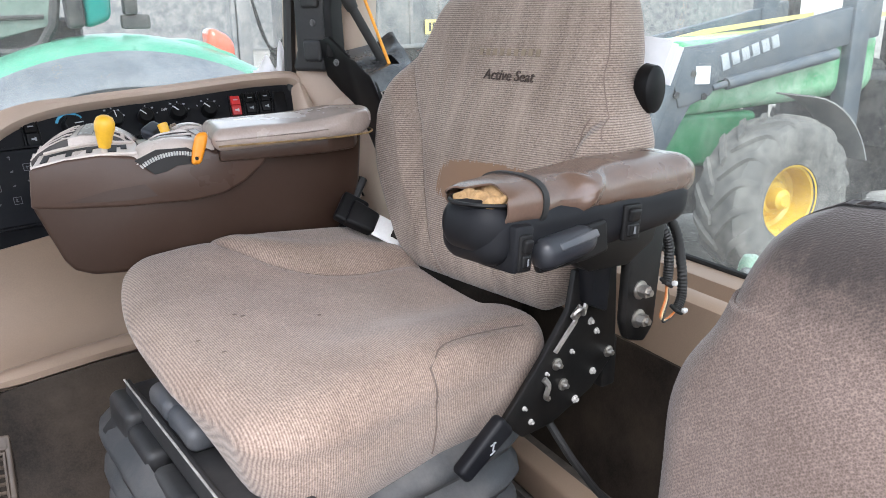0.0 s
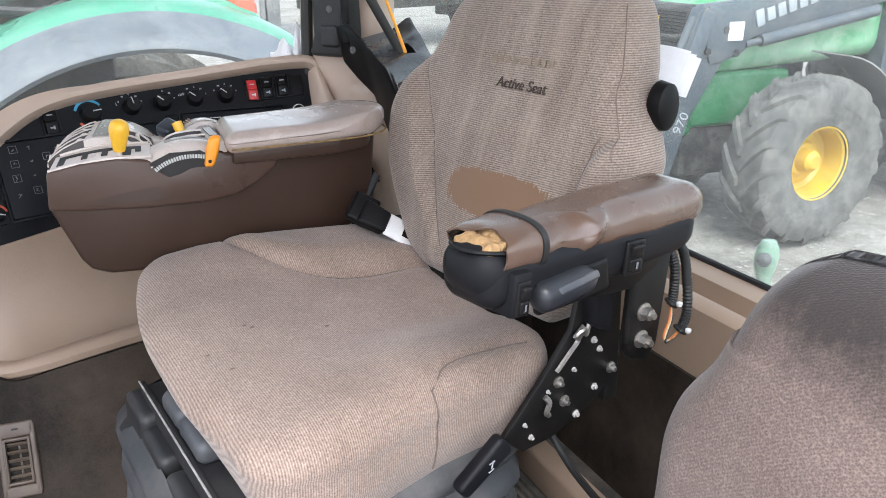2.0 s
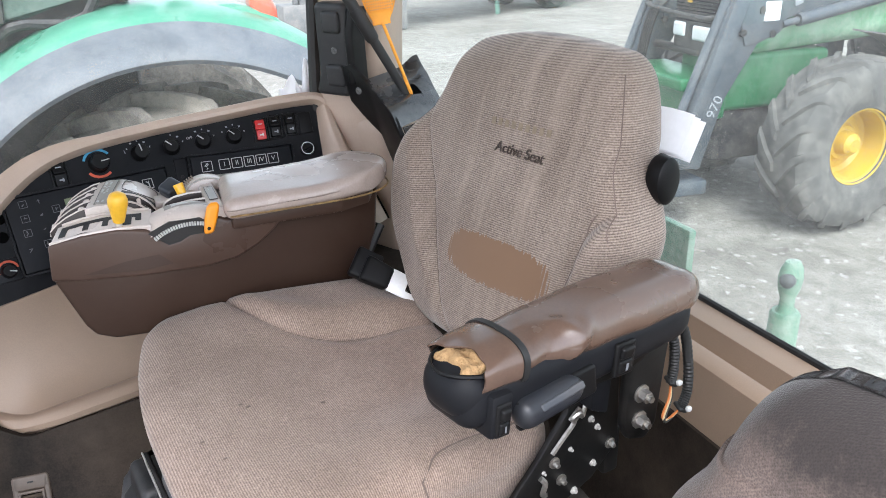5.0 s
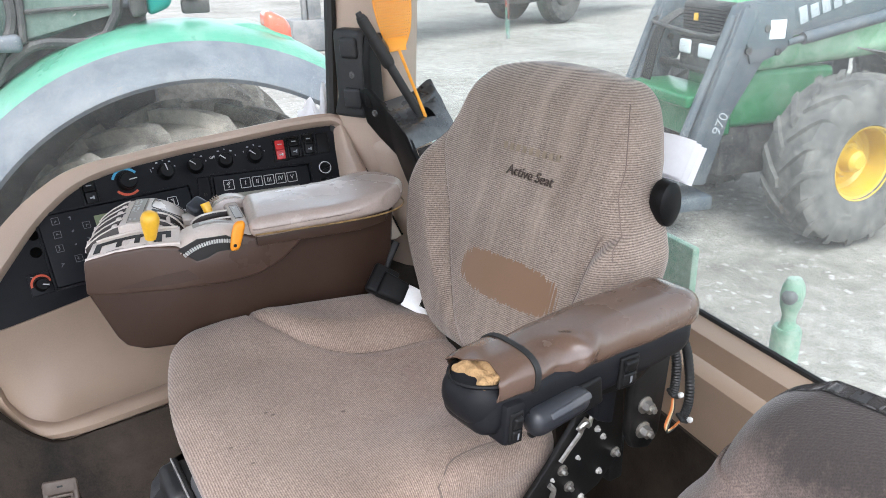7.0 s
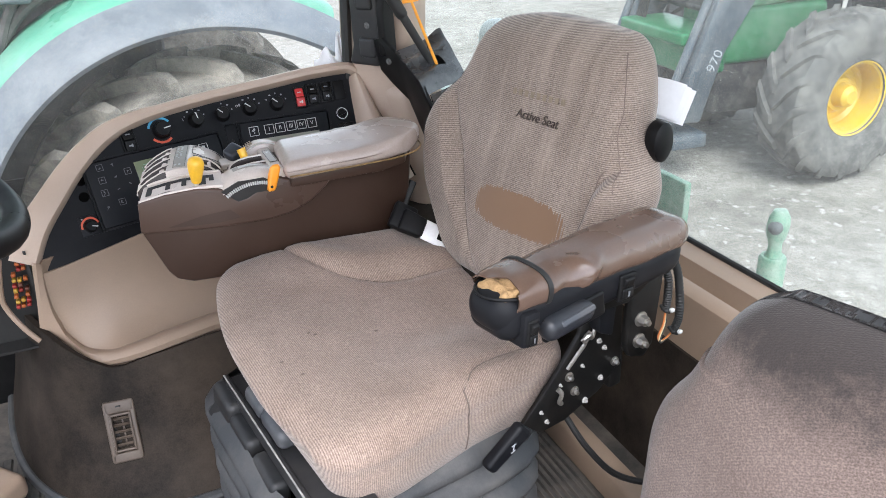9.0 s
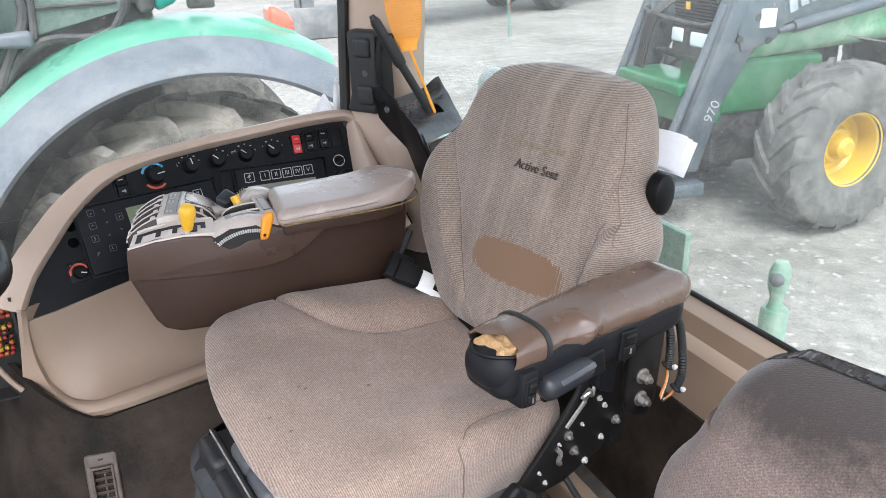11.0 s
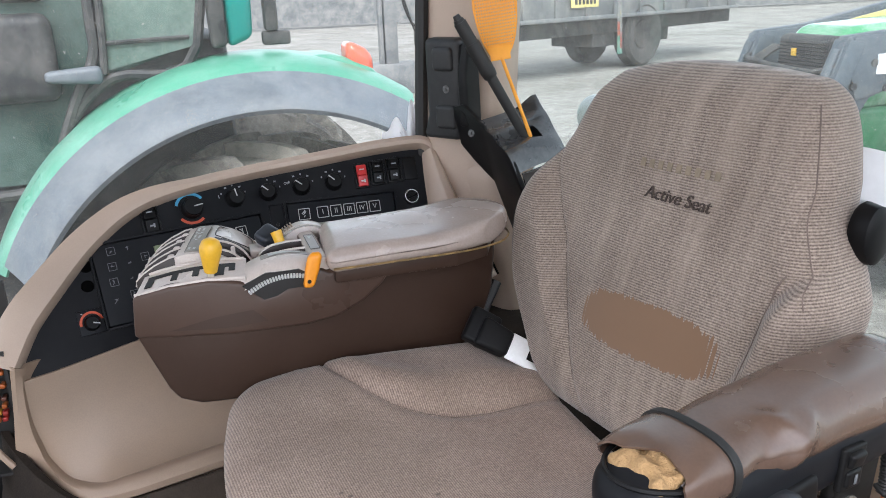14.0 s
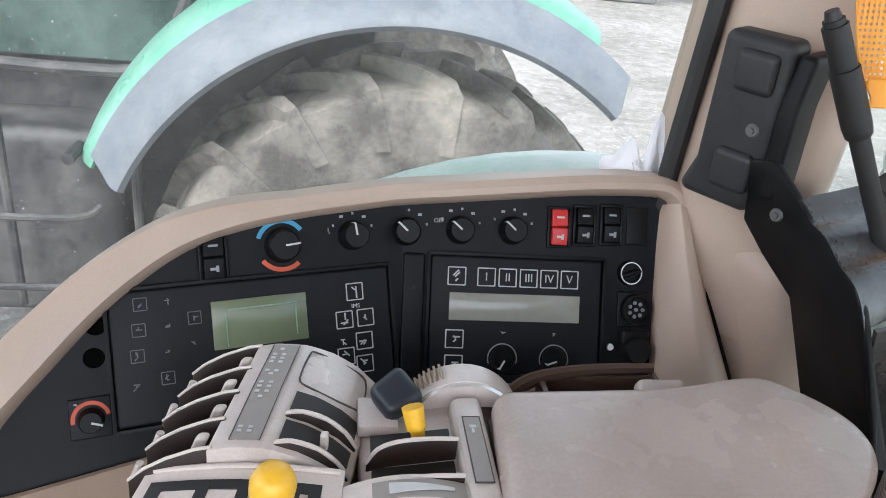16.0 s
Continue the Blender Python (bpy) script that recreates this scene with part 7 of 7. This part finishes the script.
part("tail_lamp", rbox(0.12, 0.17, 0.12, 0.045, (4, 4, 3), lambda x, y, z: (x, y, z - 0.5 * x), 4, (0.70, 2.36, 0.725)), M_AMBER, beside, "red and amber tail lamp", m=AT)
part("marker_lamp", joined((lathe([(0, 0.02), (0.02, 0.015), (0.026, 0.0), (0, 0)], 16), basis((0.70, 2.195, 0.655), (1, 0, 0), (0, 0, 1)))), M_LAMP, beside, "small round lamp", m=AT)
wheel_under(beside, "rear_wheel", (0.255, 2.66, GROUND_Z + 0.925), 0.925, 0.58, 0.46, 20, 0.075, 0.058, M_TYRE)
part("cab_glass", prism([(-1.6, 0.30), (-0.62, 0.30), (-0.50, 0.55), (-0.32, 0.715), (0.02, 0.825), (0.08, 1.9), (-1.6, 1.9)], 2.36, 2.37, "y", 0.0), M_GLASS_FAR, beside, "dusty cab window", m=AT)
# black frame and door pillar in a greyer material that paints in glass haze
part("window_frame", tube([(-1.5, 2.35, 0.28), (-0.62, 2.35, 0.28), (-0.50, 2.35, 0.54), (-0.32, 2.35, 0.705), (0.03, 2.35, 0.82), (0.09, 2.35, 1.9)], 0.022, 8, 5), M_DARK, beside, "black window frame", m=AT)
part("door_bar", joined(tube([(-0.62, 2.34, 0.28), (-0.47, 2.34, 0.62), (-0.375, 2.34, 0.80), (-0.365, 2.34, 1.0), (-0.33, 2.34, 1.9)], 0.022, 8, 4), tube([(-0.345, 2.335, 0.725), (-0.325, 2.335, 1.0), (-0.29, 2.335, 1.9)], 0.016, 8, 3)), M_DARK, beside, "black door pillar", m=AT)
part("quarter_pane", prism([(-0.335, 0.735), (0.05, 0.825), (0.03, 1.85), (-0.30, 1.85)], 2.345, 2.358, "y", 0.0), M_PANE_PALE, beside, "quarter window with a pale sky reflection in its colour", m=AT)
part("pane_bar", tube([(-0.34, 2.338, 0.842), (0.0, 2.338, 0.852)], 0.010, 6, 2), M_DARK, beside, m=AT)
part("seat_inside", joined(rbox(0.30, 0.10, 0.34, 0.06, (3, 2, 3), None, 3, (-0.66, 2.345, 0.80)), rbox(0.16, 0.04, 0.10, 0.02, (2, 1, 2), None, 2, (-0.60, 2.338, 1.06))), M_DARK, beside, "dark seat seen through the dusty cab glass", m=AT)
part("pillar_strip", prism([(0.085, 0.80), (0.06, 1.9), (0.14, 1.9), (0.150, 0.81)], 2.28, 2.48, "y", 0.02, 3), M_DARK, beside, "black edge of the cab pillar", m=AT)
part("cab_pillar", prism([(0.152, 0.80), (0.142, 1.9), (0.30, 1.9), (0.255, 0.84)], 2.30, 2.50, "y", 0.03, 3), M_TEAL, beside, "teal cab corner pillar", m=AT)
part("lamp_arm", joined(block(0.315, 0.37, 2.36, 2.46, 0.86, 1.12, 0.012), block(0.30, 0.42, 2.38, 2.44, 0.80, 0.86, 0.012)), M_DARK, beside, "black lamp bracket", m=AT)
part("mirror", rbox(0.21, 0.06, 0.075, 0.025, (2, 2, 2), lambda x, y, z: (x, y, z * lerp(x, [-0.1, 0.1], [0.6, 1.0])), 3, (-0.452, 2.28, 0.727)), M_GREYFENDER, beside, "dark handle bar", m=AT)
part("cab_roof", block(-1.7, 0.3, 2.2, 3.7, 1.9, 2.05, 0.05, 3), M_GREEN, beside, m=AT)
part("cab_body", block(-1.7, 0.15, 2.42, 3.5, -0.1, 0.85, 0.05), M_DARK, beside, "dark cab interior", m=AT)
part("chassis", block(-2.8, 0.7, 2.7, 3.25, -0.6, -0.05, 0.05), M_DARK, beside, m=AT)
part("side_tank", block(-1.5, -0.72, 2.15, 2.5, -0.62, 0.10, 0.05, 3), M_DARK, beside, "dark side tank", m=AT)
for k in range(3):
    part("cab_step", tube([(-1.05, 2.02, 0.12 - 0.22 * k), (-0.98, 1.98, 0.10 - 0.22 * k), (-0.70, 1.98, 0.10 - 0.22 * k), (-0.64, 2.02, 0.12 - 0.22 * k)], 0.011, 8, 4), M_DARK, beside, "dark step tube")
part("step_rail", joined(tube([(-1.05, 2.02, 0.2), (-1.05, 2.02, -0.5)], 0.016, 8, 1), tube([(-0.64, 2.02, 0.2), (-0.64, 2.02, -0.5)], 0.016, 8, 1), tube([(-0.85, 2.02, 0.05), (-0.85, 2.3, 0.05)], 0.02, 8, 1)), M_DARK, beside, m=AT)
part("hood", rbox(1.9, 0.8, 0.7, 0.15, (4, 4, 4), None, 4, (-2.7, 2.95, 0.25)), M_GREEN, beside, m=AT)
wheel_under(beside, "rear_wheel", (0.255, 4.55, GROUND_Z + 0.925), 0.925, 0.58, 0.46, 20, 0.075, 0.058, M_TYRE)
wheel_under(beside, "front_wheel", (-2.6, 2.65, GROUND_Z + 0.68), 0.68, 0.42, 0.34, 16, 0.045, 0.06, M_TYRE)
wheel_under(beside, "front_wheel", (-2.6, 4.50, GROUND_Z + 0.68), 0.68, 0.42, 0.34, 16, 0.045, 0.06, M_TYRE)

# the camera's own tractor outside the glass: fender, lamp, linkage ball
own = thing("own_fender", "pale green rear fender of the cab's own tractor outside the window", "fender", Matrix())
rows = []
for i in range(25):
    a = radians(20 + 120 * i / 24)
    rows.append([(0.38 + 0.80 * math.cos(a), y, -0.1025 + (0.80 + dr) * math.sin(a)) for y, dr in ((0.905, 0.0), (0.93, 0.012), (0.98, 0.022), (1.03, 0.010), (1.07, -0.03), (1.09, -0.09))])
part("fender_skin", sheet(rows, 0.01), M_OWNFENDER, own)
part("fender_stay", block(0.26, 0.56, 0.92, 1.1, GROUND_Z, 0.68, 0.02), M_DARK, own)
lampo = thing("work_lamp", "round white rear lamp on a stalk beside the cab", "lamp", Matrix())
part("lamp_body", rbox(0.10, 0.15, 0.105, 0.05, (2, 3, 2), None, 5, (0.935, 0.985, 0.735)), M_LAMPGREY, lampo)
part("lamp_lens", joined((lathe([(0, 0.010), (0.022, 0.007), (0.027, 0.0), (0, 0)], 20), basis((0.892, 0.942, 0.738), (0.6, -0.8, 0), (0, 0, 1)))), M_LAMP, lampo)
part("lamp_stalk", tube([(0.935, 0.985, 0.69), (0.935, 1.02, 0.48)], 0.015, 8, 2), M_DARK, lampo)
rag = thing("torn_film", "scrap of torn white plastic film tucked behind the panel frame", "plastic scrap", Matrix())
rows = []
for t in np.linspace(0, 1, 9):
    rows.append([])
    for s in np.linspace(0, 1, 25):
        x = 0.335 + 0.085 * s
        peak = 0.034 * bell(s - 0.30, 0.13) + 0.066 * bell(s - 0.72, 0.10) + 0.018 + 0.006 * noise.noise(Vector((s * 9, 2, 1)))
        rows[-1].append((x + 0.004 * noise.noise(Vector((s * 7, t * 7, 1))), 0.820 - 0.022 * s + 0.012 * math.sin(s * 8 + t * 2), 0.735 + t * (0.018 + peak)))
part("film", sheet(rows, 0.0008), M_PAPER, rag)
link = thing("linkage_ball", "pale green tractor linkage hook standing outside the rear window", "linkage", Matrix())
LB = Vector((1.64, 0.50, 0.02))
part("hook_body", joined((lathe([(0, 0.165), (0.022, 0.16), (0.034, 0.14), (0.038, 0.115), (0.034, 0.085), (0.022, 0.055), (0.024, 0.03), (0.03, 0.02), (0.03, 0.0), (0, 0)], 20), Matrix.Translation(LB + Vector((0, 0, 0.03))) @ Matrix.Diagonal((1.0, 0.8, 1.08, 1))), (lathe([(0, 0.05), (0.036, 0.05), (0.042, 0.04), (0.045, -1.0), (0, -1.0)], 18), Matrix.Translation(LB))), M_LINKGREEN, link)
part("hook_eye", joined((lathe([(0, 0.022), (0.012, 0.019), (0.021, 0.007), (0.022, 0.0), (0.021, -0.007), (0.012, -0.019), (0, -0.022)], 16), Matrix.Translation(LB + Vector((-0.026, -0.014, 0.155))))), M_TRAILER, link, "bare steel ball")
part("lift_arm", tube([(1.10, 0.45, -0.45), (1.40, 0.48, -0.6), (1.64, 0.485, -0.75)], 0.05, 10, 3), M_DARK, link)
part("link_stand", tube([(1.64, 0.485, -0.75), (1.64, 0.485, GROUND_Z)], 0.03, 8, 1), M_DARK, link)
part("stay_plate", block(1.25, 1.275, 0.49, 0.66, -0.40, 0.385, 0.008), M_LINKGREEN, link, "pale green plate")

# loader tractor behind
Q = pose(4.881, 4.477, GROUND_Z + 1.05 * 1.0695, 0, 0, -6.26) @ Matrix.Scale(1.0695, 4)
loader = thing("loader_tractor", "green tractor with a blue-grey front loader facing the cab", "tractor", Q)
part("hood", rbox(2.3, 0.80, 0.62, 0.16, (14, 8, 6), lambda x, y, z: (x + 0.10 * max(0, -z) * (x < -0.9), y * lerp(x, [-1.15, 0.2, 1.15], [0.92, 1.0, 1.05]), z + 0.06 * max(0, x + 0.9) - 0.05 * max(0, -x - 0.9)), 5, (1.10, 0.03, 0.56)), M_GREEN_PALE, loader, "green hood with a pale sky sheen painted in")
part("hood_stripe", joined(*[prism([(0.20, 0.775), (0.9, 0.90), (2.2, 1.05), (2.2, 1.09), (0.9, 0.945), (0.20, 0.81)], s * 0.355 - 0.008, s * 0.355 + 0.008, "y", 0.0) for s in (-1.13, 1.13)]), M_STRIPE, loader, "yellow stripe")
grille = part("grille", rbox(0.14, 0.64, 0.56, 0.05, (2, 6, 6), None, 3, (-0.06, 0.02, 0.52)), M_DARK, loader, "black front grille")
for k in range(10):
    part("grille_slat", block(-0.138, -0.128, -0.26, 0.30, 0.50 + 0.026 * k, 0.509 + 0.026 * k, 0.0), M_PANEL, grille)
part("badge", block(-0.142, -0.128, 0.09, 0.15, 0.64, 0.70, 0.01), M_YELLOW, grille, "small yellow emblem")
for y in (0.22, -0.05):
    part("headlight", rbox(0.06, 0.17 if y > 0 else 0.27, 0.12, 0.025, (2, 3, 2), None, 3, (-0.115, y + (0.02 if y > 0 else -0.03), 0.415 + 0.05 * y)), M_LAMP, loader, "pale rectangular headlight")
part("lower_cowl", rbox(1.0, 0.62, 0.45, 0.05, (3, 3, 3), None, 3, (0.45, 0, 0.05)), M_GREEN2, loader)
part("front_beam", joined(rbox(0.46, 0.95, 0.10, 0.025, (3, 3, 2), None, 2, (-0.26, 0.10, 0.08)), rbox(0.34, 0.80, 0.26, 0.03, (3, 3, 2), None, 2, (-0.18, 0.08, -0.10))), M_GREEN2, loader, "dusty green front weight carrier")
part("chassis", block(-0.05, 3.4, -0.26, 0.26, -0.60, 0.05, 0.04), M_DARK, loader)
part("front_axle", block(0.80, 0.98, -0.72, 0.85, -0.48, -0.26, 0.04), M_GREEN2, loader)
wheel_under(loader, "front_wheel", (0.72, -0.80, -0.37), 0.68, 0.46, 0.285, 17, 0.045, 0.07, M_TYRE2, 4)
wheel_under(loader, "front_wheel", (0.72, 0.90, -0.37), 0.68, 0.46, 0.285, 17, 0.045, 0.07, M_TYRE2, 4)
wheel_under(loader, "rear_wheel", (3.3, -0.90, -0.20), 0.85, 0.5, 0.48, 18, 0.055, 0.075, M_TYRE2)
wheel_under(loader, "rear_wheel", (3.3, 0.90, -0.20), 0.85, 0.5, 0.48, 18, 0.055, 0.075, M_TYRE2)
fr = []
for i in range(17):
    a = radians(20 + 125 * i / 16)
    fr.append([(0.72 + 0.80 * math.cos(a), y, -0.37 + 0.84 * math.sin(a)) for y in (-1.02, -1.0, -0.70, -0.62)])
part("front_fender", sheet(fr[:9], 0.012), M_TRAILER, loader, "pale grey front fender")


def loader_arm(y):
    arm = part("loader_arm", joined(prism([(-0.58, -0.56), (-0.29, -0.58), (-0.13, -0.03), (0.02, 0.22), (0.11, 0.37), (0.30, 0.44), (0.37, 0.55), (1.03, 0.68), (2.1, 0.88), (2.1, 1.20), (1.21, 1.02), (0.34, 0.85), (-0.12, 0.81), (-0.16, 0.74)], y - 0.05, y + 0.05, "y", 0.012), prism([(-0.56, -0.50), (-0.46, -0.52), (-0.30, -0.03), (-0.10, 0.46), (0.0, 0.76), (-0.13, 0.79)], y - 0.085, y + 0.085, "y", 0.012), prism([(-0.10, 0.60), (-0.02, 0.36), (0.10, 0.38), (0.30, 0.46), (0.36, 0.62), (0.30, 0.83), (-0.08, 0.80)], y - 0.068, y + 0.068, "y", 0.01)), M_LOADER, loader, "blue-grey steel loader arm")
    part("cylinder", tube([(-0.17, y, 0.72), (-0.55, y, -0.30)], 0.035, 12, 1), M_LOADER, arm)
    part("cylinder", tube([(0.44, y - 0.06, 0.53), (1.6, y - 0.06, 0.74)], 0.05, 12, 1), M_LOADER, arm)
    part("cylinder_rod", tube([(0.30, y - 0.06, 0.505), (0.46, y - 0.06, 0.533)], 0.028, 10, 1), M_LOADER, arm)
    for px, pz in ((-0.06, 0.70), (0.10, 0.62), (-0.05, 0.46), (0.22, 0.44)):
        part("pin", joined((lathe([(0, 0.075), (0.028, 0.075), (0.03, 0.06), (0, 0.06)], 12), basis((px, y, pz), (1, 0, 0), (0, 0, 1)))), M_DARK, arm)
    return arm


near_arm = loader_arm(-0.40)
loader_arm(0.66)
part("arm_number", letters("970", 0.12, basis((-0.215, -0.452, -0.09), (0.40, 0, 0.92), (-0.92, 0, 0.40)), 0.001), M_LOGO, near_arm, "white number")
part("arm_plate", block(0.12, 0.26, -0.475, -0.466, 0.54, 0.68, 0.0), M_PAPER, near_arm, "white sticker")
part("arm_logo", joined(*[(rbox(0.075, 0.012, 0.10 if k else 0.13, 0.003, (1, 1, 1), None, 1), pose(0.42 + 0.10 * k, -0.453, 0.705 + 0.030 * k, 0, -17, 0)) for k in range(6)]), M_LOGO, near_arm, "pale bars of a faded maker's mark")
part("cross_tube", tube([(-0.10, -0.40, 0.26), (-0.10, 0.66, 0.26)], 0.035, 12, 1), M_DARK, loader)
part("guard_bar", tube([(-0.15, -0.44, 0.64), (-0.27, -0.30, 0.56), (-0.27, 0.50, 0.60), (-0.15, 0.62, 0.63)], 0.020, 8, 3), M_DARK, loader)
for k in range(5):
    part("hose", tube([(-0.05, 0.50 - 0.03 * k, 0.70), (-0.25, 0.52 - 0.03 * k, 0.55), (-0.34, 0.55 - 0.03 * k, 0.1), (-0.42, 0.58 - 0.03 * k, -0.35)], 0.011, 6, 4), M_RUBBER, loader)
part("loader_mast", joined(block(1.75, 1.95, -0.48, -0.32, -0.1, 1.25, 0.02), block(1.75, 1.95, 0.58, 0.74, -0.1, 1.25, 0.02)), M_LOADER, loader)
part("cab", joined(block(2.2, 2.3, -0.75, -0.65, 0.3, 1.75, 0.02), block(2.2, 2.3, 0.65, 0.75, 0.3, 1.75, 0.02), block(3.6, 3.7, -0.75, -0.65, 0.3, 1.75, 0.02), block(3.6, 3.7, 0.65, 0.75, 0.3, 1.75, 0.02), block(2.1, 3.8, -0.8, 0.8, 1.75, 1.9, 0.05), block(2.2, 3.7, -0.7, 0.7, -0.1, 0.5, 0.02)), M_DARK, loader)
part("foot", block(-0.52, -0.20, -0.45, 0.71, -0.80, -0.68, 0.02), M_LOADER, loader, "tool carrier of the loader")

# grey trailer and yard clutter far behind
trailer = thing("farm_trailer", "grey farm tipping trailer parked across the yard", "trailer", Matrix.Translation((13.0, 21.9, 0)) @ pose(0, 0, 0, 0, 0, 24))
part("load_body", joined(block(-7.0, 5.5, -1.25, 1.25, 0.13, 2.4, 0.05), *[block(-6.9 + 1.3 * k, -6.78 + 1.3 * k, -1.32, -1.25, 0.13, 2.4, 0.01) for k in range(10)], block(-7.0, 5.5, -1.33, -1.25, 0.13, 0.24, 0.02)), M_TRAILER, trailer, "ribbed grey body")
part("upper_board", block(-1.0, 5.5, -1.30, -1.25, 0.9, 2.4, 0.01), M_REDTRAILER, trailer, "faded red upper board")
# near-black chassis: the shade below the load body is put into its colour
part("chassis_beam", joined(block(-7.4, 5.6, -0.95, -0.75, -0.30, 0.12, 0.02), block(-7.4, 5.6, 0.75, 0.95, -0.30, 0.12, 0.02), block(-2.0, 2.0, -0.8, 0.8, -0.7, -0.1, 0.05)), M_TRAILTYRE, trailer)
plate_t = part("maker_plate", block(-3.7, -2.5, -1.355, -1.335, 0.48, 0.88, 0.0), M_STRIPE, trailer, "pale yellow plate")
for k in range(6):
    part("plate_bar", block(-3.55 + 0.165 * k, -3.45 + 0.165 * k, -1.365, -1.356, 0.56, 0.80, 0.0), M_DARK, plate_t, "dark bar on the plate")
for sgn in (-1, 1):
    w = lathe([(0, 0.20), (0.40, 0.2), (0.44, 0.16), (0.52, 0.2), (0.86, 0.28), (0.95, 0.18), (0.95, -0.18), (0.86, -0.28), (0, -0.28)], 40)
    w.transform(Matrix.Rotation(radians(90), 4, "X"))
    part("trailer_wheel", w, M_TRAILTYRE, trailer, "large dark trailer wheel", m=Matrix.Translation((0, sgn * 0.98, GROUND_Z + 0.95)))
post = thing("steel_post", "grey steel frame post with hanging cables in the yard", "post", Matrix.Translation((4.9, 18.5, GROUND_Z)))
part("upright", joined(block(-0.16, 0.16, -0.1, 0.1, 0.0, 4.0, 0.02), block(-0.30, -0.20, -0.1, 0.1, 0.0, 4.0, 0.02)), M_TRAILER, post)
for k in range(4):
    part("cable", tube([(0.2, 0, 2.9), (0.45 + 0.1 * k, 0.0, 1.9 - 0.2 * k), (0.8 + 0.2 * k, 0, 1.6), (1.2 + 0.2 * k, 0, 2.4)], 0.025, 6, 5), M_RUBBER, post)
blocks = thing("concrete_block", "pale concrete block on the yard", "block", Matrix.Translation((5.9, 18.7, GROUND_Z)))
part("block_body", block(-1.6, 1.6, -0.4, 0.4, 0.0, 0.75, 0.05), M_TRAILER, blocks)
solo("backdrop", prism([(-60, -1.2), (80, -1.2), (80, 3.2), (60, 4.0), (45, 3.4), (30, 4.2), (10, 3.6), (-5, 4.4), (-25, 3.5), (-60, 4.0)], 62, 62.5, "y", 0.0), M_TRAILER, "far pale line of buildings and bushes beyond the yard", "backdrop", "structure")

# ribs of the floor mat, last of all
ribs(-0.98, -0.24, -0.55, 0.62, 0.030, 0.022)
ribs(0.30, 0.61, -0.92, 0.30, 0.016, 0.009)
